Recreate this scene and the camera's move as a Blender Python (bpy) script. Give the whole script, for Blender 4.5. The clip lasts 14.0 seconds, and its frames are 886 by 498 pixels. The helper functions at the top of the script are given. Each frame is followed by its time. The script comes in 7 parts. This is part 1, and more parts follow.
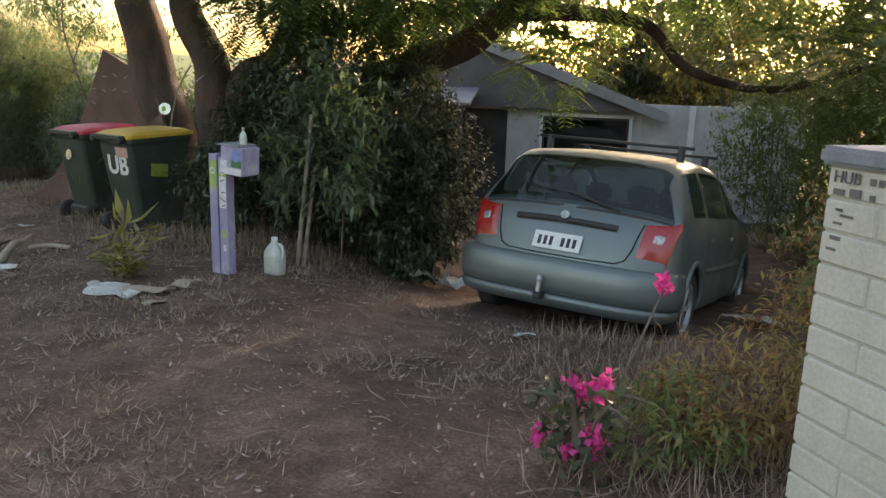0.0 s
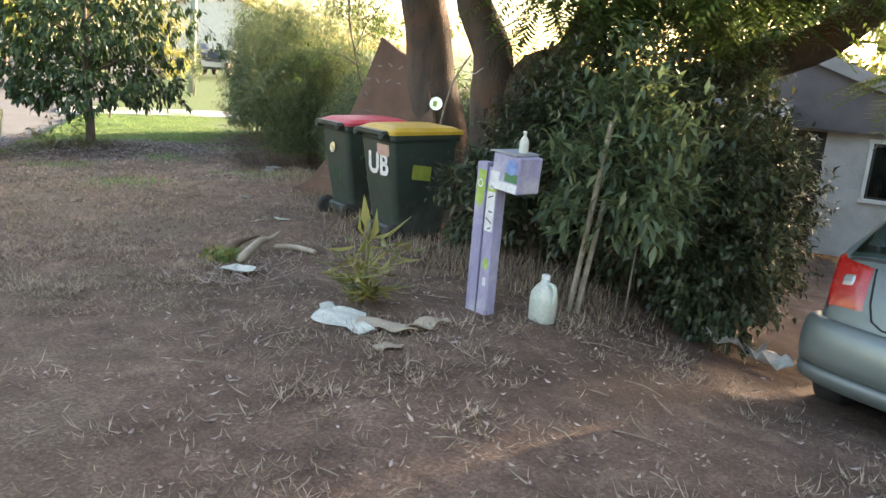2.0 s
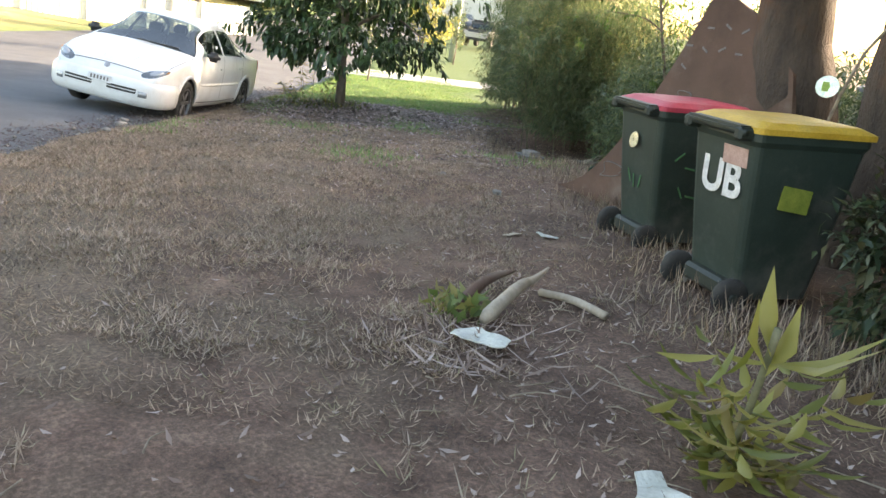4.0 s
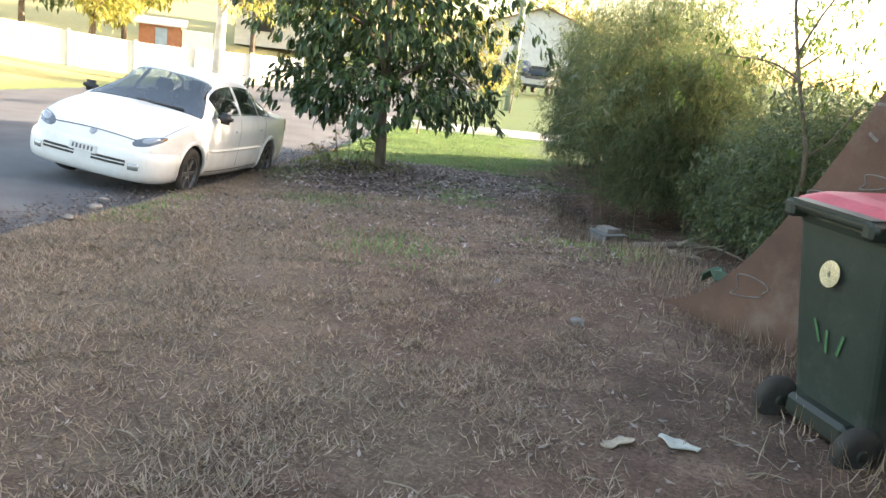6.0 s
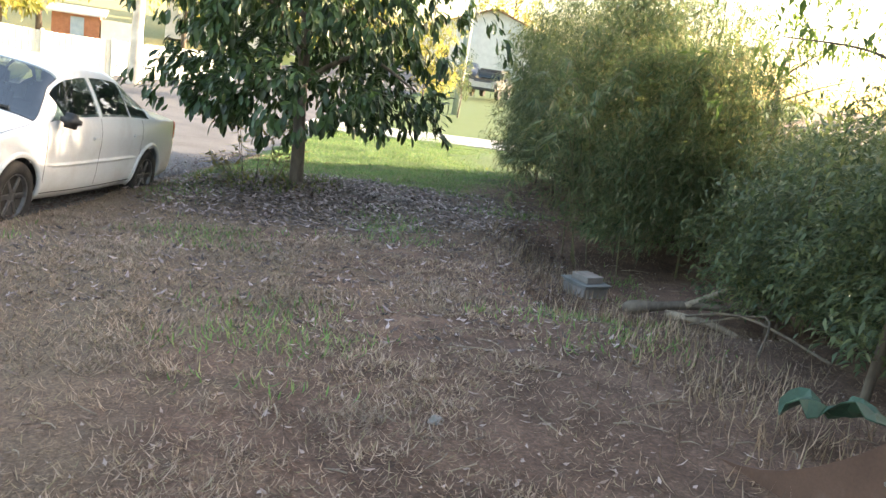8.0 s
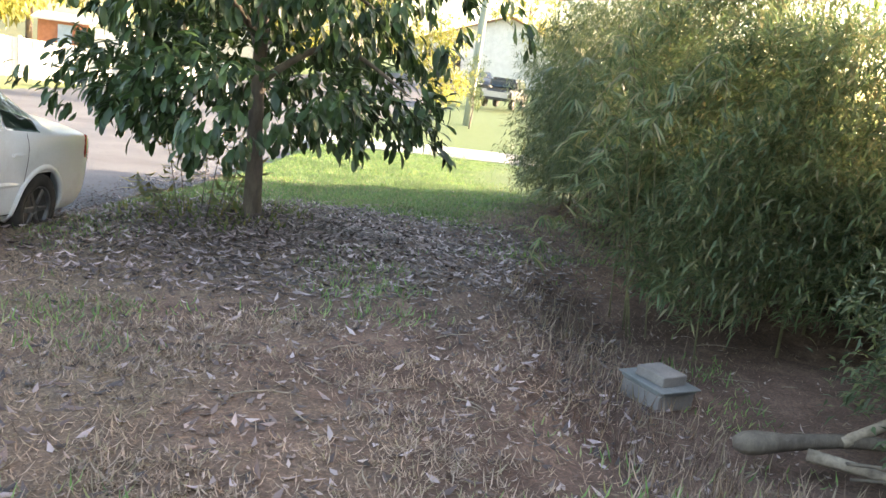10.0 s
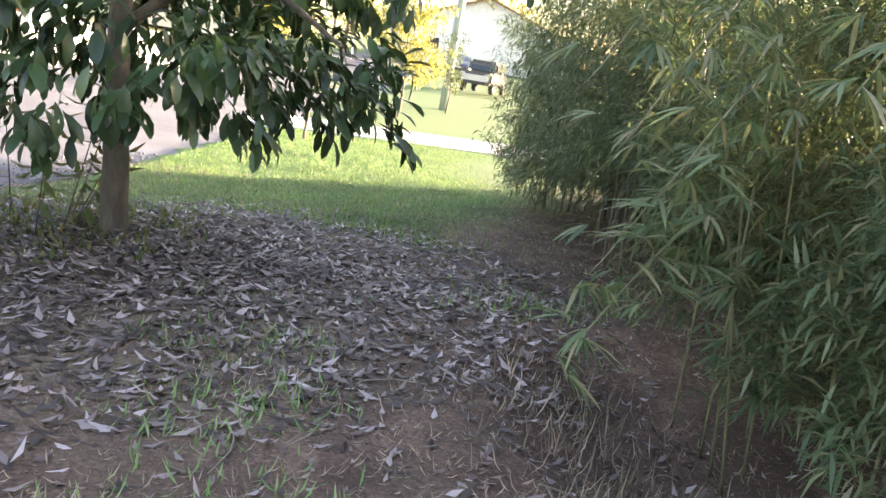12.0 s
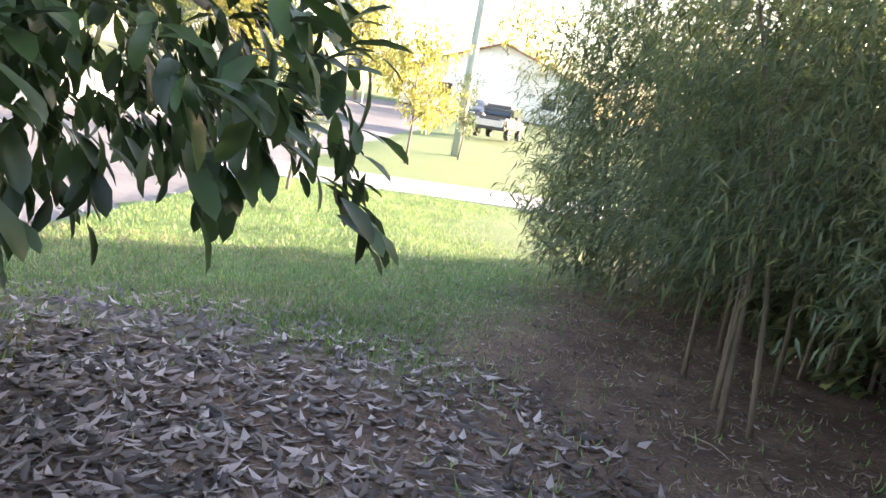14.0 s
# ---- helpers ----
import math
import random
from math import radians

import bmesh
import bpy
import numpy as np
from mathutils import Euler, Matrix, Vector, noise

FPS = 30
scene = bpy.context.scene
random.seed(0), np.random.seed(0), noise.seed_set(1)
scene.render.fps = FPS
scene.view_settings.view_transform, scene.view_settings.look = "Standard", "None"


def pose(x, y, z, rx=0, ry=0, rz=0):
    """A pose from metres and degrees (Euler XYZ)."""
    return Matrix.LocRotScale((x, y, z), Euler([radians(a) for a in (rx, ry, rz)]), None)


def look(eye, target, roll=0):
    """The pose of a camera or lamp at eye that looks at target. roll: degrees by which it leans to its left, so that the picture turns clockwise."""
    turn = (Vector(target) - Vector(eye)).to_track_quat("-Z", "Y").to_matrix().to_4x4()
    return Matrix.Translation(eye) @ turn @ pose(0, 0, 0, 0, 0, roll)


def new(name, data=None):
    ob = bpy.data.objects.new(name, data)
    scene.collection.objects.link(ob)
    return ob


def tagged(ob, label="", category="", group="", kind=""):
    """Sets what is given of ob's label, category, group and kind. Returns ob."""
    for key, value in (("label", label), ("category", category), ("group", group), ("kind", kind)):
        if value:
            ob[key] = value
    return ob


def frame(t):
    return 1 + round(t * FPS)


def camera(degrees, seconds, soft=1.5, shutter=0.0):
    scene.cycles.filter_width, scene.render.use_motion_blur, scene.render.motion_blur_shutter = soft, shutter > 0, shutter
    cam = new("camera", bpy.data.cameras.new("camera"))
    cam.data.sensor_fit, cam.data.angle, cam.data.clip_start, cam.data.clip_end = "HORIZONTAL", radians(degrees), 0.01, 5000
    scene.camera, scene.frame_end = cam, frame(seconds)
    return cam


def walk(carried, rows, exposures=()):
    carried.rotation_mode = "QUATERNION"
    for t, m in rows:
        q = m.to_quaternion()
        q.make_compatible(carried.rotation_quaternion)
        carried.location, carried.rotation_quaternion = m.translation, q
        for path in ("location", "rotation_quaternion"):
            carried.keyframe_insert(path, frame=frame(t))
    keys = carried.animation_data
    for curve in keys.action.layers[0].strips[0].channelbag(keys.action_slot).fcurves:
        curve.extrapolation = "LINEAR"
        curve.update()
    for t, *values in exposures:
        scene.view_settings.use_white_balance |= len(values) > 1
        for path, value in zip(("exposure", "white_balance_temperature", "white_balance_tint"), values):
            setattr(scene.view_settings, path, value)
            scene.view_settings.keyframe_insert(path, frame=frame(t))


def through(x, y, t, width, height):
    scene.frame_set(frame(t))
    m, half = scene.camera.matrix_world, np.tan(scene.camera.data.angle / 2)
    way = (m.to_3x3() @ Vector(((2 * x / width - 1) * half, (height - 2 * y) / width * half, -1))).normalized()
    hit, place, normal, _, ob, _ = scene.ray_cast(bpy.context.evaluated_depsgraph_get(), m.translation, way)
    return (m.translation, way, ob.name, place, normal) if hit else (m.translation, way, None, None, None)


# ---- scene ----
cam = camera(59.3, 14.0)
LEVEL = pose(0, 0, 0, 0, -4.0, 0)  # sets the verge's slope against the plumb line
PATH = [
    (0, (0.324, 2.774, 1.376), (0.071, 4.713, 0.957), -2.2),
    (0.5, (0.282, 3.101, 1.388), (0.032, 5.051, 1.022), -2.6),
    (1, (0.11, 3.452, 1.357), (-0.18, 5.399, 1.005), -2.6),
    (1.5, (-0.033, 3.806, 1.321), (-0.668, 5.663, 0.934), -0.2),
    (1.9, (-0.221, 4.053, 1.302), (-1.029, 5.836, 0.896), 1.4),
    (2, (-0.297, 4.13, 1.307), (-1.16, 5.892, 0.915), 1.1),
    (2.5, (-0.643, 4.491, 1.195), (-1.803, 6.077, 0.823), 0.8),
    (3, (-1.059, 5.006, 1.162), (-2.367, 6.443, 0.688), 4.5),
    (3.2, (-1.258, 5.183, 1.164), (-2.541, 6.657, 0.735), 5.2),
    (5.3, (-2.942, 7.069, 1.208), (-4.407, 8.313, 0.656), 4.4),
    (5.5, (-3.087, 7.198, 1.258), (-4.568, 8.437, 0.734), 4.5),
    (6, (-3.553, 7.542, 1.316), (-5.009, 8.862, 0.943), 4.2),
    (6.5, (-3.998, 7.907, 1.305), (-5.533, 9.146, 0.976), 2.7),
    (6.9, (-4.324, 8.293, 1.28), (-5.858, 9.5, 0.845), 3.1),
    (7, (-4.416, 8.373, 1.304), (-5.855, 9.706, 0.913), 4.3),
    (7.5, (-4.85, 8.805, 1.318), (-6.196, 10.204, 0.835), 3.8),
    (8, (-5.261, 9.316, 1.325), (-6.625, 10.735, 0.97), 5.3),
    (8.2, (-5.473, 9.516, 1.276), (-6.77, 11.009, 0.98), 5.0),
    (10.3, (-7.214, 11.479, 1.271), (-8.614, 12.868, 0.94), 4.9),
    (10.5, (-7.41, 11.671, 1.235), (-8.74, 13.137, 0.945), 5.1),
    (11, (-7.827, 12.112, 1.24), (-9.162, 13.563, 0.904), 5.3),
    (11.5, (-8.241, 12.603, 1.219), (-9.654, 13.966, 0.839), 6.7),
    (12, (-8.717, 13.084, 1.221), (-10.06, 14.522, 0.863), 6.2),
    (12.5, (-9.098, 13.54, 1.231), (-10.572, 14.851, 0.901), 5.4),
    (13, (-9.566, 14.035, 1.182), (-10.942, 15.45, 0.861), 6.7),
    (13.5, (-9.988, 14.479, 1.182), (-11.406, 15.851, 0.853), 6.1),
    (14, (-10.46, 14.959, 1.197), (-11.848, 16.377, 0.951), 6.3),
]
walk(cam, [(t, LEVEL @ look(eye, target, roll)) for t, eye, target, roll in PATH], [(0, 2.1, 7700, 19), (1, 2.45, 7600, 19), (2.2, 3.0, 7600, 17), (6, 3.0, 7450, 17), (7, 2.85, 7400, 17), (8, 2.98, 7400, 17), (11, 3.35, 7350, 22), (14, 3.5, 7000, 27)])

# ---------- light ----------
SUN_TO = Vector((0.38, 0.92, 0.165)).normalized()
world = bpy.data.worlds.new("world")
scene.world = world
world.use_nodes = True
wn = world.node_tree
wn.nodes.clear()
sky = wn.nodes.new("ShaderNodeTexSky")
sky.sky_type = "NISHITA"
sky.sun_disc = False
sky.sun_elevation = math.asin(SUN_TO.z)
sky.sun_rotation = math.atan2(SUN_TO.x, SUN_TO.y)
sky.air_density, sky.dust_density, sky.ozone_density = 1.0, 2.5, 1.0
bg = wn.nodes.new("ShaderNodeBackground")
bg.inputs[1].default_value = 0.15
wo = wn.nodes.new("ShaderNodeOutputWorld")
wn.links.new(sky.outputs[0], bg.inputs[0])
wn.links.new(bg.outputs[0], wo.inputs[0])
sun_data = bpy.data.lights.new("sun", "SUN")
sun_data.energy, sun_data.angle, sun_data.color = 4.5, radians(0.6), (1.0, 0.86, 0.66)
sun = new("sun", sun_data)
sun.matrix_world = look(SUN_TO * 60, (0, 0, 0))

# ---------- materials ----------


def nodes_of(name):
    m = bpy.data.materials.new(name)
    m.use_nodes = True
    nt = m.node_tree
    return m, nt, nt.nodes["Principled BSDF"]


def noise_node(nt, scale, detail=4.0, rough=0.6, coords="Object", stretch=None):
    tc = nt.nodes.new("ShaderNodeTexCoord")
    n = nt.nodes.new("ShaderNodeTexNoise")
    n.inputs["Scale"].default_value = scale
    n.inputs["Detail"].default_value = detail
    n.inputs["Roughness"].default_value = rough
    src = tc.outputs[coords]
    if stretch:
        mp = nt.nodes.new("ShaderNodeMapping")
        mp.inputs["Scale"].default_value = stretch
        nt.links.new(src, mp.inputs[0])
        src = mp.outputs[0]
    nt.links.new(src, n.inputs["Vector"])
    return n


def ramp(nt, source, stops):
    r = nt.nodes.new("ShaderNodeValToRGB")
    while len(r.color_ramp.elements) < len(stops):
        r.color_ramp.elements.new(0.5)
    for e, (p, c) in zip(r.color_ramp.elements, stops):
        e.position = p
        e.color = (*c, 1) if len(c) == 3 else c
    nt.links.new(source, r.inputs[0])
    return r


def mixc(nt, fac, a, b, mode="MIX"):
    m = nt.nodes.new("ShaderNodeMix")
    m.data_type, m.blend_type = "RGBA", mode
    if hasattr(fac, "links"):
        nt.links.new(fac, m.inputs[0])
    else:
        m.inputs[0].default_value = fac
    for s, i in ((a, 6), (b, 7)):
        if hasattr(s, "links"):
            nt.links.new(s, m.inputs[i])
        else:
            m.inputs[i].default_value = (*s, 1)
    return m.outputs[2]


def math_node(nt, op, a, b=0.0, clamp=False):
    m = nt.nodes.new("ShaderNodeMath")
    m.operation, m.use_clamp = op, clamp
    for i, s in enumerate((a, b)):
        if hasattr(s, "links"):
            nt.links.new(s, m.inputs[i])
        else:
            m.inputs[i].default_value = s
    return m.outputs[0]


def bump(nt, bsdf, height, strength=0.4, dist=0.01):
    b = nt.nodes.new("ShaderNodeBump")
    b.inputs["Strength"].default_value = strength
    b.inputs["Distance"].default_value = dist
    nt.links.new(height, b.inputs["Height"])
    nt.links.new(b.outputs[0], bsdf.inputs["Normal"])


def surface(name, dark, light, scale=8.0, fine=60.0, rough=0.8, metal=0.0, strength=0.3, dist=0.006, stretch=None, stain=None, coat=0.0):
    """A worn surface: two colours blended by coarse noise, fine grain over it, and relief."""
    m, nt, b = nodes_of(name)
    n1 = noise_node(nt, scale, 5, 0.6, stretch=stretch)
    n2 = noise_node(nt, fine, 3, 0.7, stretch=stretch)
    c = ramp(nt, n1.outputs[0], [(0.3, dark), (0.7, light)]).outputs[0]
    g = ramp(nt, n2.outputs[0], [(0.25, (0.72, 0.72, 0.72)), (0.75, (1.15, 1.15, 1.15))]).outputs[0]
    c = mixc(nt, 0.7, c, g, "MULTIPLY")
    if stain:
        n3 = noise_node(nt, scale * 0.37, 6, 0.7)
        f = ramp(nt, n3.outputs[0], [(0.5, (0, 0, 0)), (0.68, (1, 1, 1))]).outputs[0]
        c = mixc(nt, f, c, stain)
    nt.links.new(c, b.inputs["Base Color"])
    b.inputs["Roughness"].default_value = rough
    b.inputs["Metallic"].default_value = metal
    b.inputs["Coat Weight"].default_value = coat
    bump(nt, b, n2.outputs[0], strength, dist)
    return m


def leaf_material(name, colours, rough=0.5, through=0.35):
    """Leaves: each one its own tint, with light passing through it."""
    m, nt, b = nodes_of(name)
    g = nt.nodes.new("ShaderNodeNewGeometry")
    n = len(colours)
    c = ramp(nt, g.outputs["Random Per Island"], [(i / max(1, n - 1), k) for i, k in enumerate(colours)]).outputs[0]
    n2 = noise_node(nt, 1.3, 3)
    v = ramp(nt, n2.outputs[0], [(0.3, (0.76, 0.74, 0.84)), (0.7, (1.34, 1.22, 1.35))]).outputs[0]
    c = mixc(nt, 1.0, c, v, "MULTIPLY")
    nt.links.new(c, b.inputs["Base Color"])
    b.inputs["Roughness"].default_value = rough
    if through:
        tr = nt.nodes.new("ShaderNodeBsdfTranslucent")
        bright = mixc(nt, 1.0, c, (1.35, 1.3, 1.0), "MULTIPLY")
        nt.links.new(bright, tr.inputs[0])
        mx = nt.nodes.new("ShaderNodeMixShader")
        mx.inputs[0].default_value = through
        nt.links.new(b.outputs[0], mx.inputs[1])
        nt.links.new(tr.outputs[0], mx.inputs[2])
        nt.links.new(mx.outputs[0], nt.nodes["Material Output"].inputs[0])
    return m


def paint_material(name, base, dirt, rough=0.3, metal=0.3, coat=0.5, amount=0.62):
    m, nt, b = nodes_of(name)
    n1 = noise_node(nt, 2.2, 6, 0.65)
    n2 = noise_node(nt, 70, 3, 0.7)
    f = ramp(nt, n1.outputs[0], [(amount - 0.12, (0, 0, 0)), (amount + 0.2, (0.7, 0.7, 0.7))]).outputs[0]
    c = mixc(nt, f, base, dirt)
    g = ramp(nt, n2.outputs[0], [(0.3, (0.9, 0.9, 0.9)), (0.7, (1.06, 1.06, 1.06))]).outputs[0]
    c = mixc(nt, 0.6, c, g, "MULTIPLY")
    nt.links.new(c, b.inputs["Base Color"])
    r = ramp(nt, n1.outputs[0], [(0.35, (rough,) * 3), (0.75, (min(1, rough + 0.3),) * 3)]).outputs[0]
    nt.links.new(r, b.inputs["Roughness"])
    b.inputs["Metallic"].default_value = metal
    b.inputs["Coat Weight"].default_value = coat
    b.inputs["Coat Roughness"].default_value = 0.12
    return m


M = {}
M["bark"] = surface("bark", (0.035, 0.026, 0.021), (0.1, 0.07, 0.054), 5, 45, 0.9, strength=0.9, dist=0.03, stretch=(1, 1, 0.35), stain=(0.11, 0.05, 0.028))
M["bark_thin"] = surface("bark_thin", (0.07, 0.055, 0.045), (0.2, 0.165, 0.13), 9, 70, 0.9, strength=0.7, dist=0.01, stretch=(1, 1, 0.3))
M["bark_pale"] = surface("bark_pale", (0.5, 0.44, 0.36), (0.75, 0.7, 0.62), 3, 40, 0.8)
M["culm"] = surface("culm", (0.08, 0.085, 0.045), (0.18, 0.165, 0.09), 12, 60, 0.6)
M["twig"] = surface("twig", (0.13, 0.1, 0.075), (0.36, 0.3, 0.23), 14, 90, 0.85)
M["mango_leaf"] = leaf_material("mango_leaf", [(0.02, 0.042, 0.017), (0.03, 0.068, 0.022), (0.045, 0.095, 0.03), (0.065, 0.125, 0.042)], 0.36, 0.25)
M["bamboo_leaf"] = leaf_material("bamboo_leaf", [(0.06, 0.11, 0.055), (0.09, 0.15, 0.07), (0.12, 0.185, 0.085), (0.16, 0.205, 0.1), (0.22, 0.215, 0.115)], 0.42, 0.45)
M["hedge_leaf"] = leaf_material("hedge_leaf", [(0.045, 0.08, 0.042), (0.07, 0.115, 0.055), (0.1, 0.15, 0.068), (0.16, 0.195, 0.08)], 0.45, 0.4)
M["bush_leaf"] = leaf_material("bush_leaf", [(0.018, 0.034, 0.017), (0.03, 0.055, 0.024), (0.05, 0.075, 0.033), (0.09, 0.09, 0.04)], 0.38, 0.22)
M["feather_leaf"] = leaf_material("feather_leaf", [(0.045, 0.09, 0.025), (0.07, 0.13, 0.035), (0.12, 0.17, 0.05)], 0.5, 0.5)
# paler, yellower leaf tint: glow of light from behind put into the colour
M["backlit_leaf"] = leaf_material("backlit_leaf", [(0.12, 0.15, 0.045), (0.2, 0.2, 0.06), (0.28, 0.24, 0.08)], 0.5, 0.6)
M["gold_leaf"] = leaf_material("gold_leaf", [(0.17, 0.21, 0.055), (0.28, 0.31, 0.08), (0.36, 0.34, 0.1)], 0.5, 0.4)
M["straplike_leaf"] = leaf_material("straplike_leaf", [(0.09, 0.11, 0.022), (0.16, 0.18, 0.035), (0.28, 0.26, 0.06), (0.2, 0.16, 0.06)], 0.42, 0.3)
M["dry_leaf"] = leaf_material("dry_leaf", [(0.1, 0.07, 0.05), (0.2, 0.15, 0.11), (0.3, 0.25, 0.2), (0.42, 0.37, 0.31)], 0.75, 0.05)
M["mulch_leaf"] = leaf_material("mulch_leaf", [(0.024, 0.018, 0.015), (0.05, 0.038, 0.031), (0.1, 0.075, 0.062), (0.19, 0.155, 0.13), (0.43, 0.38, 0.34)], 0.55, 0.0)
M["gutter_leaf"] = leaf_material("gutter_leaf", [(0.03, 0.024, 0.02), (0.06, 0.047, 0.04), (0.1, 0.08, 0.068)], 0.8, 0.0)
M["straw"] = leaf_material("straw", [(0.06, 0.043, 0.031), (0.135, 0.1, 0.066), (0.24, 0.18, 0.12), (0.38, 0.305, 0.21), (0.2, 0.195, 0.105)], 0.8, 0.15)
M["straw_pale"] = leaf_material("straw_pale", [(0.13, 0.1, 0.065), (0.22, 0.17, 0.115), (0.32, 0.255, 0.175), (0.42, 0.35, 0.26), (0.2, 0.2, 0.1)], 0.75, 0.15)
M["green_blade"] = leaf_material("green_blade", [(0.075, 0.17, 0.042), (0.115, 0.24, 0.06), (0.165, 0.3, 0.085), (0.26, 0.29, 0.125)], 0.6, 0.25)
M["weed_leaf"] = leaf_material("weed_leaf", [(0.07, 0.12, 0.035), (0.12, 0.17, 0.05), (0.22, 0.2, 0.07)], 0.6, 0.35)
M["brown_weed"] = leaf_material("brown_weed", [(0.13, 0.065, 0.035), (0.24, 0.13, 0.06), (0.36, 0.26, 0.1), (0.3, 0.28, 0.07)], 0.7, 0.4)
M["petal"] = leaf_material("petal", [(0.5, 0.03, 0.2), (0.65, 0.06, 0.3), (0.75, 0.12, 0.4)], 0.6, 0.4)
M["asphalt"] = surface("asphalt", (0.07, 0.075, 0.086), (0.12, 0.127, 0.143), 0.8, 130, 0.9, strength=0.6, dist=0.006, stain=(0.105, 0.11, 0.12))
M["concrete"] = surface("concrete", (0.42, 0.41, 0.4), (0.58, 0.57, 0.55), 1.5, 60, 0.85)
M["silver_green"] = paint_material("silver_green", (0.15, 0.18, 0.182), (0.17, 0.165, 0.155), 0.34, 0.5, 0.3)
M["car_white"] = paint_material("car_white", (0.74, 0.75, 0.75), (0.5, 0.46, 0.42), 0.28, 0.0, 0.6, 0.6)
M["car_dark"] = paint_material("car_dark", (0.03, 0.035, 0.045), (0.08, 0.08, 0.08), 0.25, 0.2, 0.6, 0.7)
M["trim_black"] = surface("trim_black", (0.015, 0.015, 0.016), (0.035, 0.035, 0.036), 12, 150, 0.55)
M["seam"] = surface("seam", (0.008, 0.008, 0.008), (0.016, 0.016, 0.016), 20, 100, 0.9)
M["rubber"] = surface("rubber", (0.018, 0.017, 0.016), (0.05, 0.046, 0.042), 9, 120, 0.9)
M["rim_dark"] = surface("rim_dark", (0.09, 0.09, 0.095), (0.2, 0.2, 0.205), 12, 90, 0.45, 0.7)
M["rim"] = surface("rim", (0.3, 0.3, 0.31), (0.5, 0.5, 0.51), 12, 90, 0.4, 0.6)
M["lamp_red"] = paint_material("lamp_red", (0.36, 0.012, 0.01), (0.22, 0.02, 0.02), 0.15, 0, 1.0, 0.75)
M["lamp_clear"] = paint_material("lamp_clear", (0.4, 0.41, 0.42), (0.3, 0.3, 0.3), 0.12, 0.5, 1.0, 0.7)
M["lamp_amber"] = paint_material("lamp_amber", (0.45, 0.16, 0.03), (0.3, 0.12, 0.03), 0.15, 0, 1.0, 0.7)
M["scuff"] = surface("scuff", (0.42, 0.42, 0.42), (0.7, 0.7, 0.7), 14, 60, 0.6)
M["lamp_grey"] = paint_material("lamp_grey", (0.16, 0.17, 0.18), (0.1, 0.1, 0.1), 0.12, 0.5, 1.0, 0.7)
M["plate_white"] = surface("plate_white", (0.62, 0.62, 0.62), (0.75, 0.75, 0.75), 8, 60, 0.5)
M["ink"] = surface("ink", (0.02, 0.02, 0.03), (0.05, 0.05, 0.06), 20, 90, 0.7)
M["ink_grey"] = surface("ink_grey", (0.1, 0.09, 0.09), (0.2, 0.18, 0.17), 20, 90, 0.8)
M["seat_cloth"] = surface("seat_cloth", (0.05, 0.05, 0.055), (0.09, 0.09, 0.095), 10, 90, 0.95)
M["bin_green"] = surface("bin_green", (0.022, 0.034, 0.028), (0.04, 0.056, 0.046), 4, 80, 0.42, strength=0.15, dist=0.003, stain=(0.1, 0.1, 0.09))
M["bin_dark"] = surface("bin_dark", (0.014, 0.02, 0.016), (0.026, 0.034, 0.028), 4, 80, 0.5, strength=0.15, dist=0.003)
M["lid_red"] = surface("lid_red", (0.42, 0.03, 0.06), (0.58, 0.06, 0.1), 4, 60, 0.5, stain=(0.35, 0.2, 0.2))
M["lid_yellow"] = surface("lid_yellow", (0.5, 0.29, 0.03), (0.66, 0.4, 0.05), 4, 60, 0.5, stain=(0.4, 0.3, 0.12))
M["spray_white"] = surface("spray_white", (0.5, 0.48, 0.46), (0.75, 0.73, 0.72), 20, 120, 0.8)
M["spray_pink"] = surface("spray_pink", (0.42, 0.24, 0.2), (0.55, 0.36, 0.3), 20, 120, 0.8)
M["spray_green"] = surface("spray_green", (0.045, 0.13, 0.055), (0.07, 0.2, 0.085), 20, 120, 0.8)
M["sticker"] = surface("sticker", (0.16, 0.2, 0.03), (0.28, 0.3, 0.05), 14, 90, 0.6)
M["disc"] = surface("disc", (0.32, 0.36, 0.3), (0.6, 0.6, 0.5), 30, 90, 0.22, 0.8)
M["board"] = surface("board", (0.07, 0.036, 0.025), (0.125, 0.068, 0.048), 2.5, 90, 0.85, strength=0.3, stain=(0.17, 0.125, 0.1))
M["purple"] = surface("purple", (0.23, 0.21, 0.34), (0.34, 0.31, 0.45), 9, 60, 0.75, stain=(0.42, 0.41, 0.45), stretch=(1, 1, 0.3))
M["lime"] = surface("lime", (0.22, 0.34, 0.06), (0.36, 0.48, 0.12), 12, 70, 0.7)
M["art_white"] = surface("art_white", (0.5, 0.5, 0.54), (0.7, 0.7, 0.73), 16, 70, 0.7)
M["art_blue"] = surface("art_blue", (0.12, 0.2, 0.45), (0.22, 0.32, 0.58), 16, 70, 0.7)
M["milky"] = surface("milky", (0.42, 0.46, 0.43), (0.56, 0.59, 0.55), 6, 50, 0.35)
M["milky"].node_tree.nodes["Principled BSDF"].inputs["Subsurface Weight"].default_value = 0.3
M["paper"] = surface("paper", (0.4, 0.42, 0.38), (0.62, 0.62, 0.58), 9, 60, 0.85)
M["rag"] = surface("rag", (0.34, 0.33, 0.31), (0.55, 0.54, 0.52), 8, 60, 0.9)
M["green_plastic"] = surface("green_plastic", (0.025, 0.07, 0.045), (0.045, 0.11, 0.075), 6, 60, 0.5)
M["husk"] = surface("husk", (0.24, 0.19, 0.14), (0.46, 0.39, 0.31), 5, 60, 0.7, stretch=(1, 1, 0.2))
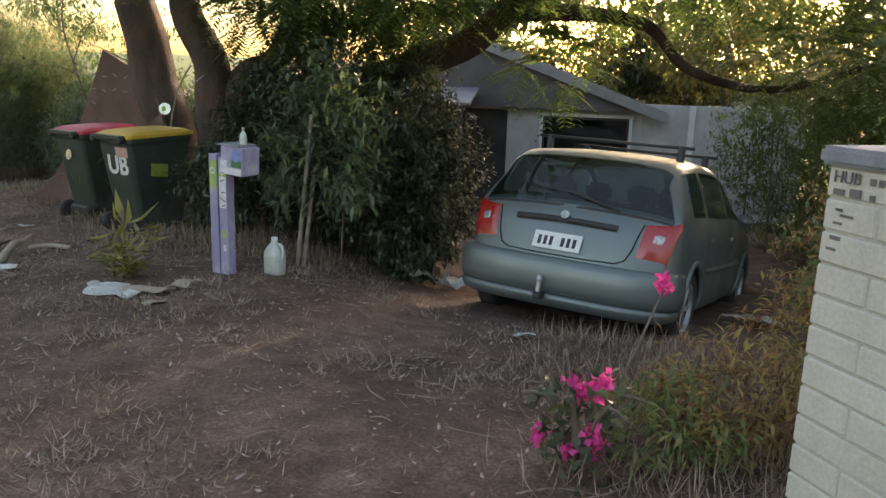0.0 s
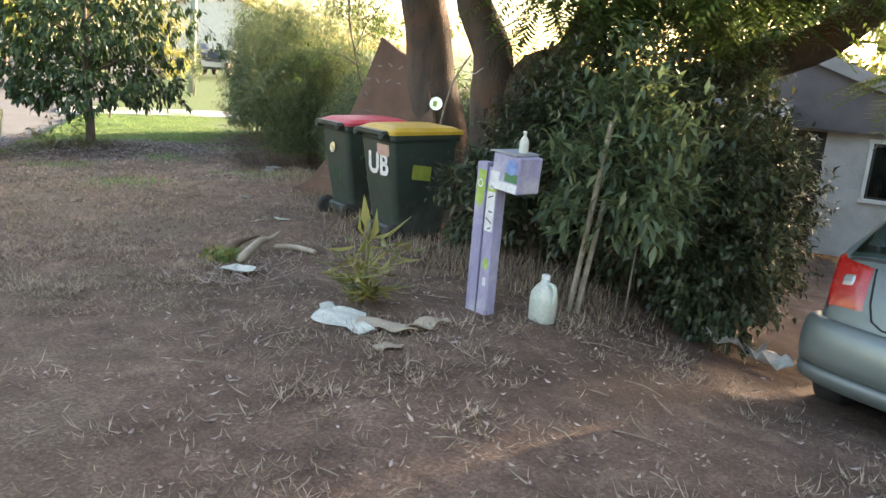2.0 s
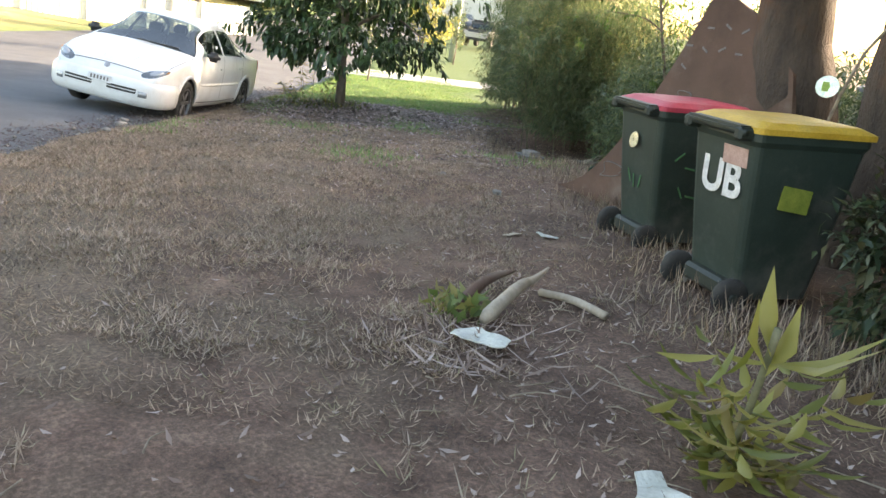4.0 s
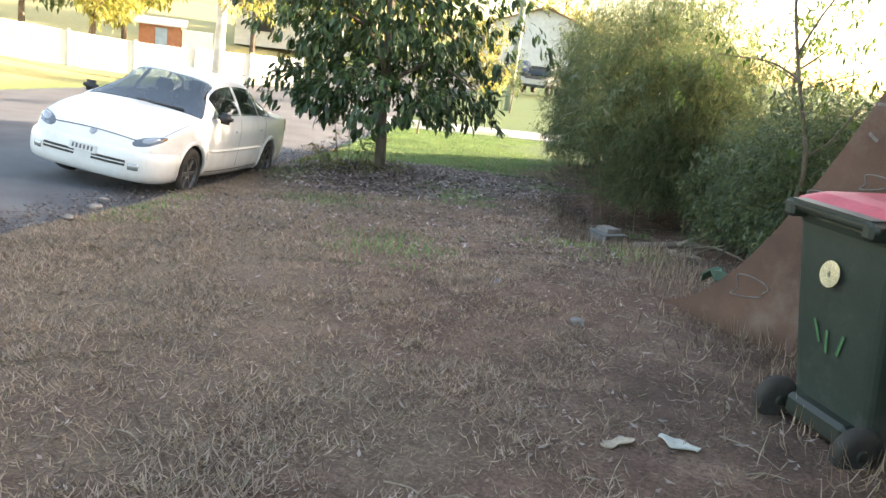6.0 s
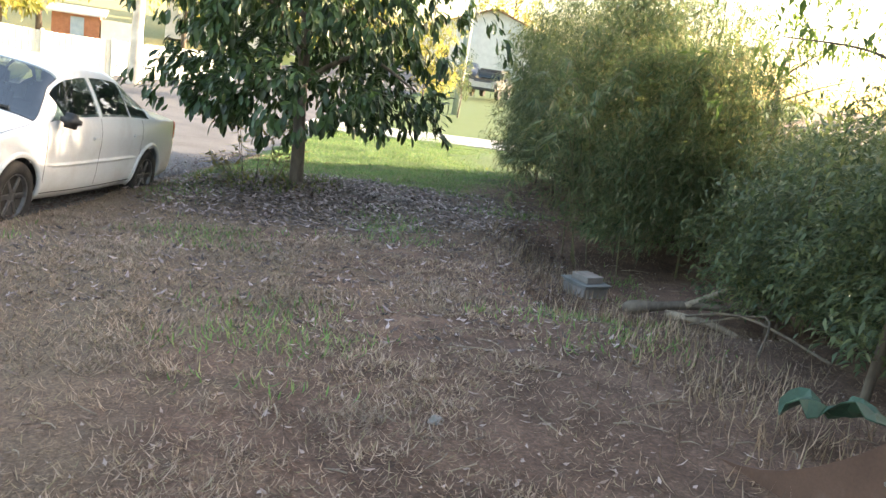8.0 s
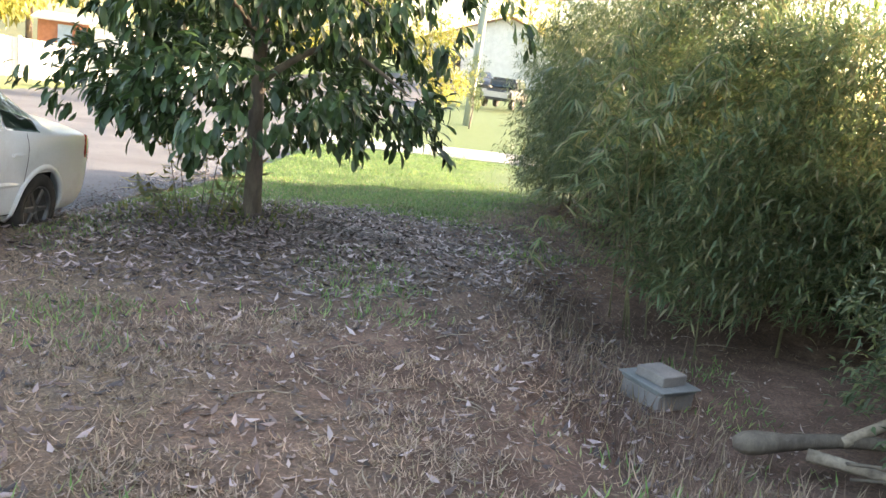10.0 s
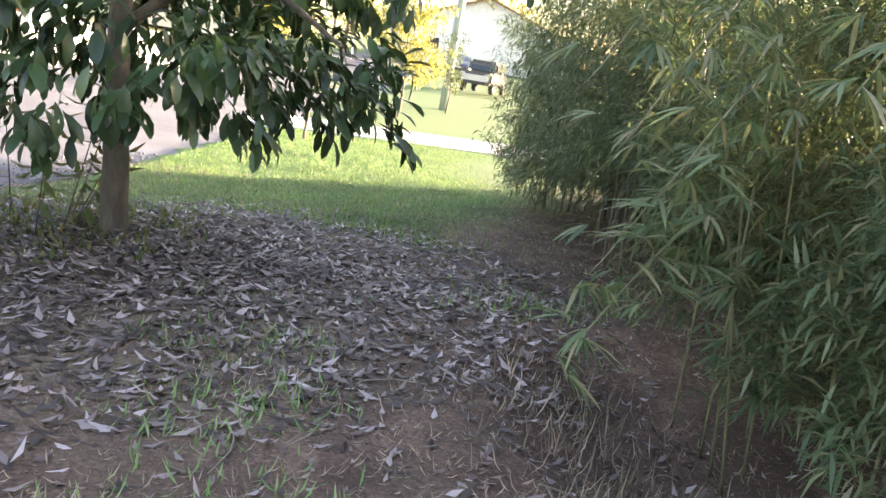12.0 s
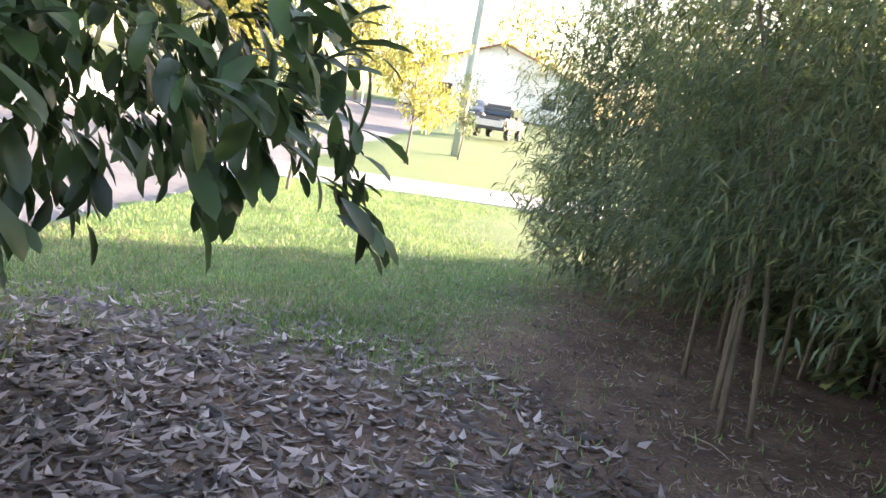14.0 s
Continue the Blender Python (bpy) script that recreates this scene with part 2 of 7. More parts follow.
M["stone"] = surface("stone", (0.13, 0.125, 0.12), (0.3, 0.29, 0.28), 5, 60, 0.9, strength=0.7, dist=0.02)
M["block_grey"] = surface("block_grey", (0.16, 0.145, 0.135), (0.27, 0.25, 0.235), 5, 90, 0.9, strength=0.6)
M["blue_grey"] = surface("blue_grey", (0.13, 0.14, 0.14), (0.22, 0.23, 0.23), 6, 80, 0.7)
M["cream_brick"] = surface("cream_brick", (0.5, 0.47, 0.41), (0.62, 0.59, 0.52), 4, 70, 0.75, strength=0.35)
M["joint"] = surface("joint", (0.42, 0.39, 0.35), (0.52, 0.49, 0.44), 6, 90, 0.95)
M["pier_cap"] = surface("pier_cap", (0.17, 0.18, 0.21), (0.27, 0.28, 0.31), 6, 80, 0.8)
M["weatherboard"] = surface("weatherboard", (0.4, 0.4, 0.4), (0.55, 0.54, 0.53), 3, 60, 0.8)
M["gable_paint"] = surface("gable_paint", (0.085, 0.075, 0.08), (0.13, 0.115, 0.12), 2, 50, 0.8)
M["roof_sheet"] = surface("roof_sheet", (0.2, 0.195, 0.2), (0.3, 0.29, 0.29), 1.5, 50, 0.65)
M["white_paint"] = surface("white_paint", (0.62, 0.62, 0.6), (0.78, 0.78, 0.76), 3, 60, 0.7)
M["fence_white"] = surface("fence_white", (0.68, 0.67, 0.63), (0.82, 0.81, 0.77), 2, 40, 0.8)
M["brick_red"] = surface("brick_red", (0.25, 0.11, 0.07), (0.36, 0.17, 0.11), 3, 40, 0.9)
M["door_blue"] = surface("door_blue", (0.2, 0.3, 0.42), (0.28, 0.38, 0.5), 3, 40, 0.7)
M["roof_blue"] = surface("roof_blue", (0.45, 0.5, 0.56), (0.58, 0.62, 0.68), 2, 40, 0.6)
M["roof_tile"] = surface("roof_tile", (0.3, 0.16, 0.1), (0.42, 0.24, 0.15), 2, 40, 0.85)
M["pole_wood"] = surface("pole_wood", (0.2, 0.24, 0.2), (0.34, 0.38, 0.33), 3, 50, 0.85, stretch=(1, 1, 0.1))
M["sign_metal"] = surface("sign_metal", (0.6, 0.62, 0.65), (0.75, 0.76, 0.78), 4, 50, 0.5)
M["doorway_shade"] = surface("doorway_shade", (0.03, 0.028, 0.026), (0.06, 0.055, 0.05), 2, 30, 0.9)

# ---------- building helpers ----------


def obj(name, bm, material, parent=None, label="", smooth=False):
    me = bpy.data.meshes.new(name)
    bm.to_mesh(me)
    bm.free()
    return mesh_obj(name, me, material, parent, label, smooth)


def mesh_obj(name, me, material, parent=None, label="", smooth=False):
    me.materials.append(M[material] if isinstance(material, str) else material)
    if smooth:
        me.polygons.foreach_set("use_smooth", [True] * len(me.polygons))
    ob = new(name, me)
    if parent is not None:
        ob.parent = parent
    if label:
        ob["label"] = label
    return ob


part = obj


def thing(name, m, label, category, group="", kind=""):
    e = new(name)
    e.empty_display_size = 0.1
    e.matrix_basis = m
    return tagged(e, label, category, group, kind)


def box_bm(bm, sx, sy, sz, m=Matrix(), bevel=0.0, seg=1):
    r = bmesh.ops.create_cube(bm, size=1.0)
    bmesh.ops.scale(bm, vec=(sx, sy, sz), verts=r["verts"])
    if bevel:
        edges = list({e for v in r["verts"] for e in v.link_edges})
        b = bmesh.ops.bevel(bm, geom=edges, offset=bevel, segments=seg, affect="EDGES")
        verts = list({v for f in b["faces"] for v in f.verts} | {v for v in r["verts"] if v.is_valid})
    else:
        verts = r["verts"]
    bmesh.ops.transform(bm, matrix=m, verts=verts)
    return verts


def box(sx, sy, sz, m=Matrix(), bevel=0.0, seg=1):
    bm = bmesh.new()
    box_bm(bm, sx, sy, sz, m, bevel, seg)
    return bm


def tube_arrays(points, radii, sides=8, close=True):
    """A tapered tube through the points."""
    pts = [Vector(p) for p in points]
    verts, faces = [], []
    a = None
    for i, p in enumerate(pts):
        d = (pts[min(i + 1, len(pts) - 1)] - pts[max(i - 1, 0)]).normalized()
        a = d.orthogonal().normalized() if a is None else (a - d * a.dot(d)).normalized()
        b = d.cross(a)
        for k in range(sides):
            w = 2 * math.pi * k / sides
            verts.append(p + (a * math.cos(w) + b * math.sin(w)) * radii[i])
    for i in range(len(pts) - 1):
        for k in range(sides):
            k2 = (k + 1) % sides
            faces.append((i * sides + k, i * sides + k2, (i + 1) * sides + k2, (i + 1) * sides + k))
    if close:
        faces.append(tuple(range(sides))[::-1])
        faces.append(tuple(range((len(pts) - 1) * sides, len(pts) * sides)))
    return [tuple(v) for v in verts], faces


def tubes(name, runs, material, parent=None, label="", sides=8):
    V, F = [], []
    for points, radii in runs:
        v, f = tube_arrays(points, radii, sides)
        o = len(V)
        V += v
        F += [tuple(i + o for i in q) for q in f]
    me = bpy.data.meshes.new(name)
    me.from_pydata(V, [], F)
    return mesh_obj(name, me, material, parent, label, True)


def spline(points, n):
    """A smooth line of n points through the given ones."""
    P = [Vector(p) for p in points]
    out = []
    for i in range(n):
        t = i / (n - 1) * (len(P) - 1)
        k = min(int(t), len(P) - 2)
        t -= k
        p0, p1, p2, p3 = P[max(k - 1, 0)], P[k], P[k + 1], P[min(k + 2, len(P) - 1)]
        out.append(0.5 * ((2 * p1) + (p2 - p0) * t + (2 * p0 - 5 * p1 + 4 * p2 - p3) * t * t + (3 * p1 - p0 - 3 * p2 + p3) * t ** 3))
    return out


def lathe(profile, sides=24):
    bm = bmesh.new()
    rings = []
    for r, z in profile:
        rings.append([bm.verts.new((r * math.cos(2 * math.pi * k / sides), r * math.sin(2 * math.pi * k / sides), z)) for k in range(sides)])
    for a, b in zip(rings, rings[1:]):
        for k in range(sides):
            bm.faces.new((a[k], a[(k + 1) % sides], b[(k + 1) % sides], b[k]))
    bm.faces.new(rings[0][::-1])
    bm.faces.new(rings[-1])
    return bm


rng = np.random.default_rng(7)


def leaf_mesh(name, base, along, side, length, width, droop=0.25, fold=0.25, wide=0.45, fine=False, broad=False, flat=False):
    """Many leaves in one mesh: each a folded, bent blade with a pointed tip. fine: rounder outline, for leaves seen close by."""
    n = len(base)
    along = along / np.linalg.norm(along, axis=1, keepdims=True)
    side = side - along * np.sum(side * along, axis=1, keepdims=True)
    side = side / (np.linalg.norm(side, axis=1, keepdims=True) + 1e-9)
    up = np.cross(side, along)
    L = np.broadcast_to(np.asarray(length, float).reshape(-1, 1), (n, 1))
    W = np.broadcast_to(np.asarray(width, float).reshape(-1, 1), (n, 1))
    rows = [(0.25, 0.62), (0.58, 1.0), (0.87, 0.66)] if broad else [(0.22, 0.72), (0.5, 1.0), (0.8, 0.6)] if fine else [(wide, 1.0)]
    k = 3 * len(rows) + 2
    V = np.empty((n, k, 3))
    V[:, 0] = base
    for i, (f, w) in enumerate(rows):
        mid = base + along * L * f - up * L * droop * f * f * (1.0 if fine else 0.0)
        V[:, 1 + 3 * i] = mid - side * W * 0.5 * w + up * W * fold * w
        V[:, 2 + 3 * i] = mid
        V[:, 3 + 3 * i] = mid + side * W * 0.5 * w + up * W * fold * w
    V[:, k - 1] = base + along * L - up * L * droop
    if fine:
        quads = [(0, 2, 1, 1), (0, 3, 2, 2), (1, 2, 5, 4), (2, 3, 6, 5), (4, 5, 8, 7), (5, 6, 9, 8), (7, 8, 10, 10), (8, 9, 10, 10)]
    elif flat:
        quads = [(0, 3, 4, 1)]
    else:
        quads = [(0, 2, 4, 1), (0, 3, 4, 2)]
    loops, starts, c = [], [], 0
    for q in quads:
        q = tuple(dict.fromkeys(q))
        starts.append(c)
        loops += q
        c += len(q)
    F = ((np.arange(n) * k)[:, None] + np.array(loops)[None]).reshape(-1)
    ST = ((np.arange(n) * c)[:, None] + np.array(starts)[None]).reshape(-1)
    me = bpy.data.meshes.new(name)
    me.vertices.add(n * k)
    me.vertices.foreach_set("co", V.reshape(-1))
    me.loops.add(len(F))
    me.loops.foreach_set("vertex_index", F)
    me.polygons.add(len(ST))
    me.polygons.foreach_set("loop_start", ST)
    me.update(calc_edges=True)
    me.validate()
    return me


def unit(n):
    v = rng.normal(size=(n, 3))
    return v / np.linalg.norm(v, axis=1, keepdims=True)


# ---------- the lie of the land ----------
KERB = np.array([-8.6, 7.5])
ALONG = np.array([-0.69, 0.724])
ACROSS = np.array([-0.724, -0.69])
ROAD_W = 10.5


def smooth(a, b, x):
    t = np.clip((np.asarray(x, float) - a) / (b - a), 0, 1)
    return t * t * (3 - 2 * t)


def street(x, y):
    """Metres along the kerb and across the road (verge negative)."""
    dx, dy = np.asarray(x, float) - KERB[0], np.asarray(y, float) - KERB[1]
    return dx * ALONG[0] + dy * ALONG[1], dx * ACROSS[0] + dy * ACROSS[1]


def bend(s):
    return -0.012 * np.maximum(0, np.asarray(s, float) - 28) ** 1.55


def fall(s):
    return np.interp(s, [-60, -40, 0, 10, 14, 24, 32, 48, 62, 80, 160], [1.2, 1.0, -0.6, -1.08, -1.22, -1.30, -1.22, -0.75, 0.1, 0.8, 3.5])


def land(x, y):
    s, v = street(x, y)
    w = v - bend(s)
    rise = np.interp(s, [-60, 14, 24], [0.0507, 0.05, 0.022])
    z = fall(s) + rise * np.clip(-w, 0, 14)
    z = z + smooth(ROAD_W, ROAD_W + 8, w) * 0.6 + np.clip(w - ROAD_W - 8, 0, 60) * 0.035
    q = 0.6 * np.asarray(x, float) + 0.8 * np.asarray(y, float) - 4.7
    q = 0.5 * (q + np.sqrt(q * q + 0.6))
    dip = (0.2 * np.minimum(q, 5.0) + 0.08 * np.clip(q - 5.0, 0, 8)) * smooth(-2.7, -0.5, x)
    hollow = 0.27 * smooth(-4.0, -4.75, w) * smooth(3.6, 5.0, s) * (1 - smooth(7.0, 8.6, s))
    return z - dip - hollow + 0.06


def ground_z(x, y):
    return float(land(x, y))


def P(x, y, h=0.0):
    return (x, y, ground_z(x, y) + h)


def sheet(name, xs, ys, fn, material, label, category, kind="structure"):
    X, Y = np.meshgrid(xs, ys, indexing="ij")
    Z = fn(X, Y)
    V = np.stack([X, Y, Z], -1).reshape(-1, 3)
    nx, ny = len(xs), len(ys)
    i = (np.arange(nx - 1)[:, None] * ny + np.arange(ny - 1)[None]).reshape(-1)
    F = np.stack([i, i + ny, i + ny + 1, i + 1], -1)
    me = bpy.data.meshes.new(name)
    me.from_pydata(V.tolist(), [], F.tolist())
    ob = mesh_obj(name, me, material, smooth=True)
    return tagged(ob, label, category, kind=kind)


def lumps(X, Y):
    """Gentle unevenness of bare ground."""
    return 0.018 * np.sin(X * 2.1 + 1.3 * np.sin(Y * 1.7)) * np.sin(Y * 1.9 + 0.7) + 0.008 * np.sin(X * 6.3 + Y * 2.2) * np.sin(Y * 5.1 - X * 1.4)


def ground_height(X, Y):
    s, v = street(X, Y)
    w = v - bend(s)
    edge = 0.25 * np.sin(s * 1.7) * np.sin(s * 0.61) * 0.5
    under = smooth(0.0, 0.35, w + edge) * (1 - smooth(ROAD_W - 0.5, ROAD_W, w))
    tree = np.exp(-((X + 14.3) ** 2 + (Y - 15.45) ** 2) / 1.6) * 0.12
    return land(X, Y) + lumps(X, Y) * (1 - under) + tree - 0.16 * under


def ground_material():
    m, nt, b = nodes_of("ground")
    tc = nt.nodes.new("ShaderNodeTexCoord")
    sp = nt.nodes.new("ShaderNodeSeparateXYZ")
    nt.links.new(tc.outputs["Object"], sp.inputs[0])
    x, y = sp.outputs[0], sp.outputs[1]
    big = noise_node(nt, 0.7, 5, 0.65).outputs[0]
    mid = noise_node(nt, 5, 5, 0.7).outputs[0]
    fine = noise_node(nt, 55, 4, 0.75).outputs[0]
    soil = ramp(nt, mid, [(0.3, (0.085, 0.05, 0.038)), (0.55, (0.15, 0.095, 0.071)), (0.8, (0.24, 0.165, 0.125))]).outputs[0]
    soil = mixc(nt, 1.0, soil, ramp(nt, noise_node(nt, 1.7, 4, 0.6).outputs[0], [(0.36, (0.62, 0.58, 0.56)), (0.62, (1.08, 1.06, 1.05))]).outputs[0], "MULTIPLY")
    straw = ramp(nt, fine, [(0.3, (0.07, 0.05, 0.036)), (0.55, (0.17, 0.128, 0.088)), (0.75, (0.34, 0.27, 0.185))]).outputs[0]
    green = ramp(nt, fine, [(0.3, (0.05, 0.09, 0.028)), (0.6, (0.085, 0.15, 0.04)), (0.8, (0.14, 0.2, 0.06))]).outputs[0]
    soil = mixc(nt, 1.0, soil, ramp(nt, fine, [(0.35, (0.6, 0.6, 0.6)), (0.5, (1.0, 1.0, 1.0)), (0.68, (1.7, 1.65, 1.6))]).outputs[0], "MULTIPLY")
    # straw cover follows the verge beside the road
    line = math_node(nt, "ADD", math_node(nt, "MULTIPLY", x, -0.724), math_node(nt, "MULTIPLY", y, -0.69))
    cross = math_node(nt, "ADD", line, 0.724 * -8.6 + 0.69 * 7.5)
    down = math_node(nt, "ADD", math_node(nt, "ADD", math_node(nt, "MULTIPLY", x, -0.69), math_node(nt, "MULTIPLY", y, 0.724)), -0.69 * 8.6 - 0.724 * 7.5)
    f = math_node(nt, "ADD", math_node(nt, "MULTIPLY", cross, 0.3), math_node(nt, "MULTIPLY", big, 2.6))
    f = math_node(nt, "ADD", f, 0.15)
    f = ramp(nt, f, [(0.35, (0, 0, 0)), (0.95, (0.85, 0.85, 0.85))]).outputs[0]
    c = mixc(nt, f, soil, straw)
    g = math_node(nt, "ADD", math_node(nt, "MULTIPLY", math_node(nt, "ADD", down, -9.6), 0.35), math_node(nt, "MULTIPLY", math_node(nt, "ADD", big, -0.5), 1.6))
    g = math_node(nt, "ADD", g, math_node(nt, "MINIMUM", math_node(nt, "MULTIPLY", math_node(nt, "ADD", cross, 3.6), 0.7), 0.0))
    g = ramp(nt, g, [(0.1, (0, 0, 0)), (0.9, (1, 1, 1))]).outputs[0]
    c = mixc(nt, g, c, green)
    far = ramp(nt, math_node(nt, "MULTIPLY", math_node(nt, "ADD", cross, -10.0), 0.2), [(0.0, (0, 0, 0)), (0.6, (1, 1, 1))]).outputs[0]
    dry = ramp(nt, mid, [(0.3, (0.26, 0.24, 0.09)), (0.7, (0.42, 0.37, 0.16))]).outputs[0]
    c = mixc(nt, far, c, dry)
    nt.links.new(c, b.inputs["Base Color"])
    b.inputs["Roughness"].default_value = 0.95
    h = math_node(nt, "ADD", math_node(nt, "MULTIPLY", mid, 0.6), math_node(nt, "MULTIPLY", fine, 0.4))
    bump(nt, b, h, 0.9, 0.03)
    return m


M["ground"] = ground_material()
xs = np.unique(np.concatenate([np.linspace(-400, -60, 20), np.linspace(-60, -19, 60), np.linspace(-19, 5, 160), np.linspace(5, 30, 20), np.linspace(30, 300, 12)]))
ys = np.unique(np.concatenate([np.linspace(-300, -20, 12), np.linspace(-20, 1, 24), np.linspace(1, 24, 160), np.linspace(24, 80, 60), np.linspace(80, 400, 16)]))
sheet("ground", xs, ys, ground_height, "ground", "bare brown soil and dry grass verge", "ground")


def road():
    S = np.concatenate([np.linspace(-120, -15, 30), np.linspace(-15, 30, 200), np.linspace(30, 170, 90)])
    V, F = [], []
    k = 13
    for i, s in enumerate(S):
        lo = bend(s) + 0.12 + 0.14 * math.sin(s * 1.7) * math.sin(s * 0.61) + 0.07 * math.sin(s * 5.1 + 1) + 0.04 * math.sin(s * 13.7)
        for j in range(k):
            w = lo + (bend(s) + ROAD_W - 0.1 - lo) * j / (k - 1)
            p = KERB + ALONG * s + ACROSS * w
            crown = 0.06 * math.sin(math.pi * j / (k - 1))
            V.append((p[0], p[1], float(fall(s)) + 0.02 + crown - (0.05 if j == 0 else 0)))
    n = len(S)
    for i in range(n - 1):
        for j in range(k - 1):
            F.append((i * k + j, i * k + j + 1, (i + 1) * k + j + 1, (i + 1) * k + j))
    me = bpy.data.meshes.new("road")
    me.from_pydata(V, [], F)
    me.flip_normals()
    tagged(mesh_obj("road", me, "asphalt", smooth=True), "worn grey asphalt road with broken edge", "road", kind="structure")


road()


def strip(name, a, b, c, d, n, thick, material, label, category):
    """A slab laid on the ground between two edges a-b and d-c."""
    V, F = [], []
    for i in range(n + 1):
        for j in range(5):
            t, q = i / n, j / 4
            e0 = Vector(a).lerp(Vector(b), t)
            e1 = Vector(d).lerp(Vector(c), t)
            p = e0.lerp(e1, q)
            V.append((p.x, p.y, ground_z(p.x, p.y) + thick))
    m = len(V)
    V += [(x, y, z - 0.25) for x, y, z in V]
    for i in range(n):
        for j in range(4):
            k = i * 5 + j
            F.append((k, k + 5, k + 6, k + 1))
    for i in range(n):
        for j, s in ((0, 1), (4, -1)):
            k = i * 5 + j
            F.append((k, k + 5, k + 5 + m, k + m)[::-s])
    me = bpy.data.meshes.new(name)
    me.from_pydata(V, [], F)
    return tagged(mesh_obj(name, me, material), label, category, kind="structure")


strip("driveway", (-17.0, 28.4), (-24.0, 22.4), (-26.2, 24.6), (-19.6, 31.0), 14, 0.03, "concrete", "pale concrete driveway crossing the lawn verge", "driveway")

# ---------- trees and hedges ----------


def grow(name, parent, runs, material, sides=8):
    """Each limb is a part of its own."""
    for i, (pts, r0, r1) in enumerate(runs):
        line = spline(pts, 5 + 4 * len(pts))
        n = len(line)
        radii = [r0 + (r1 - r0) * (k / (n - 1)) ** 0.8 for k in range(n)]
        wob = [p + Vector((noise.noise(p * 2.3), noise.noise(p * 2.3 + Vector((5, 0, 0))), 0)) * r0 * 0.25 for p in line]
        tubes(name if i == 0 else "limb", [(wob, radii)], material, parent, sides=sides)


def cluster_leaves(centres, outward, per, length, width, spread, droop, hang):
    """Leaves in tufts round twig ends: base points, directions and sides."""
    n = len(centres)
    c = np.repeat(centres, per, 0)
    o = np.repeat(outward, per, 0)
    d = o * 0.7 + unit(n * per) * 0.8 + np.array([0, 0, -hang])
    base = c + unit(n * per) * spread * rng.random((n * per, 1))
    side = np.cross(d, np.array([0, 0, 1.0])) + unit(n * per) * 0.35
    L = length * (0.6 + 0.6 * rng.random(n * per))
    return base, d, side, L, L / length * width, droop


def crown_points(n, centre, radii, shell=0.55, low=-1.0):
    u = unit(int(n * 1.6))
    u = u[u[:, 2] > low][:n]
    r = shell + (1 - shell) * rng.random((len(u), 1)) ** 0.6
    lump = 1 + 0.22 * np.sin(u[:, :1] * 5 + 1) * np.sin(u[:, 1:2] * 4 + 2) + 0.12 * np.sin(u[:, 2:3] * 9 + u[:, :1] * 7)
    return np.array(centre) + u * r * lump * np.array(radii), u


def street_tree():
    bx, by = -13.80, 15.31
    z = ground_z(bx, by) + 0.08
    t = thing("street_tree", Matrix(), "young broadleaf street tree with dark green drooping leaves", "tree")
    top = (bx - 0.35, by + 0.1, z + 4.3)
    runs = [([(bx, by, z - 0.15), (bx - 0.03, by, z + 0.5), (bx - 0.1, by, z + 1.6), (bx - 0.2, by + 0.05, z + 2.8), top], 0.108, 0.04)]
    for k in range(13):
        a = k * 2.4 + 0.4
        h = 1.35 + 0.2 * k
        r = 1.6 - 0.05 * k
        p = Vector((bx - 0.06 * h, by, z + h))
        runs.append(([p, p + Vector((math.cos(a) * r * 0.5, math.sin(a) * r * 0.5, 0.42)), p + Vector((math.cos(a) * r, math.sin(a) * r, 0.35 + 0.25 * (k % 3 - 1)))], 0.045, 0.012))
    grow("trunk", t, runs, "bark_thin", 10)
    c, u = crown_points(900, (bx - 0.05, by + 0.0, z + 2.9), (2.1, 2.1, 1.9), 0.4, -0.85)
    c2, u2 = crown_points(430, (bx - 0.0, by - 0.05, z + 1.24), (1.62, 1.62, 0.66), 0.6)
    c, u = np.concatenate([c, c2]), np.concatenate([u, u2])
    keep = (c[:, 2] > z + 0.62 + 0.3 * rng.random(len(c))) & ((c[:, 2] > z + 1.75) | (np.hypot(c[:, 0] - bx, c[:, 1] - by) > 0.9))
    c, u = c[keep], u[keep]
    base, d, s, L, W, dr = cluster_leaves(c, u, 12, 0.158, 0.062, 0.13, 0.3, 0.6)
    mesh_obj("crown", leaf_mesh("crown", base, d, s, L, W, 0.3, 0.16, fine=True, broad=True), "mango_leaf", t)
    # suckers at the foot of the trunk
    for k in range(11):
        a = rng.random() * 6.28
        root = np.array([bx - 0.3 + 0.25 * math.cos(a), by - 0.45 + 0.25 * math.sin(a), z - 0.06])
        h = 0.3 + 0.8 * rng.random()
        tip = root + np.array([0.32 * math.cos(a), 0.32 * math.sin(a), h])
        tubes("sucker", [([tuple(root), tuple(root * 0.45 + tip * 0.55 + np.array([0, 0, 0.05])), tuple(tip)], [0.005, 0.004, 0.002])], "bark_thin", t, sides=5)
        q = np.linspace(0.3, 1, 14)[:, None]
        w = rng.random(14) * 6.28
        dd = np.stack([np.cos(w), np.sin(w), -0.35 + 0.2 * rng.normal(size=14)], -1)
        ss = np.stack([-np.sin(w), np.cos(w), 0.1 + 0 * w], -1)
        mesh_obj("sucker_leaves", leaf_mesh("sucker_leaves", root + (tip - root) * q, dd, ss, 0.16 + 0.1 * rng.random(14), 0.055, 0.2, 0.2), "weed_leaf", t)


street_tree()


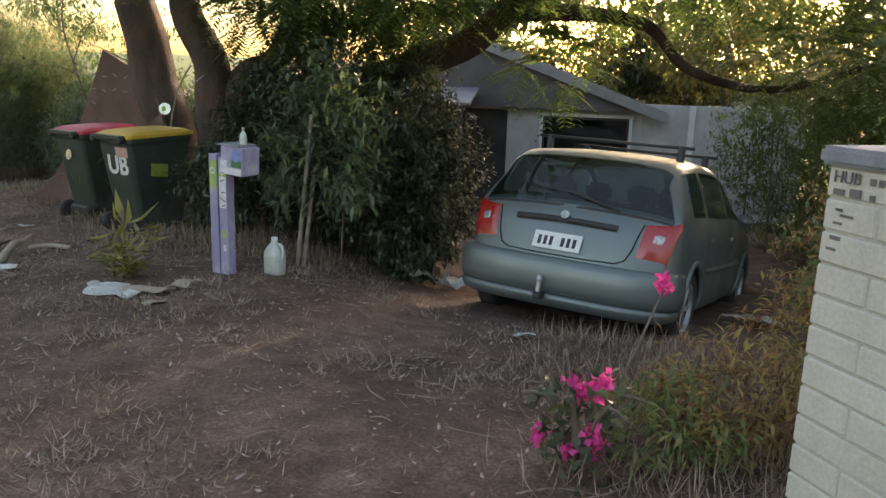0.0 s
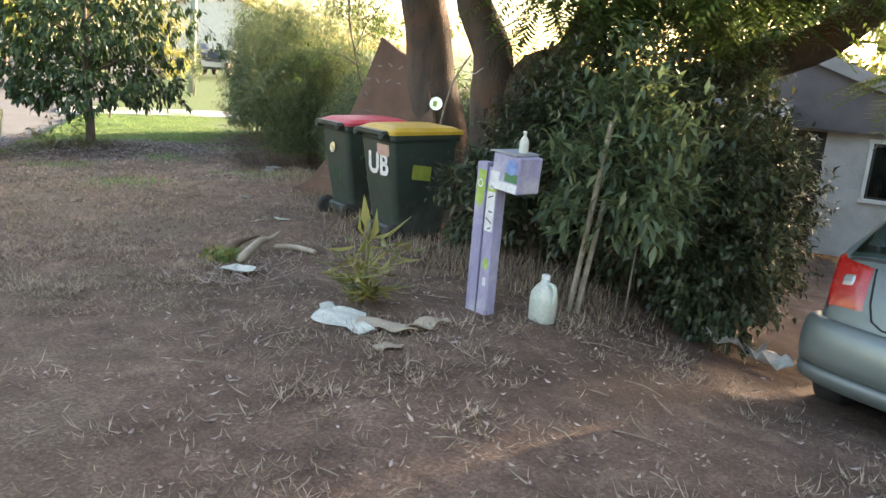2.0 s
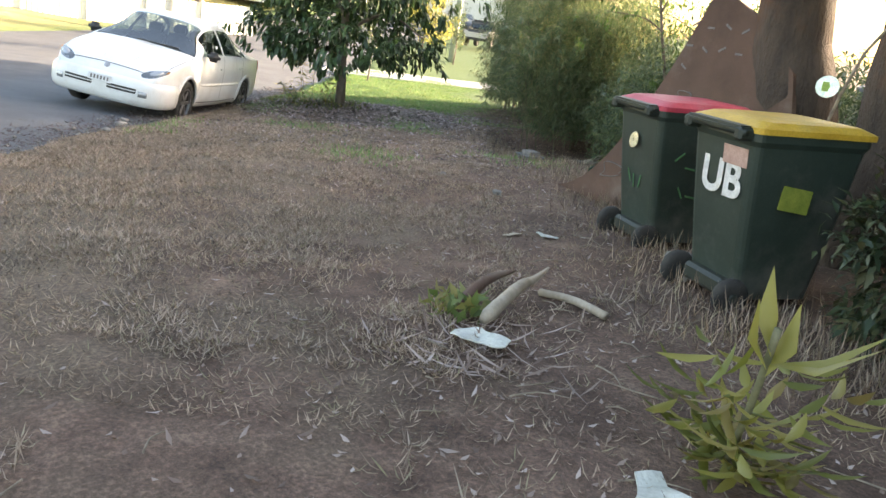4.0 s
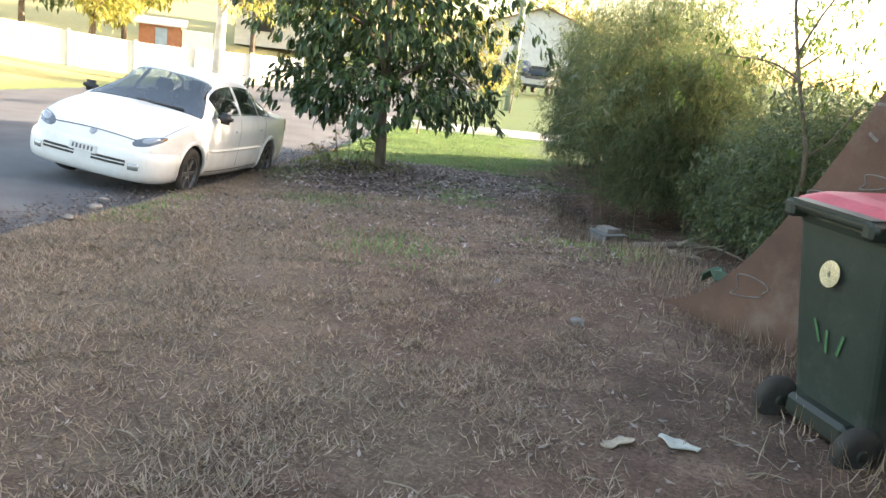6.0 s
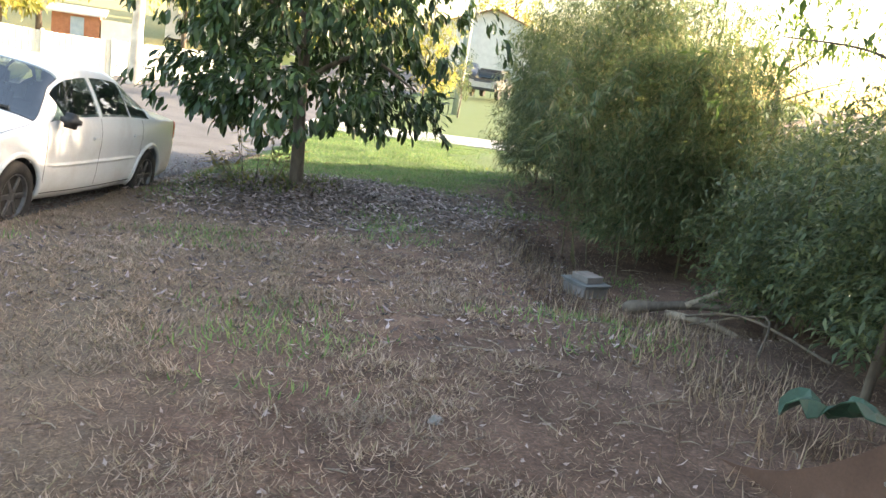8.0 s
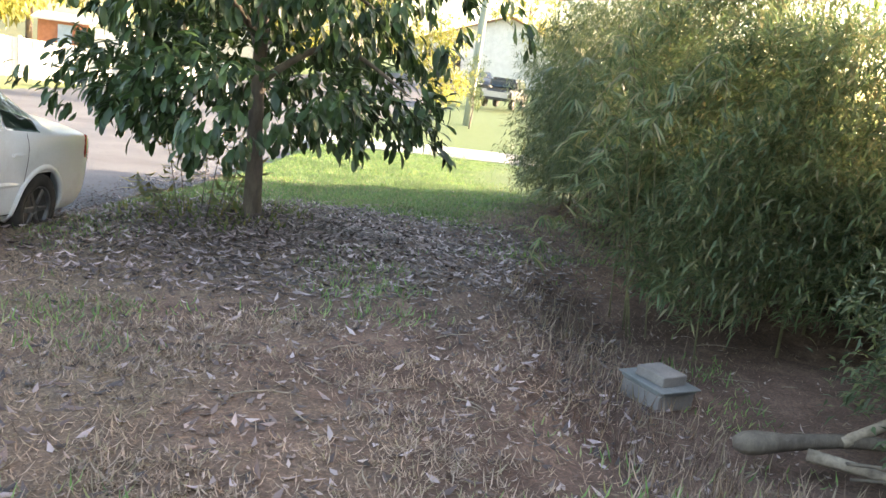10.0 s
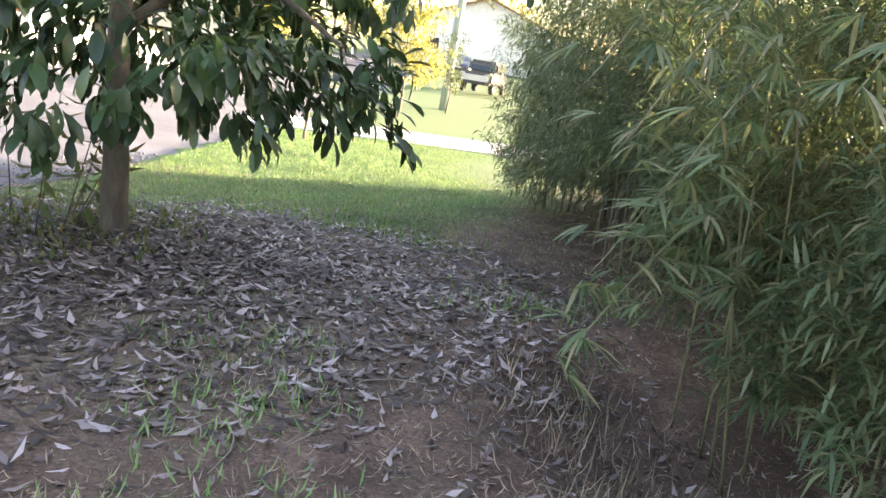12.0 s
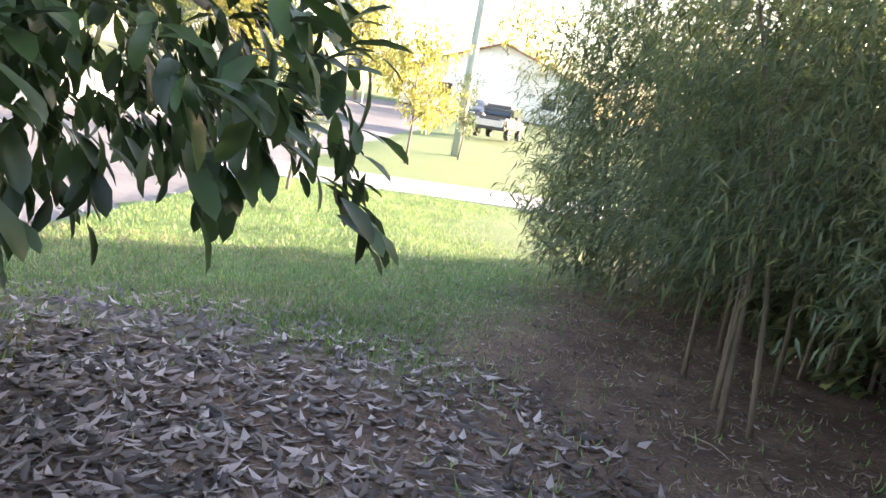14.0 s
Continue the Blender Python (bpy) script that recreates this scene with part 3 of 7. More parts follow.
def hedge(name, line, height, depth, n, per, length, width, material, label, category, bulge=0.5, low=0.1, hang=0.35, culms=0, culm_r=0.012, spread=0.1, culm_mat="culm", steep=1.6):
    """A bank of foliage along a line; depth lies to the right of the line's run."""
    t = thing(name, Matrix(), label, category)
    pts = [np.array(p) for p in line]
    seg = np.cumsum([0] + [np.linalg.norm(b - a) for a, b in zip(pts, pts[1:])])
    q = rng.random(n) * seg[-1]
    X = np.interp(q, seg, [p[0] for p in pts])
    Y = np.interp(q, seg, [p[1] for p in pts])
    dx = np.interp(q + 0.3, seg, [p[0] for p in pts]) - np.interp(q - 0.3, seg, [p[0] for p in pts])
    dy = np.interp(q + 0.3, seg, [p[1] for p in pts]) - np.interp(q - 0.3, seg, [p[1] for p in pts])
    l = np.hypot(dx, dy)
    nx, ny = dy / l, -dx / l
    H = np.interp(q, seg, height) * (1 + 0.12 * np.sin(q * 2.3) + 0.1 * np.sin(q * 5.7 + 1) + 0.08 * np.sin(q * 13.0))
    H = H * np.where(rng.random(n) < 0.14, 1.0 + 0.28 * rng.random(n), 1.0)
    h = low + (H - low) * rng.random(n) ** (0.85 if steep < 1.5 else 1.05)
    f = h / H
    front = -bulge * (np.sin(np.pi * np.clip(f * 1.05, 0, 1)) ** 0.7) * (0.65 + 0.35 * np.sin(q * 3.1 + h * 2.0)) - 0.2 * np.sin(q * 7 + h * 5) - 0.12 * np.sin(q * 15 - h * 9)
    back = depth * (1 - 0.35 * f)
    d = front + (back - front) * rng.random(n) ** steep
    X, Y = X + nx * d, Y + ny * d
    Z = land(X, Y) + h
    c = np.stack([X, Y, Z], -1)
    out = np.stack([-nx, -ny, 0.15 + 0.5 * f], -1)
    base, dd, s, L, W, dr = cluster_leaves(c, out, per, length, width, spread, 0.25, hang)
    mesh_obj("foliage", leaf_mesh("foliage", base, dd, s, L, W, 0.22, 0.2), material, t)
    for k in range(culms):
        qq = rng.random() * seg[-1]
        x, y = np.interp(qq, seg, [p[0] for p in pts]), np.interp(qq, seg, [p[1] for p in pts])
        i = int(np.argmin(abs(q - qq)))
        e = 0.05 + (depth - 0.2) * rng.random()
        x, y = x + nx[i] * e, y + ny[i] * e
        g = ground_z(x, y)
        hh = H[i] * (0.6 + 0.4 * rng.random())
        lean = 0.14 * rng.normal(size=2)
        tubes("stem", [(spline([(x, y, g - 0.05), (x + lean[0] * 0.3, y + lean[1] * 0.3, g + hh * 0.5), (x + lean[0], y + lean[1], g + hh)], 7), [culm_r * (1 - 0.1 * j) for j in range(7)])], culm_mat, t, sides=6)
    return t


hedge("bamboo_hedge", [(-8.9, 16.1), (-9.6, 16.55), (-10.35, 17.05)], [1.85, 2.35, 2.75], 2.0, 6200, 7, 0.135, 0.016, "bamboo_leaf", "tall leafy bamboo clump with narrow green leaves", "bamboo", 0.75, 0.35, 0.15, 14, 0.013)
hedge("tall_hedge", [(-10.5, 17.25), (-11.2, 17.75), (-11.9, 18.25), (-12.8, 19.0)], [2.9, 3.0, 3.0, 3.0], 2.0, 5200, 9, 0.1, 0.011, "hedge_leaf", "tall dark feathery hedge with bare grey stems", "hedge", 0.4, 0.75, 0.6, 24, 0.016, 0.14, "bark_thin")
hedge("tall_hedge", [(-12.8, 19.1), (-13.7, 19.9), (-14.6, 20.7), (-15.5, 21.9)], [3.0, 3.1, 2.9, 2.7], 2.0, 5000, 7, 0.14, 0.018, "hedge_leaf", "tall feathery green hedge beside the lawn", "hedge", 0.4, 0.3, 0.5, 12, 0.02, 0.14, "bark_thin")
hedge("shrub", [(-6.1, 13.6), (-7.1, 14.65), (-7.9, 15.8)], [1.25, 1.4, 1.75], 2.0, 4600, 8, 0.075, 0.022, "hedge_leaf", "dense fine-leaved green shrub behind the verge", "shrub", 0.4, 0.22, 0.2, 16, 0.018, 0.13, "bark_thin")
hedge("shrub", [(-3.6, 13.6), (-6.2, 14.6), (-8.0, 17.0)], [1.3, 1.15, 1.2], 2.2, 2400, 8, 0.13, 0.03, "hedge_leaf", "tall green shrubs behind the large tree", "shrub", 0.4, 0.1, 0.2, 10, 0.02, 0.15, "bark_thin")
# added row: closes the gap that let a sun patch onto the verge
hedge("shrub", [(-2.9, 18.6), (-6.0, 18.6), (-9.5, 20.5)], [1.6, 1.3, 1.2], 2.0, 1600, 8, 0.2, 0.06, "hedge_leaf", "green shrubs added beside the house to block low sun", "shrub", 0.4, 0.1, 0.2, 6, 0.02, 0.2, "bark_thin")
hedge("shrub", [(7.6, 18.5), (6.4, 15.0), (5.0, 11.5), (3.9, 8.6)], [3.2, 3.2, 3.0, 2.7], -1.8, 4600, 8, 0.17, 0.05, "hedge_leaf", "sunlit green shrubs along the side of the driveway", "shrub", -0.4, 0.1, 0.2, 10, 0.02, 0.16, "bark_thin")
hedge("shrub", [(3.1, 15.8), (4.1, 13.6), (4.5, 11.2), (4.3, 9.8)], [2.3, 2.5, 2.4, 2.0], -1.4, 4200, 8, 0.12, 0.028, "feather_leaf", "soft feathery green shrubs beyond the parked car", "shrub", -0.5, 0.03, 0.2, 10, 0.02, 0.14, "bark_thin", 1.2)
# added hedge, high enough to cut off sun rays that streak the driveway soil
hedge("shrub", [(10.5, 23.0), (7.0, 26.0), (2.0, 28.5)], [3.5, 3.6, 3.8], -1.5, 1800, 8, 0.32, 0.12, "hedge_leaf", "tall green hedge added behind the house to block low sun", "hedge", -0.4, 0.1, 0.2, 8, 0.03, 0.3, "bark_thin", 1.0)
# added foliage that stops sun and sky showing through the hedge
hedge("shade_screen", [(-8.0, 17.4), (-9.8, 18.4), (-11.5, 19.6), (-13.4, 21.4), (-15.0, 23.3)], [1.0, 1.3, 2.0, 2.2, 2.0], 1.5, 5200, 7, 0.22, 0.07, "hedge_leaf", "leafy screen added inside the hedge to keep out sun and sky", "shrub", 0.3, 0.03, 0.3, 6, 0.02, 0.2, "bark_thin", 1.0)

# second added row, against sun speckles below the leaves
hedge("shade_screen", [(-8.6, 18.2), (-10.4, 19.2), (-12.2, 20.6), (-14.0, 22.6)], [0.7, 0.8, 0.9, 0.9], 1.0, 1700, 7, 0.24, 0.09, "hedge_leaf", "low leafy screen added behind the hedge to stop sun speckles", "shrub", 0.2, 0.02, 0.2, 4, 0.015, 0.2, "bark_thin", 1.0)


def bamboo_shoot(points, fans):
    """An arching cane hung with fans of narrow leaves."""
    t = thing("bamboo_shoot", Matrix(), "arching green bamboo cane with fans of narrow leaves", "bamboo", "bamboo canes over the path")
    line = spline(points, 16)
    tubes("cane", [(line, [0.007 - 0.0003 * k for k in range(16)])], "culm", t, sides=6)
    B, D, S, L = [], [], [], []
    for k in range(3, 16):
        for f in range(fans):
            a0 = rng.random() * 6.28
            p = np.array(line[k]) + 0.06 * rng.normal(size=3)
            d0 = np.array([math.cos(a0), math.sin(a0), -0.25 + 0.3 * rng.normal()])
            s0 = np.cross(d0, [0, 0, 1.0])
            for j in range(6):
                w = (j - 2.5) * 0.36
                B.append(p)
                D.append(d0 * math.cos(w) + s0 * math.sin(w) + np.array([0, 0, 0.1 * rng.normal()]))
                S.append(np.cross(D[-1], [0, 0, 1.0]) + 0.2 * rng.normal(size=3))
                L.append(0.1 + 0.08 * rng.random())
    mesh_obj("foliage", leaf_mesh("foliage", np.array(B), np.array(D), np.array(S), np.array(L), 0.015, 0.3, 0.15, fine=True), "bamboo_leaf", t)


for root, mid, tip in (((-10.2, 16.4), (-10.1, 15.9, 1.2), (-10.2, 15.15, 0.62)), ((-10.0, 16.3), (-9.95, 15.85, 1.0), (-10.04, 15.17, 0.45)), ((-9.8, 16.3), (-9.8, 15.8, 0.75), (-9.9, 15.17, 0.3)),
                       ((-9.9, 16.2), (-9.9, 15.7, 0.5), (-9.99, 15.07, 0.08)), ((-9.8, 16.1), (-9.85, 15.6, 0.25), (-9.96, 14.96, -0.16)), ((-9.3, 16.1), (-9.3, 15.7, 1.1), (-9.45, 15.25, 0.7))):
    bamboo_shoot([(*root, ground_z(*root)), mid, tip], 2)


def bare_sapling(x, y):
    t = thing("sapling", Matrix(), "thin crooked sapling with few leaves rising from the shrubs", "tree")
    z = ground_z(x, y)
    top = [(x, y, z - 0.05), (x + 0.02, y + 0.05, z + 0.6), (x + 0.04, y, z + 1.05), (x - 0.18, y + 0.05, z + 1.7), (x - 0.3, y, z + 2.3), (x - 0.3, y + 0.1, z + 2.9)]
    runs = [(top, 0.028, 0.008), ([(x + 0.04, y, z + 1.05), (x + 0.18, y + 0.06, z + 1.18), (x + 0.34, y + 0.1, z + 1.5)], 0.014, 0.005), ([(x - 0.14, y + 0.04, z + 1.6), (x - 0.42, y + 0.05, z + 1.72), (x - 0.8, y - 0.1, z + 1.74)], 0.012, 0.004),
            ([(x - 0.2, y + 0.04, z + 1.8), (x - 0.05, y + 0.1, z + 2.2), (x + 0.25, y + 0.2, z + 2.6)], 0.012, 0.004), ([(x - 0.3, y, z + 2.2), (x - 0.55, y, z + 2.4), (x - 0.7, y + 0.1, z + 2.75)], 0.01, 0.004)]
    grow("trunk", t, runs, "bark_thin", 7)
    c = np.concatenate([np.array(r[0][-1]) + 0.28 * rng.normal(size=(16, 3)) for r in runs])
    base, d, s, L, W, dr = cluster_leaves(c, unit(len(c)), 6, 0.09, 0.03, 0.08, 0.2, 0.4)
    mesh_obj("foliage", leaf_mesh("foliage", base, d, s, L, W, 0.2, 0.2), "feather_leaf", t)


bare_sapling(-6.3, 13.6)


def bush(name, x, y, rx, ry, h, n, per, length, width, material, label, low=0.05, spread=0.12, hang=0.2):
    t = thing(name, Matrix(), label, "shrub")
    z = ground_z(x, y)
    c, u = crown_points(n, (x, y, z + h * 0.5), (rx, ry, h * 0.55), 0.45)
    c = c[c[:, 2] > z + low]
    u = u[: len(c)]
    o = c - np.array([x, y, z + h * 0.4])
    o /= np.linalg.norm(o, axis=1, keepdims=True) + 1e-6
    base, d, s, L, W, dr = cluster_leaves(c, o, per, length, width, spread, 0.2, hang)
    mesh_obj("foliage", leaf_mesh("foliage", base, d, s, L, W, 0.2, 0.22), material, t)
    for k in range(7 if rx > 0.55 else 1):
        a = k * 0.9 if rx > 0.55 else 2.1 * k + 0.5
        tubes("stem", [(spline([(x + 0.1 * math.cos(a), y + 0.1 * math.sin(a), z - 0.04), (x + rx * 0.3 * math.cos(a), y + ry * 0.3 * math.sin(a), z + h * 0.4), (x + rx * 0.65 * math.cos(a), y + ry * 0.65 * math.sin(a), z + h * 0.8)], 6), [q * (1.0 if rx > 0.55 else 0.4) for q in (0.022, 0.02, 0.017, 0.014, 0.011, 0.007)])], "bark_thin", t, sides=6)
    return t


for bx, by, rx, ry, h, n in ((-1.55, 10.35, 1.0, 0.95, 1.85, 1250), (-0.98, 10.85, 0.66, 0.7, 1.9, 1100), (-2.3, 10.85, 0.75, 0.7, 1.75, 1100), (-1.95, 12.0, 1.2, 0.9, 2.6, 1250)):
    bush("bush", bx, by, rx, ry, h, n, 9, 0.085, 0.036, "bush_leaf", "dark dense evergreen bush with small glossy leaves")
bush("bush", -0.95, 9.95, 0.5, 0.42, 1.15, 520, 9, 0.075, 0.032, "bush_leaf", "low dark evergreen bush beside the timber stakes")
bush("bush", -2.72, 9.85, 0.36, 0.34, 0.9, 380, 8, 0.09, 0.03, "bush_leaf", "low dark green bush beside the painted post")
bush("bush", -1.5, 9.2, 0.46, 0.4, 1.75, 330, 9, 0.12, 0.036, "hedge_leaf", "slender leafy sapling tied to a stake", 0.6, 0.16, 0.5)


def feather_crown(name, parent, centres, dirs, fronds, frond_len, material="feather_leaf"):
    """Fern-like fronds: a drooping midrib with rows of narrow leaflets."""
    B, D, S = [], [], []
    for c, d0 in zip(centres, dirs):
        for _ in range(fronds):
            w = rng.random() * 6.28
            d = np.array([math.cos(w), math.sin(w), -0.15 + 0.35 * rng.normal()]) * 0.8 + d0 * 0.5
            d /= np.linalg.norm(d)
            L = frond_len * (0.7 + 0.6 * rng.random())
            s = np.cross(d, [0, 0, 1.0])
            s /= np.linalg.norm(s) + 1e-6
            for k in range(11):
                f = (k + 1.5) / 12.0
                p = c + d * L * f + np.array([0, 0, -0.3 * L * f * f])
                for sg in (-1, 1):
                    B.append(p)
                    D.append(s * sg + d * 0.55 + np.array([0, 0, -0.12]))
                    S.append(d + np.array([0, 0, 0.2]))
    n = len(B)
    k = np.tile(np.repeat(np.sin(np.linspace(0.5, 2.8, 11)), 2), n // 22)
    mesh_obj(name, leaf_mesh(name, np.array(B), np.array(D), np.array(S), (0.06 + 0.085 * k) * frond_len / 0.45, 0.026 * frond_len / 0.45, 0.15, 0.1), material, parent)


def big_tree():
    t = thing("big_tree", Matrix(), "old spreading tree with thick brown trunks and feathery leaves", "tree")
    gx, gy = -3.75, 11.7
    z = ground_z(gx, gy)
    runs = [([(-4.1, 12.0, z - 0.1), (-4.28, 11.92, z + 0.9), (-4.45, 11.85, z + 1.9), (-4.75, 11.75, z + 3.2), (-5.5, 11.6, z + 4.6)], 0.36, 0.17),
            ([(-3.6, 11.7, z - 0.1), (-3.45, 11.55, z + 1.0), (-3.5, 11.4, z + 1.7), (-3.7, 11.2, z + 2.6), (-3.6, 10.6, z + 4.2)], 0.30, 0.12),
            ([(-3.45, 11.6, z + 0.9), (-3.1, 11.5, z + 1.5), (-2.75, 11.6, z + 1.75), (-2.5, 11.7, z + 2.6), (-2.2, 11.9, z + 4.0)], 0.20, 0.09),
            ([(-3.4, 11.9, z + 0.7), (-2.9, 12.1, z + 1.25), (-2.1, 12.15, z + 1.42), (-1.2, 12.0, z + 1.7), (-0.5, 11.85, z + 2.05), (0.3, 11.7, z + 2.7), (1.4, 11.2, z + 3.6), (2.4, 10.4, z + 4.3)], 0.27, 0.1),
            ([(-0.2, 11.8, z + 2.3), (0.7, 12.3, z + 2.35), (1.5, 12.8, z + 2.25), (2.1, 13.0, z + 1.75), (3.2, 13.4, z + 1.55), (4.4, 13.5, z + 1.9)], 0.11, 0.04),
            ([(0.9, 11.4, z + 3.1), (2.2, 12.3, z + 3.0), (3.6, 12.6, z + 2.9), (5.0, 12.4, z + 3.2)], 0.07, 0.025),
            ([(2.4, 10.4, z + 4.3), (3.3, 9.6, z + 4.2), (4.3, 8.8, z + 3.7), (4.9, 8.4, z + 2.9)], 0.07, 0.02),
            ([(-4.3, 11.3, z + 2.6), (-5.4, 10.9, z + 3.2), (-6.4, 10.5, z + 3.9)], 0.12, 0.04),
            ([(-3.6, 11.0, z + 3.4), (-2.6, 9.8, z + 4.1), (-1.4, 8.8, z + 4.5)], 0.1, 0.03),
            ([(1.4, 11.2, z + 3.6), (1.2, 9.8, z + 4.0), (1.0, 8.6, z + 4.0)], 0.06, 0.02)]
    grow("trunk", t, runs, "bark", 12)
    C, D = [], []

    def spray(centre, radii, n):
        c, u = crown_points(n, centre, radii, 0.2)
        C.append(c)
        D.append(u)
    spray((-0.6, 11.2, z + 3.9), (3.4, 2.4, 1.0), 260)
    spray((2.6, 12.2, z + 3.1), (2.3, 1.8, 0.85), 230)
    spray((3.9, 12.6, z + 1.9), (1.2, 1.3, 0.8), 110)
    spray((3.3, 9.6, z + 3.2), (1.5, 1.3, 1.0), 120)
    spray((4.2, 10.6, z + 1.6), (0.9, 1.4, 1.1), 120)
    spray((-1.6, 10.3, z + 2.7), (1.1, 0.7, 0.45), 70)
    spray((-2.2, 11.3, z + 2.55), (1.5, 0.8, 0.8), 120)
    spray((-0.9, 11.2, z + 2.9), (1.0, 0.8, 0.6), 60)
    spray((0.35, 11.2, z + 1.75), (0.5, 0.4, 0.25), 16)
    spray((-1.7, 11.0, z + 2.5), (1.4, 0.6, 0.55), 150)
    spray((-3.2, 10.8, z + 3.1), (1.1, 0.6, 0.6), 90)
    spray((0.4, 11.0, z + 2.9), (1.3, 0.6, 0.5), 70)
    spray((-4.6, 11.4, z + 4.3), (2.2, 2.0, 0.9), 160)
    feather_crown("crown", t, np.concatenate(C), np.concatenate(D), 3, 0.46)


big_tree()


def plain_tree(name, x, y, h, r, leaf, n, material, label, trunk=0.14, bark="bark_thin", lift=0.0):
    t = thing(name, Matrix(), label, "tree")
    z = ground_z(x, y) + lift
    runs = [([(x, y, z - 0.2), (x + 0.1, y, z + h * 0.3), (x - 0.1, y + 0.1, z + h * 0.6), (x, y, z + h * 0.85)], trunk, trunk * 0.25)]
    for k in range(7):
        a = k * 2.4
        p = Vector((x, y, z + h * (0.32 + 0.07 * k)))
        runs.append(([p, p + Vector((math.cos(a) * r * 0.4, math.sin(a) * r * 0.4, h * 0.1)), p + Vector((math.cos(a) * r * 0.8, math.sin(a) * r * 0.8, h * 0.17))], trunk * 0.4, trunk * 0.08))
    grow("trunk", t, runs, bark, 7)
    C, U = [], []
    for k in range(9):
        a, e = k * 2.4, (k % 3) * 0.22
        c, u = crown_points(n // 9, (x + math.cos(a) * r * 0.5, y + math.sin(a) * r * 0.5, z + h * (0.5 + e)), (r * 0.55, r * 0.55, h * 0.2), 0.3)
        C.append(c)
        U.append(u)
    base, d, s, L, W, dr = cluster_leaves(np.concatenate(C), np.concatenate(U), 6, leaf, leaf * 0.38, leaf, 0.2, 0.3)
    mesh_obj("crown", leaf_mesh("crown", base, d, s, L, W), material, t)
    return t


# trees behind the hedges and the house; the first four are added shade casters
for x, y, h, r in ((-1.5, 27.5, 5.5, 3.0), (8.5, 17.5, 5.0, 2.6),  (9.5, 12.0, 5.0, 2.6), (4.5, 29.0, 6.0, 3.0)):
    plain_tree("tree", x, y, h, r, 0.34, 1000, "hedge_leaf", "green garden tree added in the background to cast shade", 0.16)
# added trees keep a low sun streak off the driveway; backlight is in their tint
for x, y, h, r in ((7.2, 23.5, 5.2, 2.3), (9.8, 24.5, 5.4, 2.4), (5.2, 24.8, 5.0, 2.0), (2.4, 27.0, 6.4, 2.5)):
    plain_tree("tree", x, y, h, r, 0.2, 900, "backlit_leaf", "garden tree with backlit leaf colour, added to screen the low sun", 0.1)
plain_tree("tree", -11.5, 24.5, 3.6, 1.9, 0.16, 260, "feather_leaf", "thin garden tree with open crown behind the hedge", 0.07)
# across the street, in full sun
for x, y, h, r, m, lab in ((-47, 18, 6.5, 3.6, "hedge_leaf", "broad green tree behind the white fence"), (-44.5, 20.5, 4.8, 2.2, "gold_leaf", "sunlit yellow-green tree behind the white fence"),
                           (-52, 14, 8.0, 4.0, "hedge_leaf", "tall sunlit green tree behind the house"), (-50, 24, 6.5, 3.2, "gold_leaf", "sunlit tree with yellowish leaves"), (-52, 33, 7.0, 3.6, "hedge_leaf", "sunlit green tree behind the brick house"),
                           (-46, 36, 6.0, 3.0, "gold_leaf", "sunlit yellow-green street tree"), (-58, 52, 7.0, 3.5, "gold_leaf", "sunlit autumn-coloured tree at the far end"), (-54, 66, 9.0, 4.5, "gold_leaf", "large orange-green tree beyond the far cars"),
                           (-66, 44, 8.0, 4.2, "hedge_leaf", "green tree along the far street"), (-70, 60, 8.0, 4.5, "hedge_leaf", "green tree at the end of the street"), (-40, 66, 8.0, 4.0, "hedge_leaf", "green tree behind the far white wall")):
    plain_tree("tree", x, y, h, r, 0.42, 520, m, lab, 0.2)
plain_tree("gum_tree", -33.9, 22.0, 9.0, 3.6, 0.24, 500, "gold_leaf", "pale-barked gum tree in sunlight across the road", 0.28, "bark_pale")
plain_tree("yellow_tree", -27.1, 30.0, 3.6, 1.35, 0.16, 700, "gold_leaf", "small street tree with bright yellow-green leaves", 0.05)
plain_tree("sapling", -21.1, 22.1, 2.3, 0.6, 0.12, 160, "hedge_leaf", "thin young sapling on the lawn", 0.035)
plain_tree("sapling", -28.9, 34.0, 2.6, 0.55, 0.12, 200, "hedge_leaf", "slim young tree beside the power pole", 0.04)

# ---------- cars ----------


def window_glass(name, gloss):
    m, nt, b = nodes_of(name)
    tr = nt.nodes.new("ShaderNodeBsdfTransparent")
    tr.inputs[0].default_value = (0.42, 0.5, 0.49, 1)
    gl = nt.nodes.new("ShaderNodeBsdfGlossy")
    gl.inputs["Roughness"].default_value = 0.04
    lw = nt.nodes.new("ShaderNodeLayerWeight")
    pw = nt.nodes.new("ShaderNodeMath")
    pw.operation = "POWER"
    pw.inputs[1].default_value = 3.5
    nt.links.new(lw.outputs["Facing"], pw.inputs[0])
    fr = nt.nodes.new("ShaderNodeMath")
    fr.operation = "MULTIPLY_ADD"
    fr.inputs[1].default_value = 0.55
    fr.inputs[2].default_value = gloss
    nt.links.new(pw.outputs[0], fr.inputs[0])
    mx = nt.nodes.new("ShaderNodeMixShader")
    nt.links.new(fr.outputs[0], mx.inputs[0])
    nt.links.new(tr.outputs[0], mx.inputs[1])
    nt.links.new(gl.outputs[0], mx.inputs[2])
    nt.links.new(mx.outputs[0], nt.nodes["Material Output"].inputs[0])
    return m


M["car_glass"] = window_glass("window_glass", 0.07)
M["screen_glass"] = window_glass("screen_glass", 0.22)


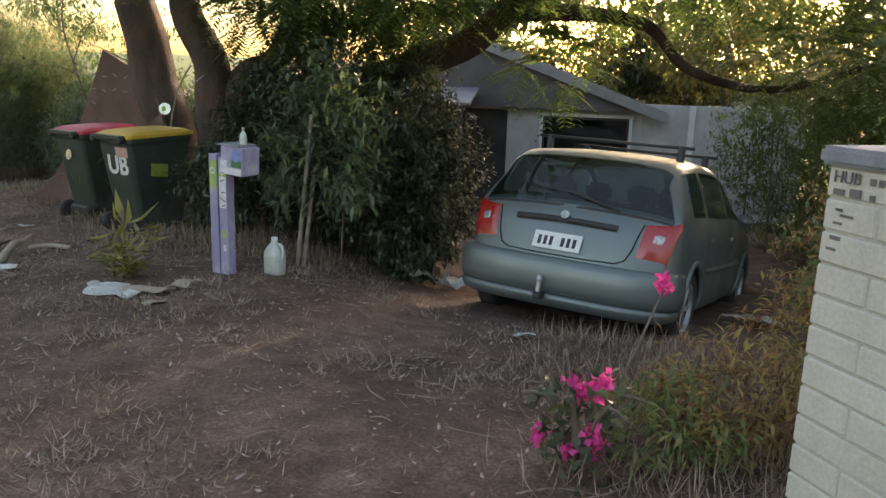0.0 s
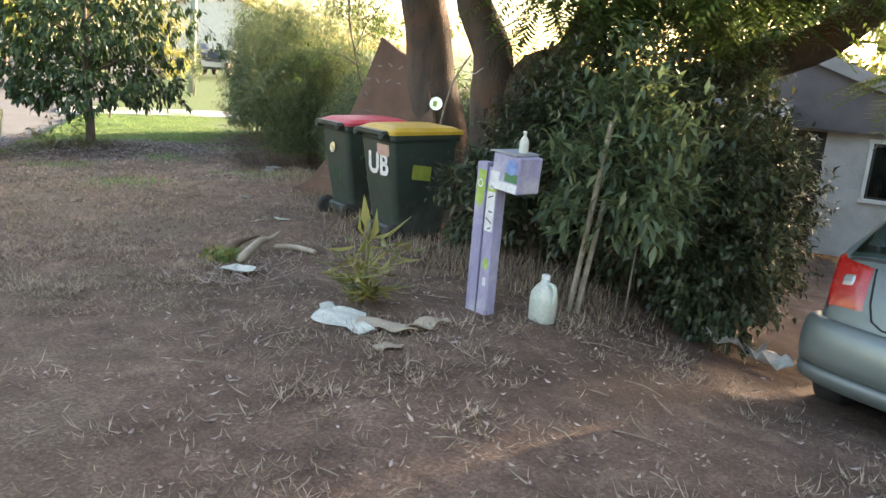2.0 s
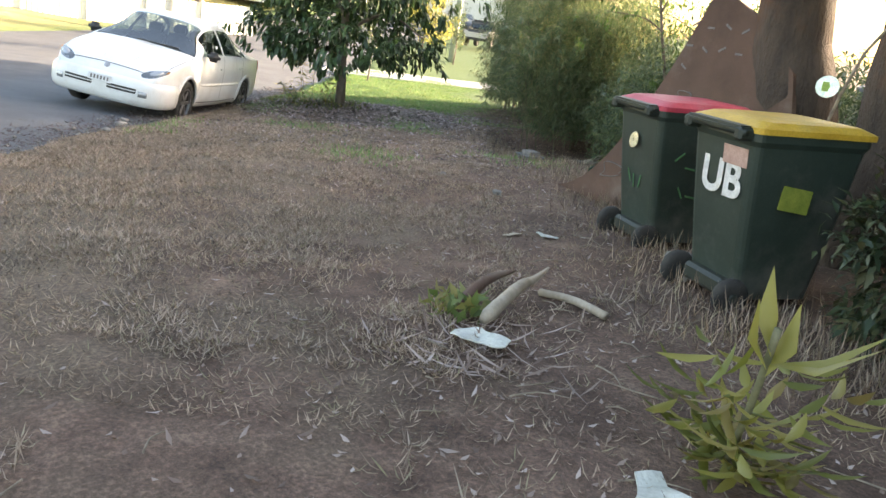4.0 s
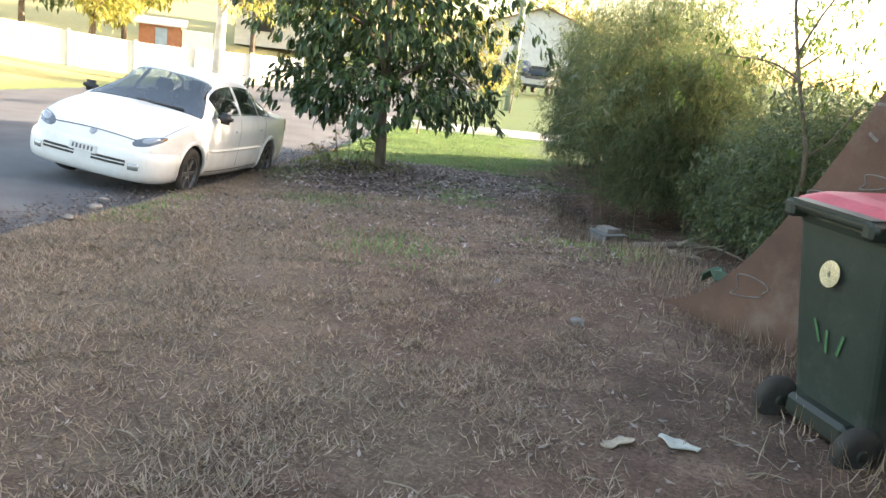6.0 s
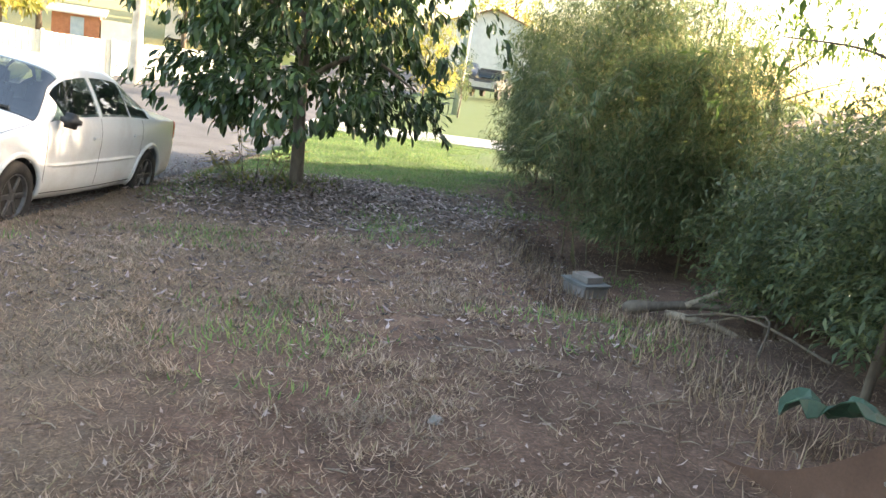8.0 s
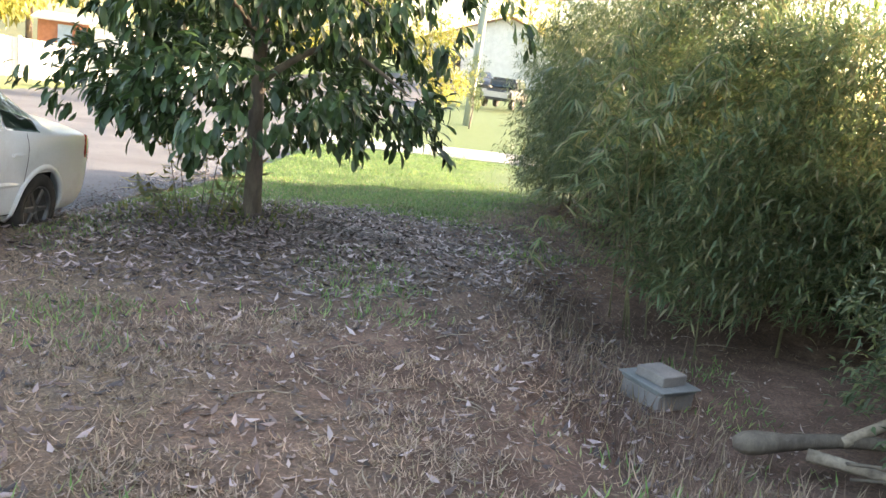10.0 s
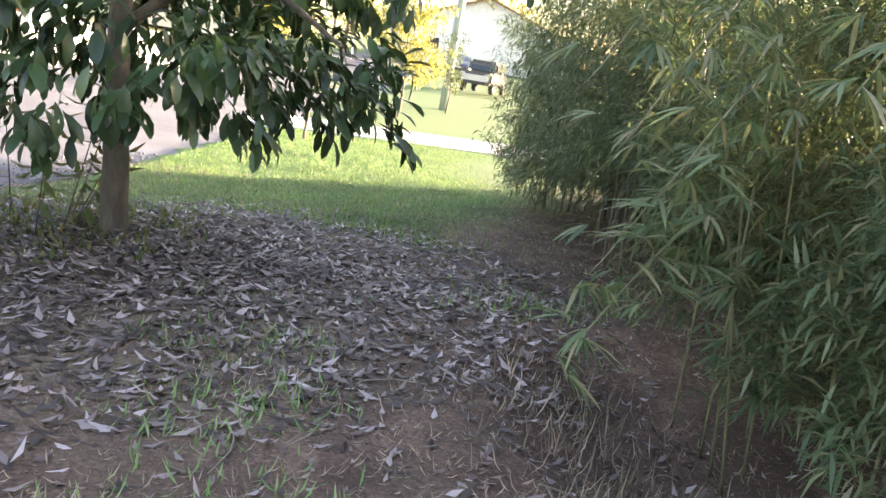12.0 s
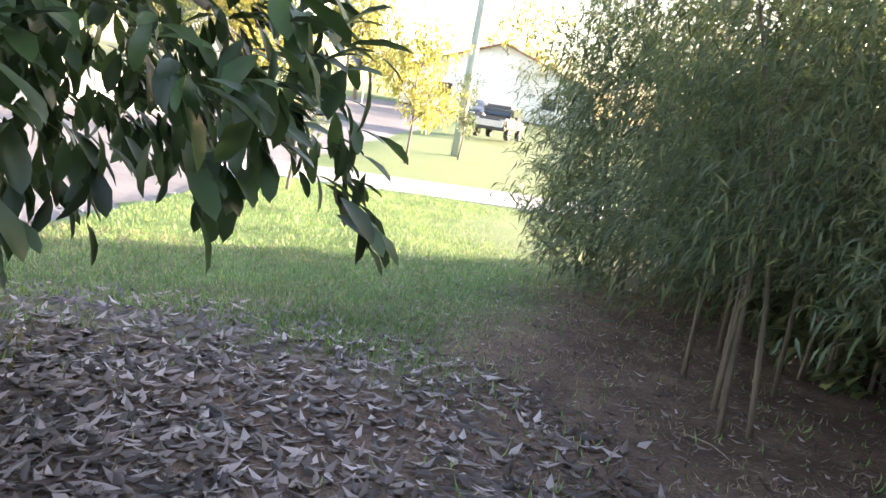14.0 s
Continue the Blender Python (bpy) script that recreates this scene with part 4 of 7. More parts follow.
class Shell:
    """A car's outer skin: sections along its length, each a smooth half outline from the sill's underside to the roof's centre."""

    def __init__(self, xs, top, low, wide, belt, roof_w, axles, wheel_r, bow=0.0):
        self.bow = bow
        self.xs, self.top, self.low, self.wide, self.belt, self.roof_w, self.axles, self.wheel_r = xs, top, low, wide, belt, roof_w, axles, wheel_r
        self.L = xs[-1]

    def ease(self, x, values):
        x0 = np.array(self.xs)
        k = np.clip(np.searchsorted(x0, x) - 1, 0, len(x0) - 2)
        t = (x - x0[k]) / (x0[k + 1] - x0[k])
        v = np.array(values)
        m = np.gradient(v, x0)
        h = x0[k + 1] - x0[k]
        lim = 3 * abs((v[k + 1] - v[k]) / h)
        m0, m1 = np.clip(m[k], -lim, lim), np.clip(m[k + 1], -lim, lim)
        return float((2 * t ** 3 - 3 * t ** 2 + 1) * v[k] + (t ** 3 - 2 * t ** 2 + t) * h * m0 + (-2 * t ** 3 + 3 * t ** 2) * v[k + 1] + (t ** 3 - t ** 2) * h * m1)

    def section(self, x):
        zt, zb, w = self.ease(x, self.top), self.ease(x, self.low), self.ease(x, self.wide)
        cab = min(1.0, max(0.0, (zt - self.belt - 0.03) / 0.3))
        belt = min(self.belt, zt - 0.07)
        wr = w * 0.93 + (self.roof_w - w * 0.93) * cab
        return [(0, zb), (w * 0.8, zb), (w * 0.965, zb + 0.1), (w, zb + (belt - zb) * 0.5), (w * 0.975, belt), (wr, zt - 0.035 - 0.035 * cab), (wr * 0.72, zt - 0.008), (0, zt + 0.012)]

    def point(self, x, a, side=1):
        c = self.section(x)
        k = min(int(a), 6)
        t = a - k
        p0, p1, p2, p3 = [np.array(c[max(0, min(7, k + j))]) for j in (-1, 0, 1, 2)]
        if k == 6:
            p3 = np.array((-c[6][0], c[6][1]))
        d1, d2 = (p2 - p0) * 0.5, (p3 - p1) * 0.5
        l = np.linalg.norm(p2 - p1)
        d1 *= min(1, 1.2 * l / (np.linalg.norm(d1) + 1e-9))
        d2 *= min(1, 1.2 * l / (np.linalg.norm(d2) + 1e-9))
        q = (2 * t ** 3 - 3 * t ** 2 + 1) * p1 + (t ** 3 - 2 * t ** 2 + t) * d1 + (-2 * t ** 3 + 3 * t ** 2) * p2 + (t ** 3 - t ** 2) * d2
        y = max(0.0, q[0])
        return Vector((x + self.bow * (y / 0.75) ** 2 * max(0.0, 1 - x / 0.7), side * y, q[1]))

    def normal(self, x, a, side=1):
        e = 0.01
        x0, x1 = max(0, x - e), min(self.L, x + e)
        dx = self.point(x1, a, side) - self.point(x0, a, side)
        da = self.point(x, min(6.999, a + 0.03), side) - self.point(x, max(0, a - 0.03), side)
        n = da.cross(dx) * side
        return n.normalized() if n.length > 1e-9 else Vector((0, 0, 1))

    def body(self, holes):
        xs = sorted(set(np.round(np.concatenate([np.linspace(0, 0.3, 16), np.linspace(0.3, self.L - 0.3, 70), np.linspace(self.L - 0.3, self.L, 14)]), 4)))
        As = np.concatenate([np.linspace(0, 4, 21), np.linspace(4.1, 5, 10), np.linspace(5.1, 7, 12)])
        V, F = [], []
        n = len(As)
        for side in (1, -1):
            o = len(V)
            for x in xs:
                for a in As:
                    V.append(tuple(self.point(float(x), float(a), side)))
            for i in range(len(xs) - 1):
                for j in range(n - 1):
                    xm, am = (xs[i] + xs[i + 1]) / 2, (As[j] + As[j + 1]) / 2
                    p = self.point(float(xm), float(am))
                    if any(x0 < xm < x1 and a0 < am < a1 for x0, x1, a0, a1 in holes):
                        continue
                    if am < 4 and p.y > 0.45 and any(math.hypot(xm - ax, p.z - self.wheel_r) < self.wheel_r + 0.055 for ax in self.axles):
                        continue
                    k = o + i * n + j
                    f = (k, k + 1, k + n + 1, k + n)
                    F.append(f[::-1] if side == 1 else f)
            for i in (0, len(xs) - 1):
                ring = [o + i * n + j for j in range(n)]
                F.append(tuple(ring) if (side == 1) == (i == 0) else tuple(ring[::-1]))
        me = bpy.data.meshes.new("body")
        me.from_pydata(V, [], F)
        return me

    def patch(self, x0, x1, a0, a1, off=0.004, sides=(1, -1), nx=10, na=8, skirt=0.012, taper=None):
        """A piece of skin lifted off the body, with a turned-in rim. taper: how the ends lean, x shifted by a."""
        bm = bmesh.new()
        for side in sides:
            grid = []
            for i in range(nx + 1):
                row = []
                for j in range(na + 1):
                    a = a0 + (a1 - a0) * j / na
                    lo, hi = x0, x1
                    if taper:
                        lo, hi = x0 + taper[0] * j / na, x1 + taper[1] * j / na
                    x = lo + (hi - lo) * i / nx
                    rim = i in (0, nx) or j in (0, na)
                    p = self.point(x, min(a, 6.9999), side) + self.normal(x, min(a, 6.98), side) * (off - (skirt if rim else 0))
                    row.append(bm.verts.new(p))
                grid.append(row)
            for i in range(nx):
                for j in range(na):
                    f = (grid[i][j], grid[i + 1][j], grid[i + 1][j + 1], grid[i][j + 1])
                    bm.faces.new(f if side == 1 else f[::-1])
        return bm

    def oval(self, c, major, minor, off=0.006, side=1, rings=4, n=28, point=1.0):
        """A lens-shaped piece lying on the skin: centre and two half axes as (x, a)."""
        bm = bmesh.new()
        rows = []
        for r in range(1, rings + 1):
            f = r / rings
            row = []
            for k in range(n):
                t = 2 * math.pi * k / n
                u, v = math.cos(t) * f, math.copysign(abs(math.sin(t)) ** point, math.sin(t)) * f
                x, a = c[0] + major[0] * u + minor[0] * v, c[1] + major[1] * u + minor[1] * v
                x = min(max(x, 0.001), self.L - 0.001)
                row.append(bm.verts.new(self.point(x, a, side) + self.normal(x, a, side) * (off * (1.5 - 0.5 * f) if r < rings else -0.004)))
            rows.append(row)
        mid = bm.verts.new(self.point(c[0], c[1], side) + self.normal(c[0], c[1], side) * off * 1.5)
        for k in range(n):
            q = (k + 1) % n
            f = [mid, rows[0][k], rows[0][q]]
            bm.faces.new(f)
            for r in range(rings - 1):
                bm.faces.new([rows[r][k], rows[r + 1][k], rows[r + 1][q], rows[r][q]])
        bmesh.ops.recalc_face_normals(bm, faces=bm.faces)
        return bm

    def on_top(self, z, y):
        """The point of the sloping end skin at height z, y off the middle (rear end)."""
        x = float(np.interp(z, self.top[:6], self.xs[:6]))
        wr = self.section(x)[5][0]
        a = 7 - abs(y) / (0.72 * wr) if abs(y) < 0.72 * wr else 6 - (abs(y) - 0.72 * wr) / (0.28 * wr)
        s = 1 if y >= 0 else -1
        return self.point(x, min(a, 6.999), s) + self.normal(x, min(a, 6.98), s) * 0.001


def bumper(x_end, reach, half, power, profile, u0=-1.0, u1=1.0, n=48):
    """A bumper bent round a car's end: (outward, height) profile swept along a rounded plan line; reach is signed along x."""
    bm = bmesh.new()
    rows = []

    def plan(u):
        t = u * math.pi / 2
        return Vector((x_end + reach * abs(math.cos(t)) ** power, math.copysign(half * abs(math.sin(t)) ** power, t)))
    for i in range(n + 1):
        u = u0 + (u1 - u0) * i / n
        p, d = plan(u), plan(min(1, u + 0.012)) - plan(max(-1, u - 0.012))
        nrm = Vector((d.y, -d.x)).normalized() * (1 if reach > 0 else -1)
        rows.append([bm.verts.new((p.x + nrm.x * o, p.y + nrm.y * o, z)) for o, z in profile])
    for r0, r1 in zip(rows, rows[1:]):
        for j in range(len(profile) - 1):
            bm.faces.new((r0[j], r1[j], r1[j + 1], r0[j + 1]))
    bm.faces.new(rows[0][::-1])
    bm.faces.new(rows[-1])
    bmesh.ops.recalc_face_normals(bm, faces=bm.faces)
    return bm


def arch_lips(sh, parent, s, material):
    """A rolled lip round each wheel arch."""
    for ax in sh.axles:
        pts = []
        r = sh.wheel_r + 0.06
        for k in range(19):
            a = math.pi * (k / 18) * 1.12 - 0.19
            x, z = ax + r * math.cos(a), sh.wheel_r + r * math.sin(a)
            lo, hi = 1.0, 4.0
            for _ in range(24):
                mid = (lo + hi) / 2
                if sh.point(x, mid).z < z:
                    lo = mid
                else:
                    hi = mid
            p = sh.point(x, lo, s)
            pts.append(p + Vector((0, -0.004 * s, 0)))
        tubes("arch_lip", [(pts, [0.026] * len(pts))], material, parent, sides=8)


def wheel(parent, x, y, r, rim, width=0.19, spokes=6, out=1):
    w = new("wheel")
    w.parent = parent
    w.matrix_basis = pose(x, y, r, 90 if out < 0 else -90, 0, 0)
    h = width / 2
    tyre = lathe([(r * 0.62, -h), (r * 0.9, -h), (r * 0.985, -h * 0.75), (r, -h * 0.3), (r, h * 0.3), (r * 0.985, h * 0.75), (r * 0.9, h), (r * 0.66, h * 0.9), (r * 0.62, h * 0.6)], 32)
    part("tyre", tyre, "rubber", w, smooth=True)
    bm = lathe([(r * 0.2, h * 0.55), (r * 0.2, h * 0.62), (0.001, h * 0.68)], 16)
    for k in range(spokes):
        box_bm(bm, r * 0.5, r * 0.15, 0.025, Matrix.Rotation(k * 2 * math.pi / spokes, 4, "Z") @ Matrix.Translation((r * 0.38, 0, h * 0.58)), 0.006)
    rr = lathe([(r * 0.56, h * 0.2), (r * 0.64, h * 0.75), (r * 0.66, h * 0.93), (r * 0.62, h * 0.9), (r * 0.58, h * 0.55), (r * 0.56, h * 0.2)], 32)
    me = bpy.data.meshes.new("tmp")
    rr.to_mesh(me)
    rr.free()
    bm.from_mesh(me)
    bpy.data.meshes.remove(me)
    part("rim", bm, rim, w, smooth=False)
    part("brake_disc", lathe([(r * 0.5, -0.01), (r * 0.5, 0.0), (0.001, 0.0)], 20), "trim_black", w)


def seats(parent, xs, belt):
    for x in xs:
        for y in (-0.34, 0.34):
            bm = box(0.5, 0.48, 0.16, pose(x + 0.22, y, 0.42), 0.05, 2)
            box_bm(bm, 0.14, 0.46, 0.6, pose(x - 0.08, y, 0.75, 0, -12, 0), 0.05, 2)
            box_bm(bm, 0.09, 0.25, 0.17, pose(x - 0.19, y, 1.12, 0, -8, 0), 0.035, 2)
            part("seat", bm, "seat_cloth", parent)


def underbody(parent, L, W):
    part("cabin_lining", box(L * 0.5, W * 0.82, 0.5, pose(L * 0.47, 0, 0.58), 0.03), "seat_cloth", parent)
    part("floor_pan", box(L * 0.9, W * 0.72, 0.06, pose(L / 2, 0, 0.24)), "trim_black", parent)
    for x in (0.75, L - 0.85):
        for y in (-1, 1):
            part("wheel_well", box(0.72, 0.06, 0.5, pose(x, y * (W / 2 - 0.27), 0.45), 0.02), "seam", parent)


def hatchback():
    sh = Shell([0, .02, .05, .09, .14, .27, .41, .55, .9, 1.6, 2.15, 2.4, 2.75, 3.05, 3.4, 3.8, 4.0, 4.12, 4.18],
               [.58, .68, .80, .90, .965, 1.15, 1.325, 1.395, 1.445, 1.475, 1.45, 1.40, 1.19, .985, .92, .81, .72, .62, .5],
               [.34, .29, .26, .24, .225, .2, .2, .2, .2, .19, .19, .19, .2, .2, .2, .2, .22, .26, .3],
               [.70, .76, .785, .80, .815, .835, .845, .848, .85, .85, .85, .85, .85, .85, .845, .81, .76, .67, .55],
               .95, .65, (0.74, 3.34), 0.305, 0.16)
    fwd = Vector((0.386, 0.91, -0.15)).normalized()
    left = Vector((-0.919, 0.39, 0.022)).normalized()
    up = fwd.cross(left).normalized()
    left = up.cross(fwd)
    R = Matrix((fwd, left, up)).transposed().to_4x4()
    base = Vector((0.37, 8.48, -0.535))
    c = thing("hatchback", Matrix.Translation(base) @ R @ Matrix.Scale(1.03, 4), "grey-green metallic hatchback with roof racks parked on dirt", "car")
    holes = [(0.17, 0.46, 5.1, 7), (2.42, 3.0, 5.1, 7), (0.62, 1.06, 4.18, 4.88), (1.16, 1.98, 4.18, 4.88), (2.06, 2.72, 4.18, 4.88)]
    mesh_obj("body", sh.body(holes), "silver_green", c, smooth=True)
    g = dict(off=0.002, skirt=0.0)
    rear = part("rear_window", sh.patch(0.16, 0.47, 5.05, 7, nx=12, na=12, **g), "car_glass", c, smooth=True)
    part("window_rim", sh.patch(0.135, 0.165, 5.0, 7, 0.006, nx=2, na=12), "trim_black", rear)
    part("windscreen", sh.patch(2.41, 3.01, 5.05, 7, nx=10, na=12, **g), "car_glass", c, smooth=True)
    for s in (1, -1):
        part("window", sh.patch(0.6, 1.07, 4.15, 4.9, sides=(s,), taper=(0.12, 0), **g), "car_glass", c, smooth=True)
        part("window", sh.patch(1.15, 1.99, 4.15, 4.9, sides=(s,), **g), "car_glass", c, smooth=True)
        part("window", sh.patch(2.05, 2.95, 4.15, 4.9, sides=(s,), taper=(0, -0.5), **g), "car_glass", c, smooth=True)
        for x in (1.11, 2.02, 2.98):
            part("door_seam", sh.patch(x, x + 0.008, 2.1, 4.12, 0.003, sides=(s,), nx=1, na=12, skirt=0), "seam", c)
        part("side_strip", sh.patch(1.1, 2.96, 2.95, 3.12, 0.014, sides=(s,), nx=12, na=2), "silver_green", c, "grey-green rub strip")
        lamp = part("tail_lamp", sh.patch(0.03, 0.2, 3.9, 5.85, 0.012, sides=(s,), nx=8, na=16, taper=(-0.006, -0.085)), "lamp_red", c, "red tail lamp with clear centre", True)
        part("reversing_lens", sh.patch(0.055, 0.085, 5.15, 5.55, 0.016, sides=(s,), nx=3, na=5, skirt=0.006), "lamp_clear", lamp, "clear lens")
        for x in (1.2, 2.12):
            part("door_handle", box(0.16, 0.03, 0.03, Matrix.Translation(sh.point(x + 0.1, 3.72, s) + Vector((0, 0.012 * s, 0))), 0.01, 2), "silver_green", c)
        m = part("side_mirror", box(0.11, 0.17, 0.12, Matrix.Translation(sh.point(2.75, 4.0, s) + Vector((0, 0.03 * s, 0.06))), 0.035, 3), "silver_green", c, smooth=True)
        part("headlamp", sh.patch(3.85, 4.1, 3.4, 5.2, 0.008, sides=(s,)), "lamp_clear", c, smooth=True)
        arch_lips(sh, c, s, "silver_green")
        for x in (0.74, 3.34):
            wheel(c, x, s * 0.745, 0.305, "rim", out=s)
    # tailgate: shut lines, number plate, garnish, badge, wiper
    prof = [(-0.08, 0.6), (-0.012, 0.607), (0.012, 0.59), (0.026, 0.55), (0.03, 0.48), (0.024, 0.4), (0.008, 0.345), (-0.02, 0.335)]
    rb = part("rear_bumper", bumper(0.37, -0.4, 0.85, 0.62, prof), "silver_green", c, "grey-green bumper with a scuffed lower lip", True)
    part("bumper_lip", bumper(0.37, -0.4, 0.835, 0.62, [(-0.08, 0.338), (0.0, 0.336), (0.02, 0.325), (0.018, 0.295), (0.0, 0.255), (-0.05, 0.235)]), "silver_green", rb, "dusty lower bumper lip", True)
    rim = [sh.on_top(z, y) for z, y in ((0.93, 0.56), (0.84, 0.54), (0.74, 0.52), (0.66, 0.475), (0.628, 0.4), (0.614, 0.2), (0.61, 0.0), (0.614, -0.2), (0.628, -0.4), (0.66, -0.475), (0.74, -0.52), (0.84, -0.54), (0.93, -0.56))]
    tubes("tailgate_seam", [(rim, [0.006] * len(rim))], "seam", c, sides=6)
    tilt = 22
    part("garnish", sh.patch(0.066, 0.086, 6.3, 7, 0.02, nx=4, na=10), "trim_black", c, "black tailgate garnish bar")
    plate = part("number_plate", box(0.012, 0.372, 0.134, pose(0.014, 0.012, 0.722, 0, tilt, 0), 0.004), "plate_white", c, "white number plate")
    for k in range(7):
        if k != 3:
            part("plate_bar", box(0.004, 0.026, 0.07, pose(0.0065, 0.147 - 0.045 * k, 0.721, 0, tilt, 0)), "ink", plate)
    part("badge", lathe([(0.034, 0), (0.034, 0.005), (0.026, 0.009), (0.015, 0.006)], 20), "rim", c, "round chrome badge").matrix_basis = pose(0.072, 0, 0.925, 0, -68, 0)
    part("wiper", box(0.012, 0.46, 0.018, pose(0.185, -0.16, 1.05, 14, 30, 0), 0.004), "trim_black", c)
    part("tow_ball", lathe([(0.018, -0.09), (0.018, 0.0), (0.025, 0.02), (0.018, 0.045), (0.004, 0.05)], 14), "rim", c).matrix_basis = pose(-0.11, 0.06, 0.42)
    part("tow_bar", box(0.24, 0.06, 0.05, pose(-0.02, 0.06, 0.32), 0.01), "trim_black", c)
    tubes("aerial", [([(0.9, 0, 1.44), (0.78, 0, 1.55)], [0.005, 0.003])], "trim_black", c)
    for x in (0.98, 1.95):
        rk = tubes("roof_rack", [([(x, -0.66, 1.545), (x, 0.66, 1.545)], [0.014, 0.014])], "trim_black", c)
        for s in (1, -1):
            part("rack_foot", box(0.07, 0.05, 0.15, pose(x, s * 0.56, 1.475), 0.012), "trim_black", rk)
    seats(c, (1.05, 2.0), 0.95)
    part("parcel_shelf", box(0.5, 1.1, 0.03, pose(0.52, 0, 0.92)), "seat_cloth", c)
    part("dashboard", box(0.35, 1.3, 0.2, pose(2.85, 0, 0.85), 0.05, 2), "seat_cloth", c)
    underbody(c, 4.18, 1.69)


hatchback()


def sedan(name, m, paint, rim, label, front_detail=True):
    sh = Shell([0, .02, .06, .14, .4, .75, .95, 1.2, 1.45, 1.9, 2.4, 2.6, 2.95, 3.3, 3.6, 3.95, 4.2, 4.33, 4.4, 4.45],
               [.56, .72, .86, .93, .965, .985, 1.09, 1.24, 1.335, 1.385, 1.365, 1.325, 1.11, .935, .88, .80, .705, .62, .54, .46],
               [.36, .3, .27, .24, .21, .2, .2, .2, .2, .19, .19, .19, .2, .2, .2, .21, .22, .24, .26, .3],
               [.62, .70, .745, .785, .82, .84, .845, .85, .85, .85, .85, .85, .85, .848, .84, .815, .765, .70, .63, .52],
               .90, .56, (0.92, 3.5), 0.30)
    c = thing(name, m, label, "car")
    holes = [(0.82, 1.38, 5.1, 7), (2.63, 3.24, 5.1, 7), (1.0, 1.45, 4.2, 4.88), (1.52, 2.1, 4.2, 4.88), (2.18, 2.8, 4.2, 4.88)]
    mesh_obj("body", sh.body(holes), paint, c, smooth=True)
    g = dict(off=0.002, skirt=0.0)
    part("rear_window", sh.patch(0.81, 1.39, 5.05, 7, nx=10, na=12, **g), "screen_glass", c, smooth=True)
    ws = part("windscreen", sh.patch(2.62, 3.25, 5.05, 7, nx=10, na=12, **g), "screen_glass", c, smooth=True)
    part("window_rim", sh.patch(3.235, 3.275, 5.0, 7, 0.006, nx=2, na=12), "trim_black", ws)
    for s in (1, -1):
        part("windscreen_rim", sh.patch(2.6, 3.26, 5.02, 5.12, 0.005, sides=(s,), nx=12, na=3), "trim_black", ws)
        part("window", sh.patch(1.0, 1.46, 4.15, 4.9, sides=(s,), taper=(0.2, 0), **g), "screen_glass", c, smooth=True)
        part("window", sh.patch(1.5, 2.11, 4.15, 4.9, sides=(s,), **g), "screen_glass", c, smooth=True)
        part("window", sh.patch(2.17, 3.1, 4.15, 4.9, sides=(s,), taper=(0, -0.5), **g), "screen_glass", c, smooth=True)
        for x in (1.2, 2.14, 3.12):
            part("door_seam", sh.patch(x, x + 0.008, 2.1, 4.1, 0.003, sides=(s,), nx=1, na=12, skirt=0), "seam", c)
        part("side_strip", sh.patch(1.25, 3.1, 2.9, 3.05, 0.012, sides=(s,), nx=12, na=2), paint, c)
        for x in (1.35, 2.25):
            part("door_handle", box(0.16, 0.03, 0.035, Matrix.Translation(sh.point(x, 3.65, s) + Vector((0, 0.01 * s, 0))), 0.01, 2), paint, c)
        part("side_mirror", box(0.13, 0.2, 0.13, Matrix.Translation(sh.point(2.95, 4.0, s) + Vector((0, 0.11 * s, 0.06))), 0.045, 3), "trim_black", c, "black side mirror", True)
        h = part("headlamp", sh.oval((4.205, 5.1), (-0.12, -0.95), (0.095, -0.1), 0.008, s), "lamp_grey", c, "long swept oval headlamp with dark housing", True)
        part("lamp_lens", sh.oval((4.22, 5.3), (-0.055, -0.42), (0.062, -0.06), 0.016, s), "lamp_clear", h, smooth=True)
        part("turn_lens", sh.oval((4.12, 4.5), (-0.022, -0.2), (0.03, -0.03), 0.014, s, 3, 16), "lamp_amber", h, "amber turn lens", True)
        part("tail_lamp", sh.patch(0.02, 0.25, 3.4, 4.6, 0.008, sides=(s,)), "lamp_red", c, smooth=True)
        part("sill_seam", sh.patch(1.2, 3.1, 1.95, 2.0, 0.004, sides=(s,), nx=10, na=1, skirt=0), "seam", c)
        part("fog_lamp", bumper(3.87, 0.6, 0.84, 0.6, [(0.0, 0.425), (0.026, 0.42), (0.03, 0.385), (0.022, 0.35), (0.0, 0.345)], s * 0.3, s * 0.42, 8), "lamp_clear", c, "clear oval fog lamp", True)
        arch_lips(sh, c, s, paint)
        for x in (0.92, 3.5):
            wheel(c, x, s * 0.745, 0.30, rim, out=s)
    for s in (1, -1):
        part("bonnet_seam", sh.patch(3.3, 4.28, 5.05, 5.09, 0.004, sides=(s,), nx=14, na=1, skirt=0), "seam", c)
    part("bonnet_edge", sh.patch(4.285, 4.295, 5.0, 7, 0.004, nx=1, na=14, skirt=0), "seam", c)
    part("front_bumper", bumper(3.87, 0.6, 0.84, 0.6, [(-0.1, 0.56), (-0.02, 0.545), (0.008, 0.51), (0.02, 0.46), (0.022, 0.4), (0.018, 0.32), (0.0, 0.26), (-0.04, 0.225), (-0.1, 0.215)]), paint, c, smooth=True)
